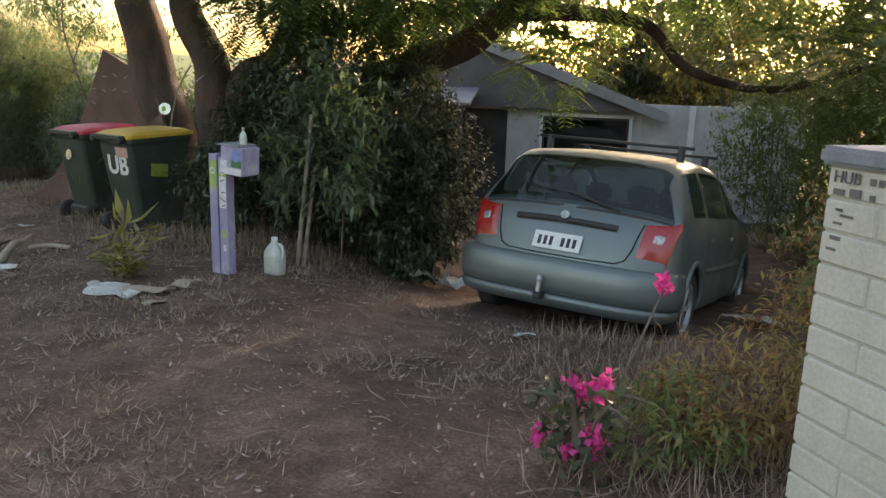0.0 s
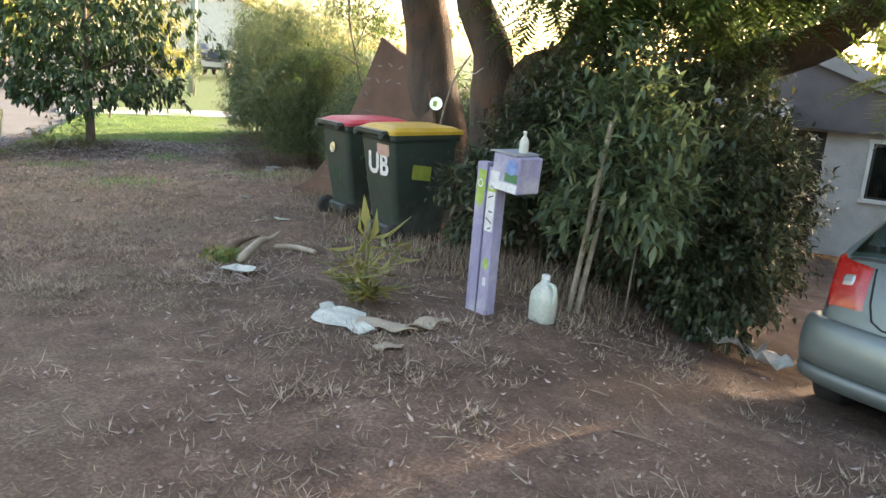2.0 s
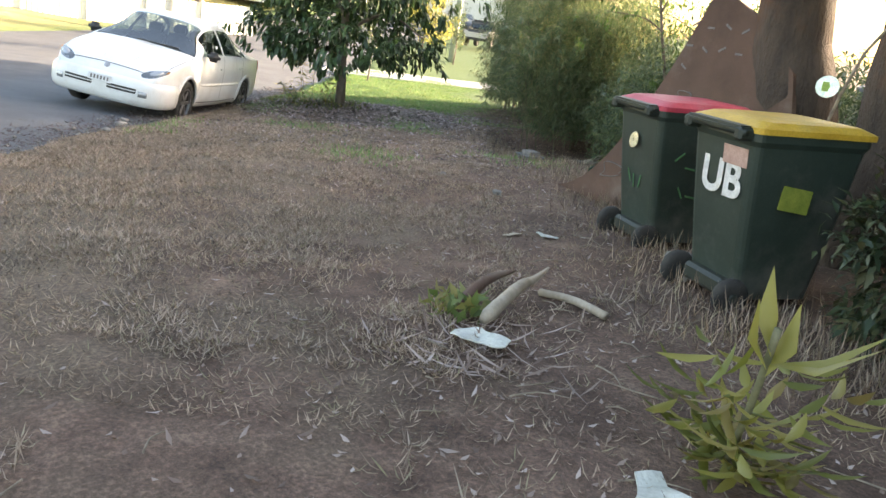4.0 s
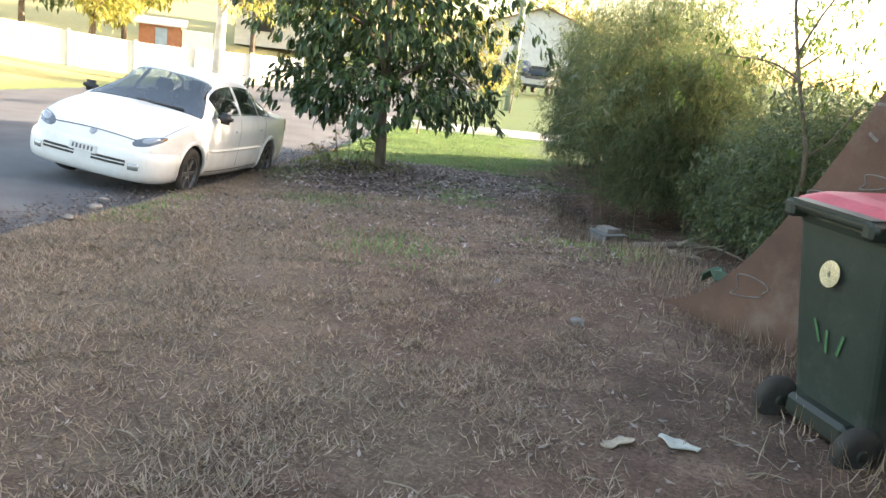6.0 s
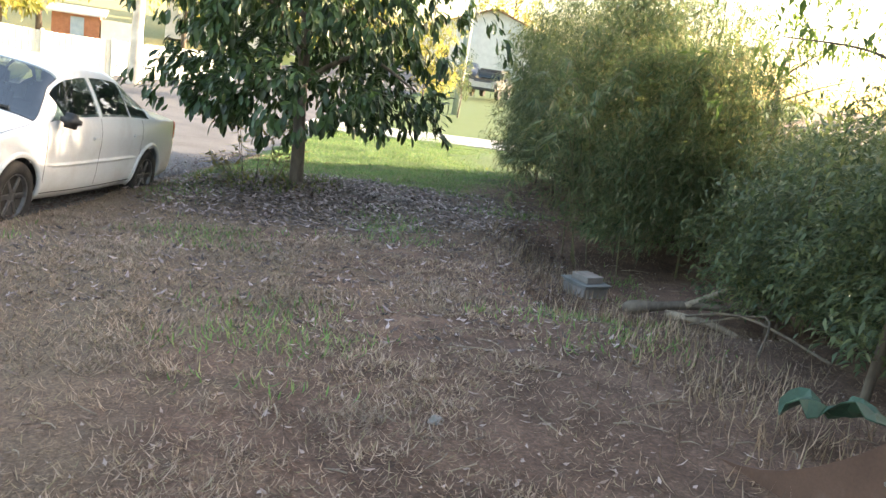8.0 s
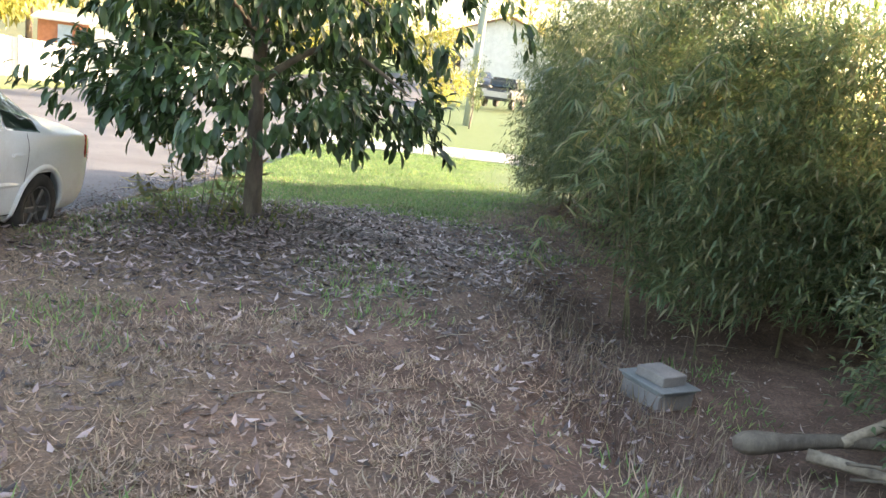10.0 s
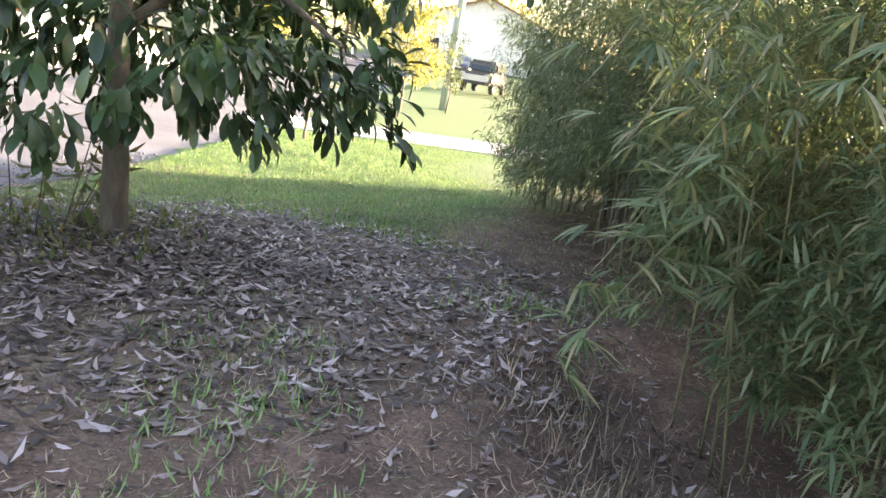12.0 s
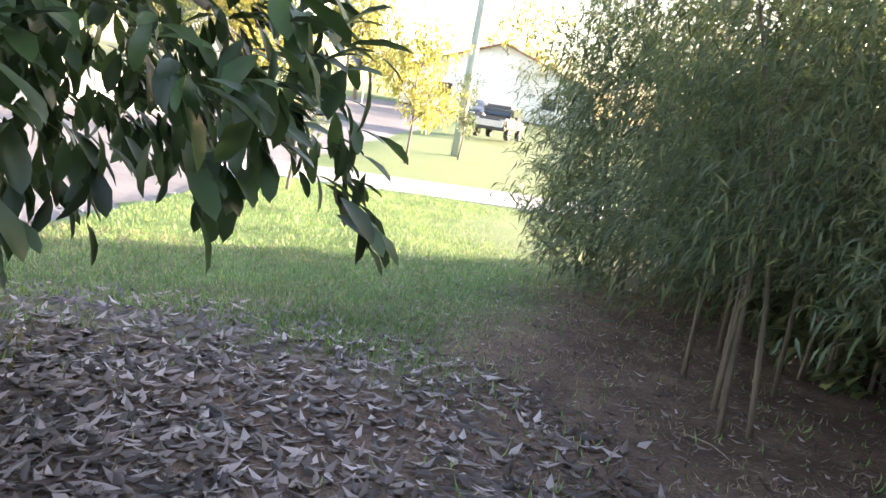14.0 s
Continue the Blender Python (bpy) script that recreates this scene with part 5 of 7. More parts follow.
    for s in (-1, 1):
        gr = part("grille", bumper(3.87, 0.6, 0.84, 0.6, [(0.0, 0.445), (0.026, 0.44), (0.027, 0.38), (0.0, 0.375)], s * 0.02, s * 0.27, 12), "trim_black", c, "slim dark lower grille slot")
        part("grille_bar", bumper(3.87, 0.6, 0.84, 0.6, [(0.0, 0.417), (0.032, 0.415), (0.032, 0.405), (0.0, 0.403)], s * 0.02, s * 0.265, 12), paint, gr)
    plate = part("number_plate", box(0.012, 0.33, 0.09, pose(4.5, 0, 0.478, 0, -6, 0), 0.004), "plate_white", c, "worn number plate")
    for k in range(6):
        part("plate_bar", box(0.004, 0.022, 0.045, pose(4.5075, -0.115 + 0.046 * k, 0.478, 0, -6, 0)), "ink_grey", plate)
    part("badge", lathe([(0.04, 0), (0.04, 0.006), (0.02, 0.01)], 16), "rim", c).matrix_basis = pose(4.335, 0, 0.64, 0, 50, 0)
    if front_detail:
        for x, a, s, l, wd in ((3.8, 6.82, 1, 0.2, 0.035), (3.65, 6.7, -1, 0.12, 0.05), (4.02, 6.55, 1, 0.16, 0.03), (3.55, 6.3, 1, 0.07, 0.07), (3.95, 6.4, -1, 0.13, 0.03), (4.12, 6.75, -1, 0.1, 0.02), (3.75, 6.05, 1, 0.12, 0.02)):
            part("paint_scuff", sh.oval((x, a), (l, wd * 0.6), (0.012, wd), 0.0016, s, 2, 14), "scuff", c, "faded grey scuff on the bonnet")
        part("wiper", box(0.02, 0.6, 0.02, pose(3.26, 0.2, 0.975, 0, 0, 6)), "trim_black", c)
    seats(c, (1.35, 2.35), 0.9)
    part("steering_wheel", lathe([(0.18, 0), (0.195, 0.015), (0.18, 0.03), (0.165, 0.015), (0.18, 0)], 20), "trim_black", c).matrix_basis = pose(2.75, -0.36, 0.85, 0, -60, 0)
    part("dashboard", box(0.35, 1.3, 0.2, pose(3.05, 0, 0.8), 0.05, 2), "seat_cloth", c)
    underbody(c, 4.45, 1.7)
    return c


def on_road(x, y, fwd, scale=1.0):
    """A pose with local x along fwd, standing on the road."""
    f = Vector((*fwd, 0)).normalized()
    e = 0.9
    zf, zr = fall(street(x + f.x * e, y + f.y * e)[0]), fall(street(x - f.x * e, y - f.y * e)[0])
    f.z = float(zf - zr) / (2 * e)
    f.normalize()
    l = Vector((0, 0, 1)).cross(f).normalized()
    u = f.cross(l)
    return Matrix.Translation((x, y, float(fall(street(x, y)[0])) + 0.035)) @ Matrix((f, l, u)).transposed().to_4x4() @ Matrix.Scale(scale, 4)


sedan("white_sedan", on_road(-13.24, 10.98, (0.64, -0.768), 0.985) @ pose(0, 0, -0.05, -6.0, 0, 0) @ Matrix.Diagonal((0.965, 1.0, 1.08, 1)) @ Matrix.Translation((-3.5, 0, 0)), "car_white", "rim_dark", "old white sedan with scuffed bonnet parked at the kerb")

# ---------- beside the driveway ----------


def lettering(text, size, m, material, parent, name="letters", depth=0.002, bold=0.0):
    cu = bpy.data.curves.new(name, "FONT")
    cu.body, cu.size, cu.extrude, cu.offset = text, size, depth, bold
    cu.align_x, cu.align_y = "CENTER", "CENTER"
    tmp = bpy.data.objects.new("tmp_text", cu)
    scene.collection.objects.link(tmp)
    me = bpy.data.meshes.new_from_object(tmp.evaluated_get(bpy.context.evaluated_depsgraph_get()))
    bpy.data.objects.remove(tmp)
    ob = mesh_obj(name, me, material, parent)
    ob.matrix_basis = m
    return ob


def frame_of(x, y, z, along):
    """A pose with local x along a level direction and z up."""
    a = math.degrees(math.atan2(along[1], along[0]))
    return pose(x, y, z, 0, 0, a)


def brick_pier():
    x, y = 1.10, 5.22
    z = ground_z(x, y) - 0.1
    t = thing("gate_pier", frame_of(x, y, z, (0.42, -0.9)), "cream-painted concrete block gate pier with grey cap", "pier")
    w, course = 0.39, 0.1
    n = 13
    part("core", box(w - 0.016, w - 0.016, n * course - 0.01, Matrix.Translation((w / 2, w / 2, n * course / 2))), "joint", t)
    for i in range(n):
        zc = (i + 0.5) * course
        if i % 2:
            spans = [(0, 0.19, 0, 0.39), (0.2, 0.39, 0, 0.39)]
        else:
            spans = [(0, 0.39, 0, 0.19), (0, 0.39, 0.2, 0.39)]
        for x0, x1, y0, y1 in spans:
            j = 0.002 * rng.normal()
            part("block", box(x1 - x0, y1 - y0, course - 0.009, Matrix.Translation(((x0 + x1) / 2 + j, (y0 + y1) / 2 - j, zc)), 0.006), "cream_brick", t)
    cap = box(w + 0.05, w + 0.05, 0.055, Matrix.Translation((w / 2, w / 2, n * course + 0.026)), 0.012, 2)
    part("cap", cap, "pier_cap", t, "grey concrete cap")
    top = n * course
    face = Matrix.Rotation(radians(90), 4, "X")
    lettering("HUB", 0.05, Matrix.Translation((0.075, -0.004, top - 0.035)) @ face, "ink_grey", t)
    for bx, bz, bw, bh in ((0.165, -0.035, 0.022, 0.034), (0.195, -0.035, 0.022, 0.034), (0.05, -0.078, 0.05, 0.03), (0.11, -0.075, 0.05, 0.04), (0.17, -0.08, 0.02, 0.03), (0.06, -0.13, 0.03, 0.014), (0.09, -0.145, 0.06, 0.012), (0.06, -0.17, 0.04, 0.012), (0.06, -0.215, 0.05, 0.02), (0.05, -0.25, 0.045, 0.014)):
        part("writing_bar", box(bw * 0.8, 0.003, bh * 0.6, Matrix.Translation((bx, -0.003, top + bz))), "ink_grey", t, "faded handwriting")


brick_pier()


def wheelie_bin(x, y, lid, paint_name, label, graffiti, size):
    z = ground_z(x, y)
    t = thing("wheelie_bin", frame_of(x, y, z - 0.03, (0.47, 0.88)) @ pose(0, 0, 0, 0, -2.0, 0) @ Matrix.Scale(size, 4), label, "bin", "wheelie bins by the tree")
    # local x: depth away from the handle side; y: width; the wheels are at x = 0
    bm = bmesh.new()
    prof = [(0.08, 0.12, 0.44, 0.62), (0.5, 0.055, 0.49, 0.68), (0.93, 0.0, 0.54, 0.73), (0.96, -0.015, 0.57, 0.745), (1.0, -0.015, 0.57, 0.745)]
    rings = []
    for zz, x0, w, x1 in prof:
        r = 0.05
        ring = []
        for cx, cy, a0 in ((x1 - r, w / 2 - r, 0), (x0 + r, w / 2 - r, 90), (x0 + r, -w / 2 + r, 180), (x1 - r, -w / 2 + r, 270)):
            for k in range(5):
                a = radians(a0 + 22.5 * k)
                ring.append(bm.verts.new((cx + r * math.cos(a), cy + r * math.sin(a), zz)))
        rings.append(ring)
    for a, b in zip(rings, rings[1:]):
        for k in range(20):
            bm.faces.new((a[k], a[(k + 1) % 20], b[(k + 1) % 20], b[k]))
    bm.faces.new(rings[0][::-1])
    body = part("tub", bm, "bin_green", t, smooth=False)
    lb = bmesh.new()
    lr = []
    for zz, x0, w, x1, r in ((1.0, -0.02, 0.59, 0.77, 0.05), (1.03, -0.02, 0.59, 0.77, 0.05), (1.06, 0.05, 0.5, 0.70, 0.07), (1.07, 0.12, 0.38, 0.6, 0.08)):
        ring = []
        for cx, cy, a0 in ((x1 - r, w / 2 - r, 0), (x0 + r, w / 2 - r, 90), (x0 + r, -w / 2 + r, 180), (x1 - r, -w / 2 + r, 270)):
            for k in range(5):
                a = radians(a0 + 22.5 * k)
                ring.append(lb.verts.new((cx + r * math.cos(a), cy + r * math.sin(a), zz)))
        lr.append(ring)
    for a, b in zip(lr, lr[1:]):
        for k in range(20):
            lb.faces.new((a[k], a[(k + 1) % 20], b[(k + 1) % 20], b[k]))
    lb.faces.new(lr[0][::-1])
    lb.faces.new(lr[-1])
    part("lid", lb, lid, t, paint_name + " lid")
    part("lid_hinge", box(0.12, 0.48, 0.04, pose(-0.04, 0, 1.012), 0.015, 2), "bin_dark", t, "black hinge block")
    tubes("handle", [([(-0.07, -0.26, 1.0), (-0.07, 0.26, 1.0)], [0.018, 0.018])], "bin_dark", t)
    for s in (-1, 1):
        part("hinge", box(0.12, 0.06, 0.07, pose(-0.04, s * 0.22, 0.99), 0.015), "bin_dark", t)
        w = part("wheel", lathe([(0.06, -0.03), (0.1, -0.028), (0.108, 0), (0.1, 0.028), (0.06, 0.03)], 20), "rubber", t, smooth=True)
        w.matrix_basis = pose(0.06, s * 0.25, 0.108, 90, 0, 0)
        h = part("hub", lathe([(0.045, -0.02), (0.045, 0.02), (0.02, 0.036)], 12), "bin_dark", w)
    part("axle_box", box(0.12, 0.36, 0.1, pose(0.1, 0, 0.13), 0.02), "bin_dark", t)
    side = Matrix.Rotation(radians(90), 4, "X")
    if graffiti:
        back = pose(0.028, 0.0, 0.72, 90, 0, -90) @ pose(0, 0, 0, 3, 0, 0)
        lettering("UB", 0.27, back @ Matrix.Translation((0.02, 0, 0.008)), "spray_white", t, "graffiti", 0.001, 0.008)
        part("spray_patch", box(0.002, 0.2, 0.1, pose(0.005, -0.12, 0.86, 0, -6, 0)), "spray_pink", t, "faded pink spray patch")
        part("sticker", box(0.2, 0.004, 0.13, pose(0.33, -0.262, 0.66, -4, 8, 0)), "sticker", t, "yellow-green sticker")
    else:
        d = part("disc", lathe([(0.055, 0), (0.055, 0.003), (0.012, 0.003), (0.012, 0)], 24), "disc", t, "shiny compact disc")
        d.matrix_basis = pose(0.0, 0.02, 0.76, 0, -84, 0)
        for k, (px, pz) in enumerate(((0.2, 0.7), (0.3, 0.62), (0.26, 0.45), (0.4, 0.55), (0.35, 0.42))):
            part("spray_mark", box(0.09, 0.003, 0.014, pose(px, -0.268 + (0.72 - pz) * 0.055, pz, -6, 50 * (k % 3) - 40, 0), 0.001), "spray_green", t, "green sprayed squiggle")
        for k, (py, pz) in enumerate(((0.08, 0.5), (0.02, 0.47), (-0.06, 0.48))):
            part("spray_mark", box(0.003, 0.012, 0.1, pose(0.046 + (0.5 - pz) * 0.16, py, pz, 20 * (k - 1), -9, 0)), "spray_green", t, "green sprayed squiggle")


wheelie_bin(-3.80, 9.89, "lid_yellow", "faded yellow", "dark green wheelie bin with yellow lid and white graffiti", True, 0.96)
wheelie_bin(-4.76, 10.68, "lid_red", "faded red", "dark green wheelie bin with red lid and a shiny disc", False, 0.97)


def ramp_board():
    z = ground_z(-5.3, 12.0)
    t = thing("ramp_board", frame_of(-6.4, 12.13, z - 0.03, (0.955, -0.295)) @ pose(0, 0, 0, -6, 0, 0), "brown weathered plywood ramp panel leaning on the tree", "board")
    edge = [(0, 0)]
    for k in range(1, 15):
        a = k / 14
        edge.append((1.35 * a, 1.92 * (0.08 * a + 0.92 * a ** 2.1)))
    edge += [(1.8, 1.72), (2.25, 1.35), (2.45, 0.75), (2.5, 0.0)]
    bm = bmesh.new()
    A = [bm.verts.new((x, 0, y)) for x, y in edge]
    B = [bm.verts.new((x, 0.045, y)) for x, y in edge]
    bm.faces.new(A)
    bm.faces.new(B[::-1])
    for i in range(len(edge)):
        j = (i + 1) % len(edge)
        bm.faces.new((A[i], B[i], B[j], A[j]))
    part("panel", bm, "board", t)
    for x, y, r in ((0.72, 0.3, 0.1), (1.0, 0.9, 0.07), (1.12, 0.72, 0.08), (1.3, 1.05, 0.06), (1.5, 0.95, 0.06)):
        pts = [(x + r * (1.2 * math.cos(a * 0.9) + 0.5 * math.sin(2.3 * a)), -0.002, y + r * 0.7 * math.sin(a)) for a in [0.5 * q for q in range(13)]]
        tubes("scribble", [(spline(pts, 30), [0.005] * 30)], "ink_grey", t, sides=4)
    for k in range(9):
        x, y = 1.22 + 0.17 * (k % 4), 1.62 - 0.17 * (k // 4) - 0.02 * (k % 2)
        part("writing_bar", box(0.07, 0.004, 0.016, pose(x, -0.003, y, 0, 30 * (k % 3) - 30, 0)), "ink_grey", t, "faded scrawled lettering")


ramp_board()


def disc_stake():
    x, y = -3.6, 10.55
    z = ground_z(x, y)
    t = thing("disc_stake", pose(x, y, z), "spinning disc ornament tied on a thin stick", "ornament")
    tubes("stick", [(spline([(0.05, 0.1, -0.02), (0, 0, 0.6), (0.1, 0.02, 1.3), (0.28, 0.02, 1.62)], 8), [0.01] * 8)], "twig", t, sides=6)
    tubes("string", [([(0.22, 0.02, 1.48), (0.34, 0.0, 1.46), (0.42, 0.0, 1.52)], [0.004] * 3)], "rag", t, sides=5)
    d = part("disc", lathe([(0.06, 0), (0.06, 0.004), (0.014, 0.004), (0.014, 0)], 24), "disc", t, "pale shiny disc")
    d.matrix_basis = pose(0.0, -0.03, 1.17, 80, 0, 12)
    part("disc_patch", box(0.05, 0.05, 0.002, pose(0.0, -0.036, 1.17, 80, 0, 30)), "lime", t)


disc_stake()


def mailbox_post():
    x, y = -2.14, 8.42
    z = ground_z(x, y) + 0.03
    t = thing("mailbox_post", frame_of(x, y, z, (0.93, -0.36)) @ Matrix.Diagonal((0.88, 0.88, 1, 1)), "purple hand-painted wooden mailbox post with cartoon-like blotches", "mailbox")
    for k, px in enumerate((-0.045, 0.062)):
        p = part("post", box(0.092, 0.095, 0.93 - 0.02 * k, pose(px, 0, 0.42 - 0.01 * k), 0.006), "purple", t, "peeling purple paint")
        for zz, h, m in ((0.74, 0.12, "lime"), (0.66, 0.08, "art_white" if k else "lime"), (0.57, 0.1, "art_white" if k else "purple"), (0.28, 0.07, "lime" if k else "purple")):
            if m != "purple":
                part("blotch", lathe([(h * 0.45, 0), (h * 0.42, 0.0015), (0.001, 0.002)], 10), m, p).matrix_basis = pose(px + 0.004, -0.0475, zz, 90, 0, 0) @ Matrix.Diagonal((0.8, 1.2, 1, 1))
        if k:
            art = part("painted_panel", box(0.076, 0.003, 0.24, pose(px, -0.0485, 0.6), 0.001), "art_white", p, "white painted figure")
            for q, (bz, bw) in enumerate(((0.69, 0.05), (0.6, 0.036), (0.545, 0.06), (0.5, 0.03))):
                part("paint_stroke", box(bw, 0.002, 0.01, pose(px + 0.008 * (q % 2), -0.051, bz, 0, 24 * (q % 3) - 20, 0)), "ink_grey", art)
            part("paint_stroke", box(0.03, 0.002, 0.05, pose(px + 0.01, -0.0495, 0.17)), "art_white", p)
        else:
            part("painted_panel", box(0.07, 0.003, 0.2, pose(px + 0.006, -0.0485, 0.74, 0, 4, 0), 0.001), "lime", p, "lime green painted blotch")
        part("ring_mark", lathe([(0.016, 0), (0.026, 0), (0.026, 0.003), (0.016, 0.003), (0.016, 0)], 16), "art_white", p).matrix_basis = pose(px, -0.048, 0.76, 90, 0, 0)
    b = part("box", box(0.24, 0.22, 0.21, pose(0.215, 0.01, 0.85, 0, 3, 0), 0.008), "purple", t, "painted wooden letterbox")
    part("panel_patch", box(0.11, 0.004, 0.05, pose(0.27, -0.102, 0.83, 0, 3, 0), 0.001), "spray_green", b)
    part("panel_patch", box(0.2, 0.004, 0.05, pose(0.225, -0.102, 0.775, 0, 3, 0), 0.001), "art_white", b)
    part("panel_patch", box(0.08, 0.004, 0.09, pose(0.13, -0.102, 0.81, 0, 3, 0), 0.001), "art_white", b)
    part("round_mark", lathe([(0.03, 0), (0.045, 0), (0.045, 0.003), (0.03, 0.003), (0.03, 0)], 18), "art_blue", b).matrix_basis = pose(0.27, -0.1025, 0.89, 90, 0, 0)
    part("roof_flap", box(0.2, 0.23, 0.014, pose(0.2, 0.01, 0.965, 0, 3, 0), 0.003), "pier_cap", b)
    part("flap_edge", box(0.09, 0.14, 0.01, pose(0.075, 0.0, 0.965, 0, -4, 0), 0.003), "pier_cap", b)


mailbox_post()


def bottle(x, y, z, s, label):
    b = tagged(obj("bottle", lathe([(0.036, 0), (0.04, 0.008), (0.04, 0.09), (0.03, 0.12), (0.014, 0.145), (0.013, 0.165), (0.017, 0.167), (0.017, 0.185), (0.002, 0.187)], 20), "milky", smooth=True), label, "bottle")
    b.matrix_basis = pose(x, y, z) @ Matrix.Scale(s, 4)


bottle(-1.92, 8.33, ground_z(-2.14, 8.42) + 1.0, 0.68, "small white plastic bottle standing on the mailbox")


def milk_jug():
    x, y = -1.77, 8.55
    t = thing("milk_jug", frame_of(x, y, ground_z(x, y) - 0.003, (0.9, -0.43)), "translucent white plastic jug with handle on the soil", "jug")
    bm = bmesh.new()
    rings = []
    for zz, w, d in ((0, 0.13, 0.13), (0.015, 0.15, 0.15), (0.15, 0.155, 0.15), (0.19, 0.15, 0.145), (0.235, 0.1, 0.095), (0.262, 0.05, 0.05), (0.285, 0.045, 0.045)):
        ring = []
        r = min(w, d) * 0.34
        for cx, cy, a0 in ((w / 2 - r, d / 2 - r, 0), (-w / 2 + r, d / 2 - r, 90), (-w / 2 + r, -d / 2 + r, 180), (w / 2 - r, -d / 2 + r, 270)):
            for k in range(4):
                a = radians(a0 + 30 * k)
                ring.append(bm.verts.new((cx + r * math.cos(a), cy + r * math.sin(a), zz)))
        rings.append(ring)
    for a, b in zip(rings, rings[1:]):
        for k in range(16):
            bm.faces.new((a[k], a[(k + 1) % 16], b[(k + 1) % 16], b[k]))
    bm.faces.new(rings[0][::-1])
    bm.faces.new(rings[-1])
    part("body", bm, "milky", t, smooth=True)
    part("cap", lathe([(0.026, 0.283), (0.026, 0.305), (0.022, 0.308), (0.001, 0.308)], 18), "plate_white", t, "white screw cap")
    tubes("handle", [(spline([(0.03, 0, 0.255), (0.075, 0, 0.25), (0.088, 0, 0.2), (0.075, 0, 0.13)], 9), [0.013] * 9)], "milky", t)


milk_jug()

st = thing("garden_stake", Matrix(), "two grey weathered timber stakes leaning together", "stake")
for k, (dx, dy) in enumerate(((0, 0), (0.045, 0.03))):
    x, y = -1.73 + dx, 9.0 + dy
    z = ground_z(x, y)
    m = look((x, y, z), (x + 0.07 + 0.02 * k, y + 0.12, z + 1.0)) @ Matrix.Translation((0, 0, -0.6))
    part("stake", box(0.034, 0.024, 1.35 - 0.5 * k, m @ Matrix.Translation((0, 0, 0.25 * k)), 0.005), "twig", st)


def strap_plant(x, y):
    t = thing("yellow_plant", Matrix(), "low clump of yellow-green strap leaves", "plant")
    z = ground_z(x, y)
    B, D, S, L = [], [], [], []
    # leafy shoots leaning out from one root, and a pale bunch hanging low
    for q in range(15):
        a0 = q * 2.4
        reach, rise = (0.12 + 0.2 * rng.random(), 0.16 + 0.2 * rng.random()) if q < 11 else (0.22, 0.12)
        if q >= 11:
            a0 = -0.9 + 0.35 * (q - 11)
        for j in range(9):
            f = (j + 1.5) / 10
            a = a0 + 2.4 * j
            B.append((x + reach * f * math.cos(a0), y + reach * f * math.sin(a0), z + 0.03 + rise * f * (2 - f)))
            D.append((math.cos(a) + 0.6 * math.cos(a0), math.sin(a) + 0.6 * math.sin(a0), -0.35 + 0.35 * rng.normal()))
            S.append((-math.sin(a), math.cos(a), 0.2 * rng.normal()))
            L.append(0.1 + 0.09 * rng.random())
    mesh_obj("foliage", leaf_mesh("foliage", np.array(B), np.array(D), np.array(S), np.array(L), 0.034, 0.4, 0.2, fine=True), "straplike_leaf", t)
    for k, (a, h, l) in enumerate(((0.6, 0.44, 0.3), (2.2, 0.46, 0.24), (-0.2, 0.44, 0.3), (4.0, 0.42, 0.2), (1.3, 0.4, 0.22))):
        tilt = 0.35 if k in (0, 2) else 1.4
        me = leaf_mesh("leaf", np.array([[x + 0.08, y - 0.1, z + h]]), np.array([[math.cos(a), math.sin(a) * 0.5, tilt]]), np.array([[-math.sin(a), math.cos(a), 0.1]]), l, 0.06, 0.2, 0.25)
        mesh_obj("leaf", me, "straplike_leaf", t)
    tubes("stem", [(spline([(x, y, z), (x + 0.05, y - 0.05, z + 0.3), (x + 0.08, y - 0.1, z + 0.54)], 6), [0.012] * 6)], "culm", t, sides=6)


strap_plant(-2.78, 8.08)


def scrap(name, x, y, l, w, rot, material, label, category, lift=0.01, crease=0.04, seed=1):
    """A torn, buckled sheet lying on the ground."""
    t0 = seed * 3.7
    n = 11
    bm = bmesh.new()
    grid = []
    c, s = math.cos(radians(rot)), math.sin(radians(rot))
    for i in range(n):
        row = []
        u = i / (n - 1)
        half = w / 2 * (0.25 + 0.95 * math.sin(math.pi * (0.12 + 0.8 * u)) ** 1.2) * (0.8 + 0.3 * math.sin(t0 + 9 * u))
        for j in range(6):
            v = j / 5 * 2 - 1
            px, py = (u - 0.5) * l, v * half + 0.06 * l * math.sin(3 * u + t0)
            X, Y = x + px * c - py * s, y + px * s + py * c
            row.append(bm.verts.new((X, Y, ground_z(X, Y) + lift + crease * (0.5 + 0.5 * noise.noise(Vector((px * 9 + t0, py * 9, 0)))))))
        grid.append(row)
    for i in range(n - 1):
        for j in range(5):
            bm.faces.new((grid[i][j], grid[i + 1][j], grid[i + 1][j + 1], grid[i][j + 1]))
    g = bmesh.ops.extrude_face_region(bm, geom=bm.faces[:])
    bmesh.ops.translate(bm, vec=(0, 0, 0.006), verts=[v for v in g["geom"] if isinstance(v, bmesh.types.BMVert)])
    return tagged(obj(name, bm, material), label, category)


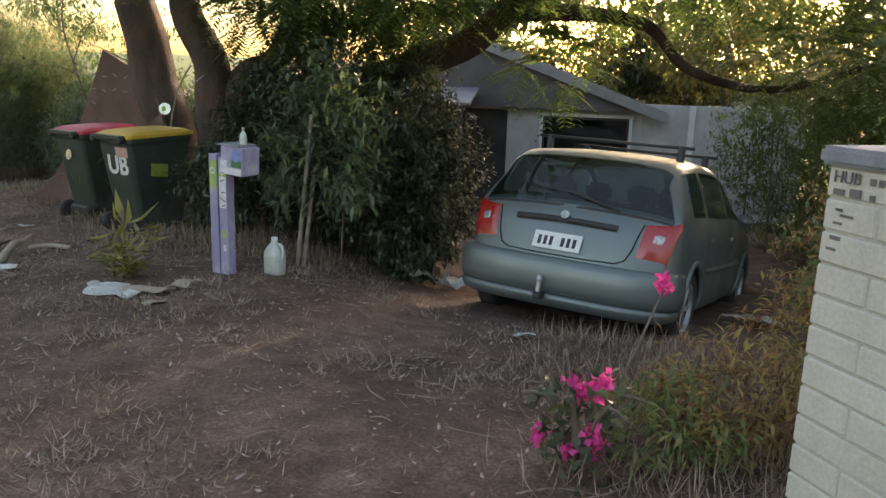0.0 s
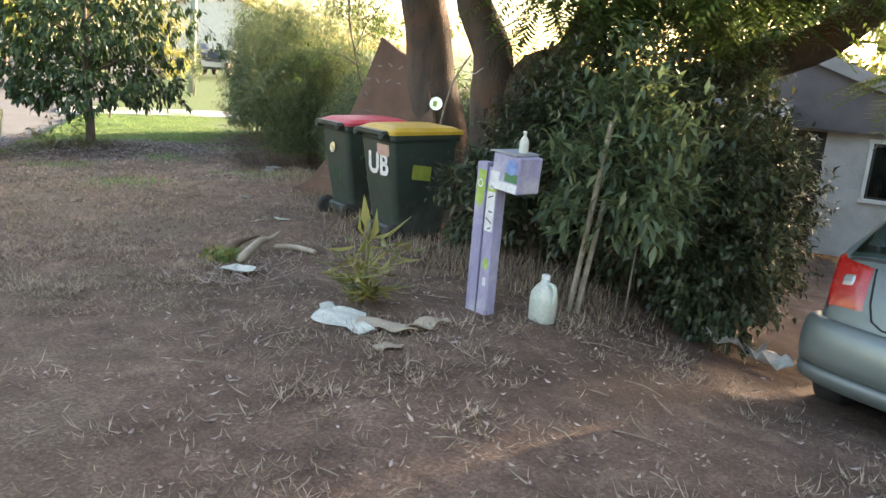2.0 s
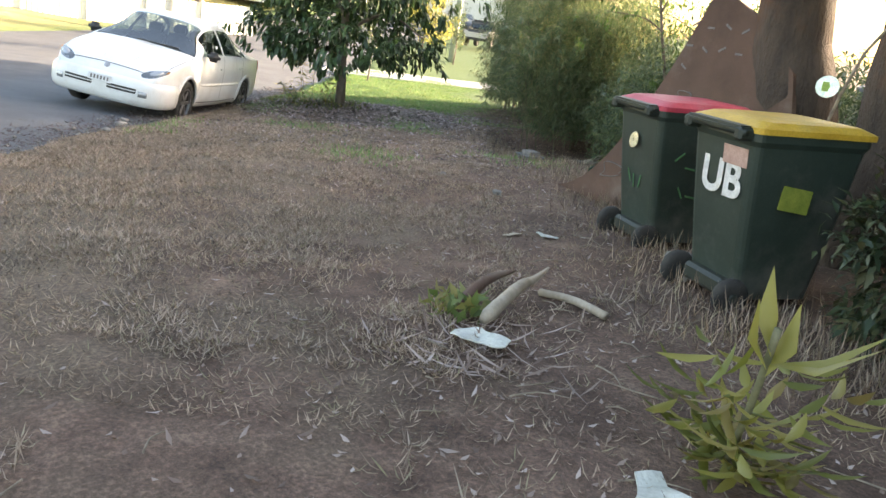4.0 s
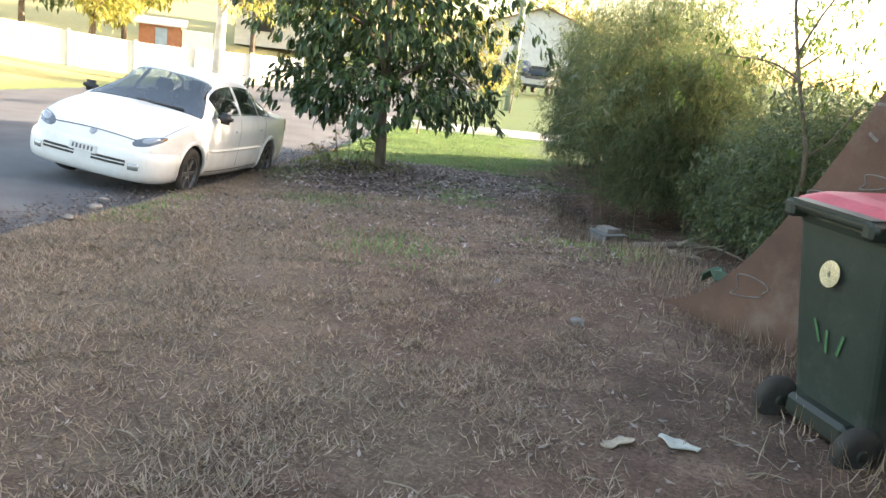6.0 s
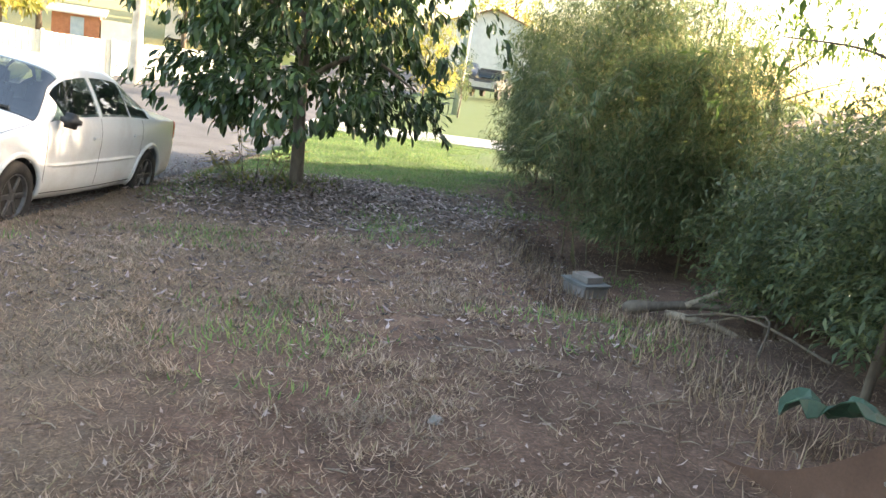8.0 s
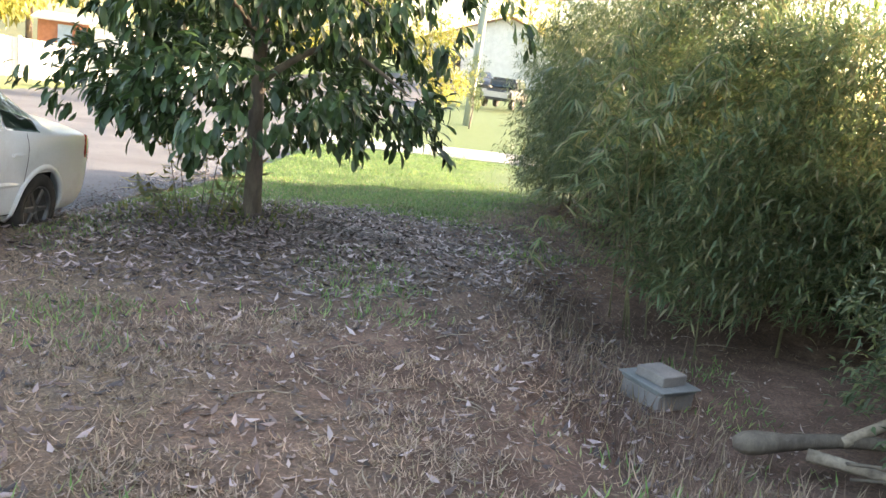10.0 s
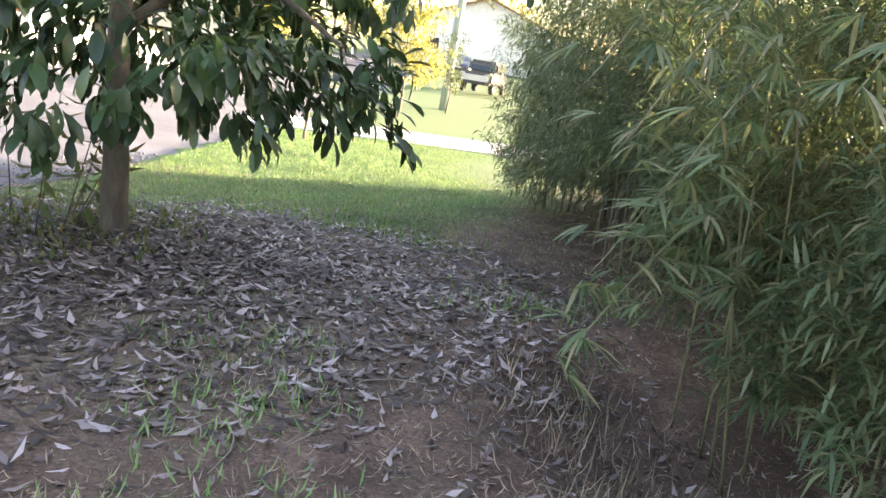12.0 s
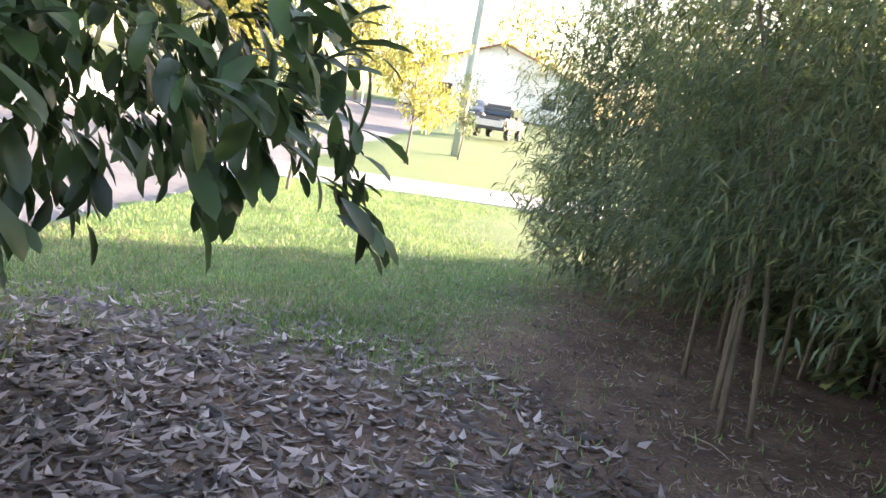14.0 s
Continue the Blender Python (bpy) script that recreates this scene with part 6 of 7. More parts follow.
scrap("torn_bark", -2.66, 7.72, 0.62, 0.24, -38, "paper", "pale torn sheet of papery bark on the soil", "litter", 0.0, 0.05, 1)
scrap("bark_piece", -2.37, 7.68, 0.36, 0.13, 15, "husk", "brown curled bark piece on the soil", "litter", 0.0, 0.06, 2)
scrap("bark_piece", -2.2, 7.86, 0.3, 0.1, 60, "husk", "brown curled bark piece on the soil", "litter", 0.0, 0.07, 3)
scrap("dry_leaf_large", -2.2, 7.42, 0.17, 0.09, 70, "husk", "large dry pale leaf on the soil", "leaf", 0.0, 0.05, 4)
scrap("paper_scrap", -3.9, 8.25, 0.24, 0.14, 20, "paper", "crumpled white paper among dry twigs", "litter", 0.02, 0.06, 5)
scrap("paper_scrap", -5.0, 10.17, 0.16, 0.09, 10, "paper", "torn white paper scrap", "litter", 0.0, 0.04, 6)
scrap("dry_leaf_large", -5.14, 9.97, 0.14, 0.07, 80, "husk", "large dry pale leaf on the soil", "leaf", 0.0, 0.04, 7)
scrap("rag", -0.72, 9.75, 0.42, 0.26, 10, "rag", "crumpled grey and white rags under the bush", "rag", 0.0, 0.26, 8)
scrap("rag", -0.5, 9.75, 0.4, 0.22, -20, "rag", "crumpled grey and white rags under the bush", "rag", 0.0, 0.2, 9)
scrap("paper_scrap", 0.22, 7.8, 0.15, 0.1, 0, "paper", "crumpled white paper beside the car", "litter", 0.0, 0.08, 10)
scrap("plastic_sheet", -6.2, 12.76, 0.42, 0.24, 30, "green_plastic", "crumpled dark green plastic sheet behind the board", "litter", 0.06, 0.22, 12)
scrap("plastic_sheet", 2.35, 9.9, 0.7, 0.35, 20, "rag", "crumpled white plastic sheet behind the car", "litter", 0.0, 0.14, 11)


def palm_sheath():
    t = thing("palm_sheath", Matrix(), "dry grey palm sheath curled on the ground", "palm frond")
    a, b = Vector(P(-4.02, 8.40, 0.06)), Vector(P(-4.28, 9.2, 0.12))
    line = spline([a, a.lerp(b, 0.4) + Vector((0.02, 0, 0.05)), a.lerp(b, 0.75), b], 14)
    tubes("sheath", [(line, [0.02, 0.035, 0.032, 0.03, 0.03, 0.028, 0.025, 0.022, 0.02, 0.018, 0.016, 0.012, 0.009, 0.005])], "husk", t, sides=10)
    c, d = Vector(P(-4.2, 8.42, 0.04)), Vector(P(-4.38, 9.05, 0.1))
    tubes("sheath", [(spline([c, c.lerp(d, 0.5) + Vector((-0.03, 0, 0.03)), d], 9), [0.02, 0.035, 0.035, 0.03, 0.026, 0.022, 0.018, 0.012, 0.006])], "board", t, sides=9)
    e, f = Vector(P(-4.2, 9.05, 0.03)), Vector(P(-3.78, 9.0, 0.04))
    tubes("rib", [(spline([e, e.lerp(f, 0.5) + Vector((0, 0, 0.02)), f], 8), [0.022] * 8)], "husk", t, sides=6)
    B = np.array([P(-4.32 + 0.26 * rng.random(), 8.3 + 0.28 * rng.random(), 0.02 + 0.08 * rng.random()) for _ in range(70)])
    mesh_obj("green_sprig", leaf_mesh("green_sprig", B, unit(70) + np.array([0, 0, 0.5]), unit(70), 0.09, 0.04), "weed_leaf", t, "fresh green leaves")


palm_sheath()


def rough_stone(name, x, y, sx, sy, sz, label, material="stone", sink=0.3):
    bm = bmesh.new()
    bmesh.ops.create_icosphere(bm, subdivisions=3, radius=1.0)
    o = Vector((x * 3.1, y * 1.7, 0))
    for v in bm.verts:
        k = 1 + 0.35 * noise.noise(v.co * 1.3 + o) + 0.12 * noise.noise(v.co * 4 + o)
        v.co = Vector((v.co.x * sx * k, v.co.y * sy * k, v.co.z * sz * k))
    ob = tagged(obj(name, bm, material, smooth=True), label, "stone")
    ob.matrix_basis = pose(x, y, ground_z(x, y) + sz * (1 - sink), 0, 0, (x * 57) % 180)
    return ob


for x, y, sx, sy, sz in ((-4.05, 10.2, 0.17, 0.1, 0.08), (-3.92, 10.36, 0.14, 0.1, 0.07), (-11.2, 9.98, 0.07, 0.05, 0.03), (-11.6, 10.2, 0.05, 0.04, 0.025), (-6.33, 11.2, 0.05, 0.035, 0.025), (-7.3, 11.5, 0.04, 0.03, 0.02), (-10.7, 9.6, 0.05, 0.04, 0.025)):
    rough_stone("stone", x, y, sx, sy, sz, "weathered grey stone lying on the ground")


def block_stack():
    x, y = -9.05, 15.18
    t = thing("block_stack", frame_of(x, y, ground_z(x, y) - 0.02, (0.96, -0.28)) @ Matrix.Scale(0.86, 4), "grey concrete block with a plastic tray and brick on top", "blocks")
    lower = bmesh.new()
    for a, b, w, d in ((0, -0.13, 0.36, 0.05), (0, 0.13, 0.36, 0.05), (-0.155, 0, 0.05, 0.21), (0.155, 0, 0.05, 0.21), (0, 0, 0.04, 0.21)):
        box_bm(lower, w, d, 0.13, pose(a, b, 0.065), 0.004)
    part("hollow_block", lower, "block_grey", t)
    part("tray", box(0.4, 0.32, 0.035, pose(0, 0, 0.15), 0.012, 2), "blue_grey", t, "blue-grey plastic tray")
    part("tray_rim", box(0.43, 0.35, 0.012, pose(0, 0, 0.168), 0.004), "blue_grey", t)
    part("brick", box(0.25, 0.22, 0.07, pose(0.01, 0, 0.21, 0, 0, 3), 0.006), "block_grey", t)


block_stack()


def dead_branch():
    t = thing("dead_branch", Matrix(), "broken dead branch with peeling grey bark", "branch")
    z = ground_z(-8.1, 15.0)
    tubes("log", [(spline([(-8.38, 14.72, z + 0.08), (-8.2, 14.85, z + 0.13), (-7.9, 15.1, z + 0.2), (-7.4, 15.4, z + 0.22)], 12), [0.03, 0.055, 0.06, 0.05, 0.04, 0.038, 0.035, 0.035, 0.03, 0.03, 0.03, 0.025])], "bark_thin", t, sides=9)
    tubes("limb", [(spline([(-8.1, 14.9, z + 0.1), (-7.7, 14.95, z + 0.12), (-7.2, 14.9, z + 0.05)], 8), [0.035, 0.033, 0.03, 0.028, 0.025, 0.02, 0.018, 0.012])], "twig", t, sides=7)
    tubes("limb", [(spline([(-8.0, 15.0, z + 0.18), (-7.8, 15.3, z + 0.35), (-7.75, 15.4, z + 0.4)], 6), [0.03, 0.028, 0.026, 0.022, 0.02, 0.018])], "twig", t, sides=7)


dead_branch()
for pts, r in (([(-8.1, 15.0), (-7.4, 14.6), (-6.6, 14.0)], 0.014), ([(-7.9, 14.9), (-7.2, 14.5), (-6.9, 13.7)], 0.012)):
    line = [P(x, y, h) for (x, y), h in zip(pts, (0.05, 0.17, 0.03))]
    tagged(tubes("fallen_branch", [(spline(line, 9), [r * 0.7] * 9)], "bark_thin", sides=6), "thin bare fallen branch arching over the grass", "branch")


def flower_bush(x, y):
    t = thing("flowering_bush", Matrix(), "small bush with bright pink papery flowers", "flower bush")
    z = ground_z(x, y)
    for k in range(7):
        a = k * 0.9
        tubes("stem", [(spline([(x, y, z), (x + 0.12 * math.cos(a), y + 0.12 * math.sin(a), z + 0.3), (x + 0.24 * math.cos(a), y + 0.24 * math.sin(a), z + 0.3 + 0.05 * (k % 3))], 6), [0.007] * 6)], "bark_thin", t, sides=5)
    n = 120
    a, r, h = rng.random(n) * 6.28, 0.16 * rng.random(n) ** 0.5, 0.02 + 0.36 * rng.random(n)
    B = np.stack([x + r * np.cos(a), y + r * np.sin(a), z + h], -1)
    mesh_obj("foliage", leaf_mesh("foliage", B, unit(n) + np.array([0, 0, -0.1]), unit(n), 0.06, 0.038), "bush_leaf", t)
    for k, (dx, dy, hh) in enumerate(((-0.03, 0, 0.36), (0.05, -0.02, 0.33), (0.01, 0.03, 0.3), (0.09, 0.03, 0.36), (-0.14, -0.02, 0.15), (0.05, -0.06, 0.18), (0.09, 0, 0.1), (-0.02, -0.05, 0.12), (0.44, 1.05, 0.5), (0.46, 1.07, 0.45))):
        m = 26
        c = np.array([x + dx, y + dy, z + hh])
        mesh_obj("flower", leaf_mesh("flower", c + unit(m) * 0.028, unit(m), unit(m), 0.034, 0.03), "petal", t, "pink papery flower cluster")
    tubes("stem", [(spline([(x + 0.05, y + 0.1, z), (x + 0.3, y + 0.7, z + 0.3), (x + 0.45, y + 1.06, z + 0.46)], 7), [0.006] * 7)], "bark_thin", t, sides=5)


flower_bush(0.44, 5.5)
for x, y, rx, ry, h, n, m, lab in ((1.15, 5.95, 0.4, 0.36, 0.42, 300, "brown_weed", "dry golden weeds along the driveway edge"), (1.75, 6.6, 0.42, 0.45, 0.75, 300, "brown_weed", "dry reddish weeds behind the gate pier"), (0.85, 5.75, 0.28, 0.3, 0.3, 160, "weed_leaf", "low green weeds at the driveway edge"),
                                   (2.3, 7.6, 0.5, 0.6, 1.3, 380, "brown_weed", "tall reddish dry fern-like weeds"), (2.0, 6.7, 0.5, 0.5, 1.5, 340, "weed_leaf", "sunlit yellow-green weeds behind the pier")):
    bush("weed_clump", x, y, rx, ry, h, n, 6, 0.07, 0.016, m, lab, 0.02, 0.08, 0.1)

# ---------- the house behind the tree ----------


def house():
    t = thing("house", Matrix(), "low weatherboard house with grey gable behind the tree", "house")
    y0, zb = 19.2, -1.35
    part("wall", box(8.2, 0.15, 2.3, pose(1.4, y0, zb + 1.15)), "weatherboard", t)
    part("wall", box(0.15, 8.0, 2.3, pose(-2.6, y0 + 4.0, zb + 1.15)), "weatherboard", t)
    part("wall", box(0.15, 8.0, 2.3, pose(5.4, y0 + 4.0, zb + 1.15)), "weatherboard", t)
    for k in range(24):
        part("board_strip", box(0.035, 0.03, 2.2, pose(2.35 + 0.13 * k, y0 - 0.085, zb + 1.15)), "weatherboard", t)
    g = bmesh.new()
    tri = [(-4.0, 0.83), (2.4, 0.78), (-1.2, 2.08)]
    A = [g.verts.new((x, y0 - 0.3, z)) for x, z in tri]
    B = [g.verts.new((x, y0 - 0.2, z)) for x, z in tri]
    g.faces.new(A)
    g.faces.new(B[::-1])
    for i in range(3):
        g.faces.new((A[i], B[i], B[(i + 1) % 3], A[(i + 1) % 3]))
    part("gable", g, "gable_paint", t, "dark grey gable face")
    for (xa, za), (xb, zb2) in (((-1.25, 2.13), (2.75, 0.68)), ((-1.15, 2.13), (-4.3, 0.75))):
        l = math.hypot(xb - xa, zb2 - za)
        ang = math.degrees(math.atan2(-(zb2 - za), xb - xa))
        m = pose((xa + xb) / 2, y0 - 0.4, (za + zb2) / 2, 0, ang, 0)
        part("bargeboard", box(l, 0.05, 0.17, m, 0.005), "roof_sheet", t, "pale bargeboard")
        r = part("roof", box(l, 8.6, 0.06, pose((xa + xb) / 2, y0 + 3.9, (za + zb2) / 2 + 0.1, 0, ang, 0)), "roof_sheet", t, "grey sheet roof")
    part("fascia", box(4.2, 0.06, 0.16, pose(-3.2, y0 - 2.2, 0.86)), "gable_paint", t, "dark verandah fascia")
    part("verandah_roof", box(4.4, 2.4, 0.05, pose(-3.2, y0 - 1.1, 1.05, 7, 0, 0)), "roof_sheet", t)
    for x in (-1.2, -2.7):
        part("verandah_post", box(0.1, 0.1, 2.2, pose(x, y0 - 2.1, -0.3)), "gable_paint", t)
    w = part("window", box(1.75, 0.04, 0.95, pose(1.2, y0 - 0.09, 0.18)), "trim_black", t, "dark window with pale frame")
    part("window_pane", box(1.65, 0.01, 0.85, pose(1.2, y0 - 0.118, 0.18)), "car_glass", w)
    for x, z, sx, sz in ((1.2, 0.68, 1.9, 0.06), (1.2, -0.32, 1.9, 0.07), (0.3, 0.18, 0.06, 1.0), (2.1, 0.18, 0.06, 1.0)):
        part("window_frame", box(sx, 0.06, sz, pose(x, y0 - 0.12, z), 0.004), "white_paint", w)
    # flat near-black panel on the wall; its colour is the unlit room's shade
    d = part("doorway", box(1.0, 0.03, 2.0, pose(-0.9, y0 - 0.085, -0.25)), "doorway_shade", t, "doorway drawn as a flat panel in shade colour")
    part("door_panel", box(0.5, 0.04, 1.4, pose(-1.75, y0 - 0.1, -0.2), 0.006), "white_paint", t)
    part("corner_board", box(0.12, 0.05, 2.2, pose(3.3, y0 - 0.1, zb + 1.2)), "white_paint", t)


house()

# ---------- across the street and beyond ----------


def paling_fence():
    t = thing("paling_fence", Matrix(), "long white paling fence across the street in sun", "fence")
    a, b = Vector((-38.2, 2.0, 0)), Vector((-36.6, 27.5, 0))
    n = 120
    for i in range(n):
        p = a.lerp(b, (i + 0.5) / n)
        z = ground_z(p.x, p.y)
        part("paling", box(0.03, 0.205, 1.35, pose(p.x, p.y, z + 0.68 + 0.004 * math.sin(i * 2.1), 0, 0, 3.6)), "fence_white", t)
    for i in range(11):
        p = a.lerp(b, i / 10)
        part("post", box(0.1, 0.1, 1.45, pose(p.x + 0.08, p.y, ground_z(p.x, p.y) + 0.7)), "fence_white", t)


paling_fence()


def cottage(x, y, w, d, h, pitch, wall, roof, label, rot=0, z=None):
    t = thing("cottage", pose(x, y, ground_z(x, y) if z is None else z, 0, 0, rot), label, "house")
    part("wall", box(d, w, h, pose(0, 0, h / 2)), wall, t)
    l = (w / 2 + 0.5) / math.cos(radians(pitch))
    for s in (1, -1):
        part("roof", box(d + 0.9, l, 0.12, pose(0, s * (w / 4 + 0.2), h + 0.5 * l * math.sin(radians(pitch)) - 0.12, -s * pitch, 0, 0)), roof, t)
    g = bmesh.new()
    top = h + w / 2 * math.tan(radians(pitch)) - 0.05
    for xx in (d / 2 - 0.02,):
        vs = [g.verts.new((xx, -w / 2, h)), g.verts.new((xx, w / 2, h)), g.verts.new((xx, 0, top))]
        g.faces.new(vs)
        vs2 = [g.verts.new((xx - 0.1, -w / 2, h)), g.verts.new((xx - 0.1, w / 2, h)), g.verts.new((xx - 0.1, 0, top))]
        g.faces.new(vs2[::-1])
    part("gable", g, wall, t)
    for k in (-1, 1):
        f = part("window", box(0.06, 1.3, 1.1, pose(d / 2 + 0.02, k * w * 0.27, h * 0.55)), "white_paint", t)
        part("pane", box(0.02, 1.15, 0.95, pose(d / 2 + 0.055, k * w * 0.27, h * 0.55)), "trim_black", f)
    return t


cottage(-45.5, 11.0, 8.0, 8.0, 2.6, 22, "white_paint", "fence_white", "white cottage with pale roof behind the fence", -8)
br = thing("brick_shed", pose(-44.0, 23.7, ground_z(-44, 23.7) + 0.3, 0, 0, -25) @ Matrix.Scale(0.62, 4), "small brick outbuilding with blue door and pale roof", "shed")
part("wall", box(3.0, 3.2, 2.4, pose(0, 0, 1.2)), "brick_red", br)
part("door", box(0.06, 0.9, 1.9, pose(1.52, 0.1, 1.1)), "door_blue", br, "pale blue door")
part("roof", box(3.8, 4.0, 0.12, pose(0, 0, 2.55, 0, 8, 0)), "roof_blue", br)
part("side_wall", box(2.6, 2.4, 2.1, pose(0.2, 2.9, 1.05)), "fence_white", br)
cottage(-57.0, 67.0, 16.0, 9.0, 3.0, 20, "fence_white", "roof_tile", "long white house with tiled roof beyond the cars", -50)
cottage(-74.0, 52.0, 12.0, 9.0, 3.0, 22, "white_paint", "roof_blue", "pale house at the end of the street", -35)
cottage(-58.0, 40.0, 9.0, 8.0, 2.8, 20, "white_paint", "roof_tile", "white house with tiled roof along the far street", -30)


def power_pole():
    x, y = -30.0, 35.0
    t = thing("power_pole", pose(x, y, ground_z(x, y) - 0.2, 0, 1.5, 0), "tall weathered grey-green timber power pole", "pole")
    part("pole", lathe([(0.17, 0), (0.165, 2.0), (0.13, 9.5), (0.001, 9.55)], 16), "pole_wood", t, smooth=True)
    part("crossarm", box(2.2, 0.1, 0.12, pose(0, 0.12, 9.0, 0, 0, 35)), "pole_wood", t)


power_pole()
sg = thing("street_sign", pose(-53.5, 49.2, ground_z(-53.5, 49.2), 0, 0, 45), "white street sign on a steel post", "sign")
part("post", lathe([(0.04, 0), (0.04, 2.4), (0.001, 2.4)], 10), "sign_metal", sg)
part("panel", box(0.04, 1.0, 0.5, pose(0, 0, 2.35), 0.01), "sign_metal", sg)


def offroader(m, label):
    c = thing("offroader", m, label, "car")
    part("body", box(4.4, 1.8, 0.62, pose(2.2, 0, 0.78), 0.12, 3), "car_dark", c)
    part("cabin", box(2.6, 1.62, 0.66, pose(1.6, 0, 1.38), 0.16, 3), "car_dark", c)
    part("windscreen", box(0.06, 1.4, 0.5, pose(2.9, 0, 1.38, 0, -22, 0), 0.02), "car_glass", c)
    part("bull_bar", box(0.1, 1.5, 0.4, pose(4.46, 0, 0.72), 0.04, 2), "rim", c)
    part("front_bumper", box(0.2, 1.75, 0.22, pose(4.42, 0, 0.55), 0.05, 2), "trim_black", c)
    for s in (1, -1):
        part("headlamp", box(0.05, 0.3, 0.16, pose(4.41, s * 0.68, 0.92), 0.02), "lamp_clear", c)
        part("window", box(2.1, 0.03, 0.42, pose(1.6, s * 0.815, 1.42), 0.01), "car_glass", c)
        part("side_mirror", box(0.1, 0.16, 0.16, pose(2.75, s * 0.98, 1.15), 0.03), "car_dark", c)
        for x in (0.85, 3.5):
            wheel(c, x, s * 0.8, 0.38, "rim_dark", 0.24, 6, s)
    return c


def on_land(x, y, a):
    return pose(x, y, ground_z(x, y) + 0.04, 0, 0, a)


offroader(on_land(-38.6, 47.6, -62), "dark blue off-road wagon parked facing down the street")
sedan("dark_sedan", on_land(-49.5, 56.5, -50), "car_dark", "rim", "dark sedan parked along the far street", False)

# ---------- ground cover ----------


def top_z(X, Y):
    return ground_height(np.asarray(X), np.asarray(Y))


def from_street(s, w):
    p = KERB[None] + ALONG[None] * s[:, None] + ACROSS[None] * (w + bend(s))[:, None]
    return p[:, 0], p[:, 1]


def patchy(X, Y, k=0.9, o=0.0):
    return 0.5 + 0.28 * np.sin(X * k * 1.9 + 1.1 * np.sin(Y * k * 1.3 + o)) + 0.22 * np.sin(Y * k * 2.7 + X * k + o * 2) + 0.15 * np.sin(X * k * 6.1 - Y * k * 4.3)


def blades(name, X, Y, length, width, upright, material, label, droop=0.3):
    n = len(X)
    a = rng.random(n) * 6.283
    D = np.stack([np.cos(a), np.sin(a), upright * (0.4 + 1.2 * rng.random(n))], -1)
    S = np.stack([-np.sin(a), np.cos(a), 0.3 * rng.normal(size=n)], -1)
    B = np.stack([X, Y, top_z(X, Y) + 0.004], -1)
    me = leaf_mesh(name, B, D, S, length * (0.5 + rng.random(n)), width, droop, 0.0, flat=True)
    return tagged(mesh_obj(name, me, material), label, "grass" if "grass" in name else "litter", kind="stuff")


# dry straw over the verge, thicker beside the road
n = 330000
s, w = -3.5 + 17.5 * rng.random(n), -7.2 + 7.3 * rng.random(n)
X, Y = from_street(s, w)
keep = rng.random(n) < np.clip(0.06 + 0.14 * (w + 6.0) + 0.6 * (patchy(X, Y) - 0.5) + 0.55 * (patchy(X, Y, 4.3, 3) - 0.5), 0.04, 1) * (1 - 0.35 * smooth(4.5, 7.5, s + 0.8 * w + 3.0))
keep &= (np.hypot(X + 13.4, Y - 16.1) > 1.7) | (rng.random(n) < 0.15)
X, Y = X[keep], Y[keep]
blades("dry_grass", X, Y, 0.048, 0.0048, 0.2, "straw", "dry straw-coloured grass matted over the verge")


def tufts(name, X, Y, per, length, width, spread, upright, material, label):
    """Small clumps of grass, the blades of each fanning out from one root."""
    n = len(X)
    size = np.repeat(0.5 + rng.random(n), per)
    X, Y = np.repeat(X, per) + spread * rng.normal(size=n * per) * size, np.repeat(Y, per) + spread * rng.normal(size=n * per) * size
    return blades(name, X, Y, length * size, width, upright, material, label, 0.35)


# bleached clumps: many beside the road, single ones on the bare soil
n = 10000
s, w = -3.0 + 9.0 * rng.random(n) ** 1.1, -0.1 - 4.1 * rng.random(n) ** 1.4
X, Y = from_street(s, w)
keep = rng.random(n) < np.clip(0.15 + 1.5 * (patchy(X, Y, 2.1, 1) - 0.4), 0, 1)
tufts("dry_grass", X[keep], Y[keep], 16, 0.046, 0.0052, 0.04, 0.24, "straw_pale", "bleached clumps of dry grass on the verge")
n = 420
X, Y = -4.2 + 4.6 * rng.random(n), 4.6 + 5.0 * rng.random(n)
keep = rng.random(n) < np.clip(0.2 + 1.2 * (patchy(X, Y, 1.3, 2) - 0.4), 0, 1)
tufts("dry_grass", X[keep], Y[keep], 22, 0.07, 0.006, 0.04, 0.3, "straw_pale", "pale dead grass clumps on bare soil")
# thin dead grass on the driveway soil
n = 60000
X, Y = -3.5 + 5.3 * rng.random(n), 3.2 + 7.0 * rng.random(n)
keep = rng.random(n) < np.clip(0.2 + 1.0 * (patchy(X, Y, 1.3, 2) - 0.5) + 0.5 * smooth(-0.3, 1.0, X) * smooth(8.5, 5.5, Y), 0.04, 1)
blades("dry_grass", X[keep], Y[keep], 0.055, 0.005, 0.2, "straw", "thin dead grass scattered over bare soil")
n = 3800
X, Y = 0.1 + 1.5 * rng.random(n), 5.2 + 2.9 * rng.random(n)
keep = rng.random(n) < smooth(0.0, 1.0, X + 0.25 * np.sin(Y * 4))
blades("dry_grass", X[keep], Y[keep], 0.15, 0.006, 0.6, "straw", "taller dry grass at the driveway edge", 0.35)
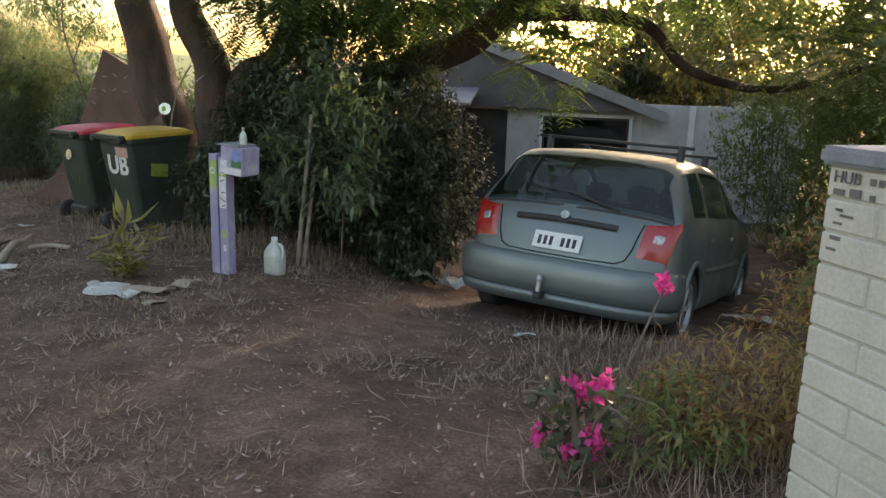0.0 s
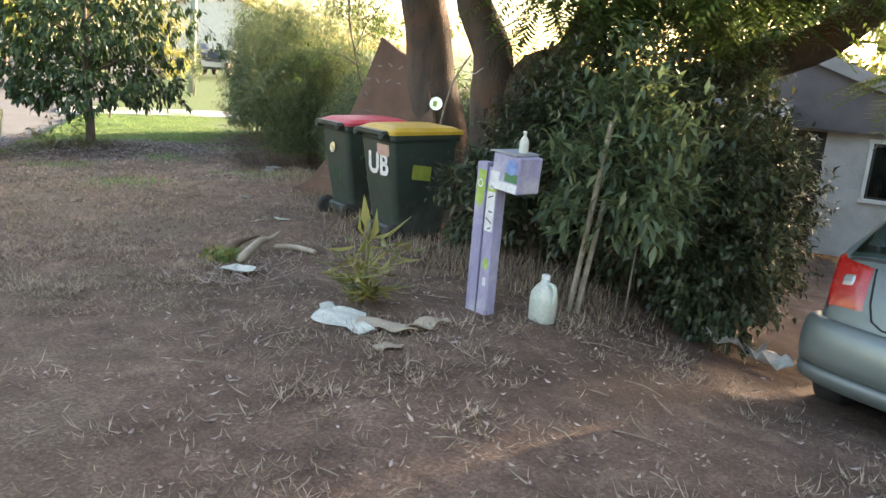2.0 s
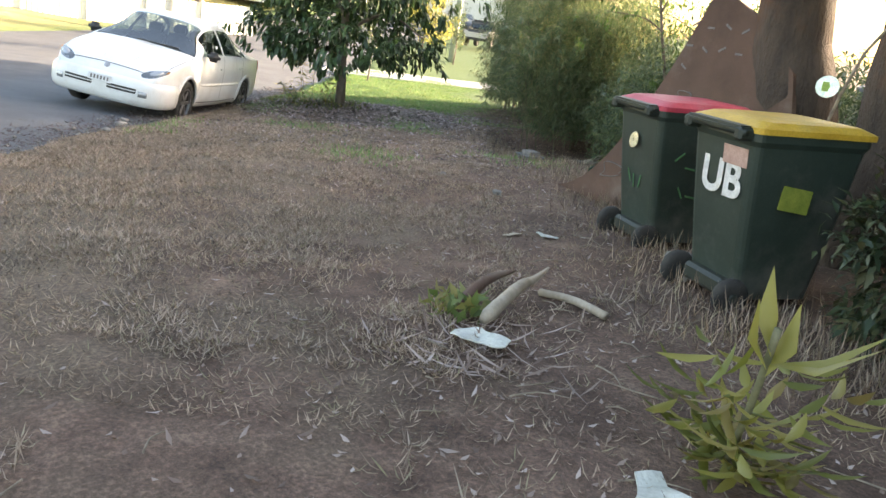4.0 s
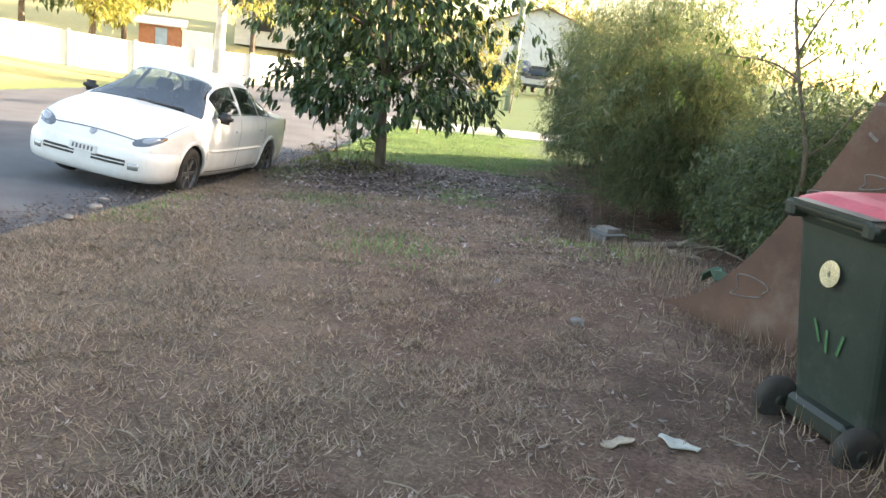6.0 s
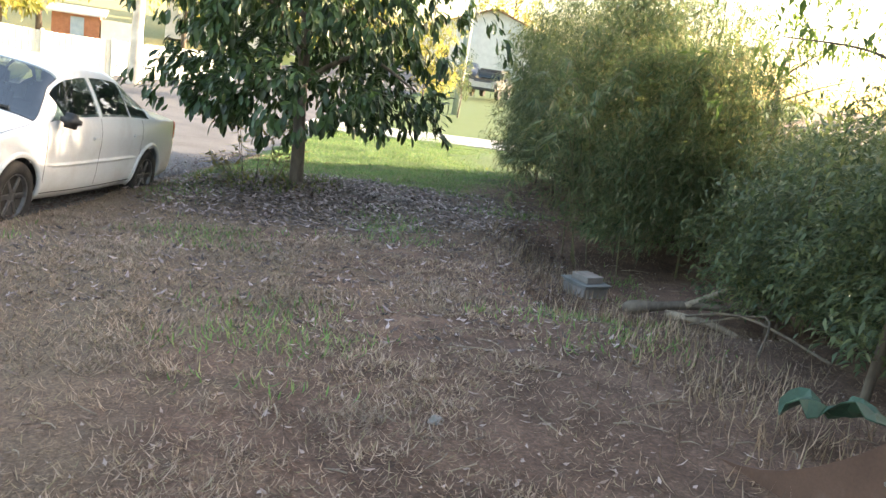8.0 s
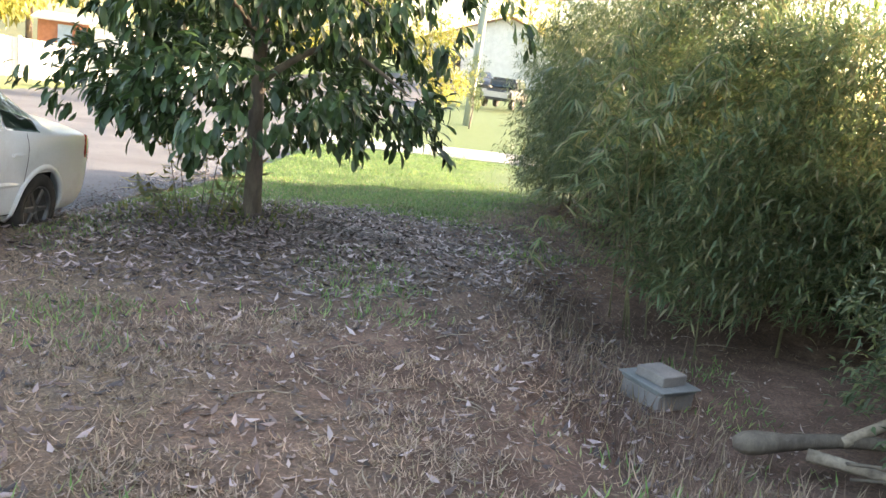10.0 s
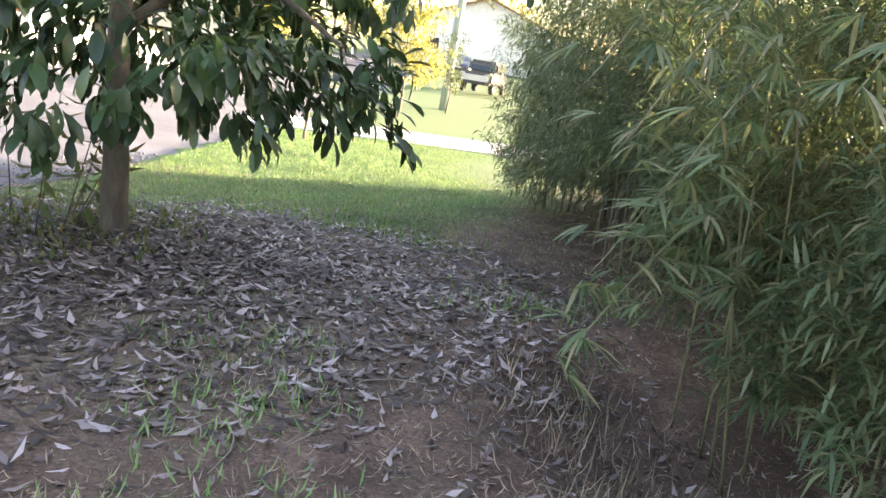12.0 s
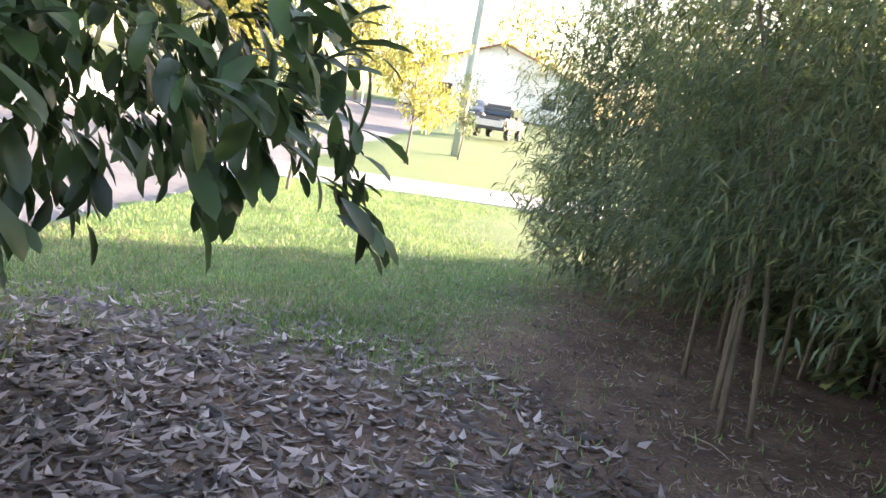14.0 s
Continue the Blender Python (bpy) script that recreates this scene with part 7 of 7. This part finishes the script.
# tufts under the bushes and beside the hedge foot
n = 6500
q = rng.random(n)
X = np.interp(q, [0, 0.3, 0.55, 0.8, 1], [-1.6, -3.2, -5.6, -8.3, -10.8]) + 0.3 * rng.normal(size=n)
Y = np.interp(q, [0, 0.3, 0.55, 0.8, 1], [9.3, 9.4, 12.0, 14.3, 16.2]) + 0.25 * rng.normal(size=n)
blades("dry_grass", X, Y, 0.12, 0.006, 0.7, "straw", "tufts of dry grass at the foot of the hedge", 0.4)
# green lawn beyond the tree
n = 130000
s, w = 8.3 + 16 * rng.random(n) ** 1.4, -8.0 + 7.9 * rng.random(n)
X, Y = from_street(s, w)
keep = (rng.random(n) < smooth(8.8, 11.0, s + 1.6 * (patchy(X, Y, 0.8, 1) - 0.5))) & ((np.hypot(X + 13.3, Y - 15.6) > 1.9) | (rng.random(n) < 0.06)) & (rng.random(n) < 0.05 + smooth(-4.9, -3.4, w + 0.4 * np.sin(s)))
blades("lawn_grass", X[keep], Y[keep], 0.05, 0.008, 0.7, "green_blade", "short green lawn grass on the verge", 0.35)
# green shoots among the straw
n = 30000
s, w = 2 + 9.5 * rng.random(n), -5.6 + 5.5 * rng.random(n)
X, Y = from_street(s, w)
keep = rng.random(n) < np.clip(2.2 * (patchy(X, Y, 1.1, 4) - 0.62), 0, 1)
blades("green_grass", X[keep], Y[keep], 0.065, 0.009, 0.6, "green_blade", "sparse green shoots among the dry grass", 0.35)
n = 700
a, r = rng.random(n) * 6.283, 0.25 + 1.0 * rng.random(n)
X, Y = -14.3 + r * np.cos(a), 15.1 + r * np.sin(a) * 0.8
blades("green_grass", X, Y, 0.08, 0.024, 0.5, "weed_leaf", "green weeds round the street tree", 0.35)
# fallen leaves heaped under the street tree
n = 15000
a, r = rng.random(n) * 6.283, 2.75 * rng.random(n) ** 0.62
X, Y = -13.25 + r * np.cos(a) * 1.0, 15.5 + r * np.sin(a) * 0.95
keep = (np.hypot(X + 13.80, Y - 15.31) > 0.14) & (rng.random(n) < 1.15 - 0.3 * r)
X, Y = X[keep], Y[keep]
n = len(X)
a = rng.random(n) * 6.283
B = np.stack([X, Y, top_z(X, Y) + 0.006 + 0.025 * rng.random(n)], -1)
D = np.stack([np.cos(a), np.sin(a), 0.12 * rng.normal(size=n)], -1)
S = np.stack([-np.sin(a), np.cos(a), 0.35 * rng.normal(size=n)], -1)
tagged(mesh_obj("leaf_litter", leaf_mesh("leaf_litter", B, D, S, 0.05 + 0.075 * rng.random(n), 0.03 * (0.6 + 0.8 * rng.random(n)), 0.12, 0.22), "mulch_leaf"), "brown and grey fallen leaves heaped under the tree", "leaf litter", kind="stuff")
# fallen leaves thinning out from the tree towards the path
n = 4200
s, w = 9.0 - 6.0 * rng.random(n) ** 1.4, -0.4 - 4.6 * rng.random(n)
X, Y = from_street(s, w)
a = rng.random(n) * 6.283
B = np.stack([X, Y, top_z(X, Y) + 0.008], -1)
D = np.stack([np.cos(a), np.sin(a), 0.15 * rng.normal(size=n)], -1)
S = np.stack([-np.sin(a), np.cos(a), 0.35 * rng.normal(size=n)], -1)
tagged(mesh_obj("leaf_litter", leaf_mesh("leaf_litter", B, D, S, 0.04 + 0.06 * rng.random(n), 0.026, 0.12, 0.22), "mulch_leaf"), "brown and grey fallen leaves scattered beside the tree", "leaf litter", kind="stuff")
# leaf bits on the bare soil at the foot of the tall hedge
n = 3000
s, w = 8.0 + 6.5 * rng.random(n), -3.3 - 2.6 * rng.random(n)
X, Y = from_street(s, w)
a = rng.random(n) * 6.283
B = np.stack([X, Y, top_z(X, Y) + 0.008], -1)
D = np.stack([np.cos(a), np.sin(a), 0.15 * rng.normal(size=n)], -1)
S = np.stack([-np.sin(a), np.cos(a), 0.35 * rng.normal(size=n)], -1)
tagged(mesh_obj("leaf_litter", leaf_mesh("leaf_litter", B, D, S, 0.03 + 0.05 * rng.random(n), 0.016, 0.12, 0.22), "mulch_leaf"), "thin brown leaf bits on soil under the hedge", "leaf litter", kind="stuff")
# single dry leaves and chips everywhere along the way
n = 5200
q = rng.random(n)
X = np.interp(q, [0, 0.3, 0.6, 1], [0.2, -3.3, -7.5, -12.2]) + 1.25 * rng.normal(size=n)
Y = np.interp(q, [0, 0.3, 0.6, 1], [5.6, 8.3, 12.0, 17.0]) + 1.25 * rng.normal(size=n)
s, w = street(X, Y)
keep = (w < -0.1) & (Y > 3.5)
X, Y = X[keep], Y[keep]
n = len(X)
a = rng.random(n) * 6.283
B = np.stack([X, Y, top_z(X, Y) + 0.008], -1)
D = np.stack([np.cos(a), np.sin(a), 0.25 * rng.normal(size=n)], -1)
S = np.stack([-np.sin(a), np.cos(a), 0.3 * rng.normal(size=n)], -1)
tagged(mesh_obj("dry_leaves", leaf_mesh("dry_leaves", B, D, S, 0.025 + 0.05 * rng.random(n) ** 2, 0.016, 0.1, 0.2), "dry_leaf"), "scattered pale dry leaves and bark chips", "leaf litter", kind="stuff")
# twigs
runs = []
for k in range(320):
    q = rng.random()
    x = np.interp(q, [0, 0.3, 0.6, 1], [-0.3, -3.2, -7.0, -12.0]) + 1.1 * rng.normal()
    y = np.interp(q, [0, 0.3, 0.6, 1], [6.0, 8.0, 11.5, 16.6]) + 1.1 * rng.normal()
    if street(x, y)[1] > -0.3 or y < 3.6:
        continue
    a, l = rng.random() * 6.283, 0.04 + 0.12 * rng.random() ** 2
    d = np.array([math.cos(a), math.sin(a)])
    z = float(top_z(x, y)) + 0.012
    p1, p2 = (x + d[0] * l, y + d[1] * l), (x + d[0] * l * 2 + d[1] * l * 0.4, y + d[1] * l * 2 - d[0] * l * 0.4)
    runs.append((spline([(x, y, z), (*p1, float(top_z(*p1)) + 0.02), (*p2, float(top_z(*p2)) + 0.012)], 5), [0.0034, 0.0032, 0.003, 0.0024, 0.0016]))
tagged(tubes("twigs", runs, "twig", sides=5), "pale dry twigs scattered over the soil", "twigs", kind="stuff")
# heap of dry stalks round the paper
n = 130
X, Y = -3.9 + 0.2 * rng.normal(size=n), 8.15 + 0.16 * rng.normal(size=n)
blades("dry_stalks", X, Y, 0.15, 0.012, 0.2, "dry_leaf", "small heap of dry pale stalks and leaves", 0.1)
# loose gravel and leaf dirt along the broken road edge
V, F = [], []
for k in range(900):
    s0 = -3 + 18 * rng.random()
    w0 = 0.12 + abs(0.3 * rng.normal())
    px, py = from_street(np.array([s0]), np.array([w0]))
    r = 0.008 + 0.022 * rng.random() ** 2
    z = float(fall(s0)) + 0.02 + r * 0.4
    o = len(V)
    for dx, dy, dz in ((1, 0, 0), (-1, 0, 0), (0, 1, 0), (0, -1, 0), (0, 0, 0.8), (0, 0, -0.8)):
        j = 0.6 + 0.7 * rng.random()
        V.append((float(px[0]) + dx * r * j, float(py[0]) + dy * r * j, z + dz * r * j))
    F += [(o, o + 2, o + 4), (o + 2, o + 1, o + 4), (o + 1, o + 3, o + 4), (o + 3, o, o + 4), (o + 2, o, o + 5), (o + 1, o + 2, o + 5), (o + 3, o + 1, o + 5), (o, o + 3, o + 5)]
me = bpy.data.meshes.new("gravel")
me.from_pydata(V, [], F)
tagged(mesh_obj("gravel", me, "stone"), "loose gravel along the broken road edge", "gravel", kind="stuff")
n = 5000
s, w = -3 + 17 * rng.random(n), 0.1 + np.abs(0.45 * rng.normal(size=n))
X, Y = from_street(s, w)
a = rng.random(n) * 6.283
B = np.stack([X, Y, fall(s) + 0.03 + 0.02 * np.clip(1 - w, 0, 1)], -1)
D = np.stack([np.cos(a), np.sin(a), 0.15 * rng.normal(size=n)], -1)
S = np.stack([-np.sin(a), np.cos(a), 0.3 * rng.normal(size=n)], -1)
tagged(mesh_obj("gutter_litter", leaf_mesh("gutter_litter", B, D, S, 0.04 + 0.04 * rng.random(n), 0.016, 0.1, 0.2), "gutter_leaf"), "dark leaf litter along the road edge", "leaf litter", kind="stuff")
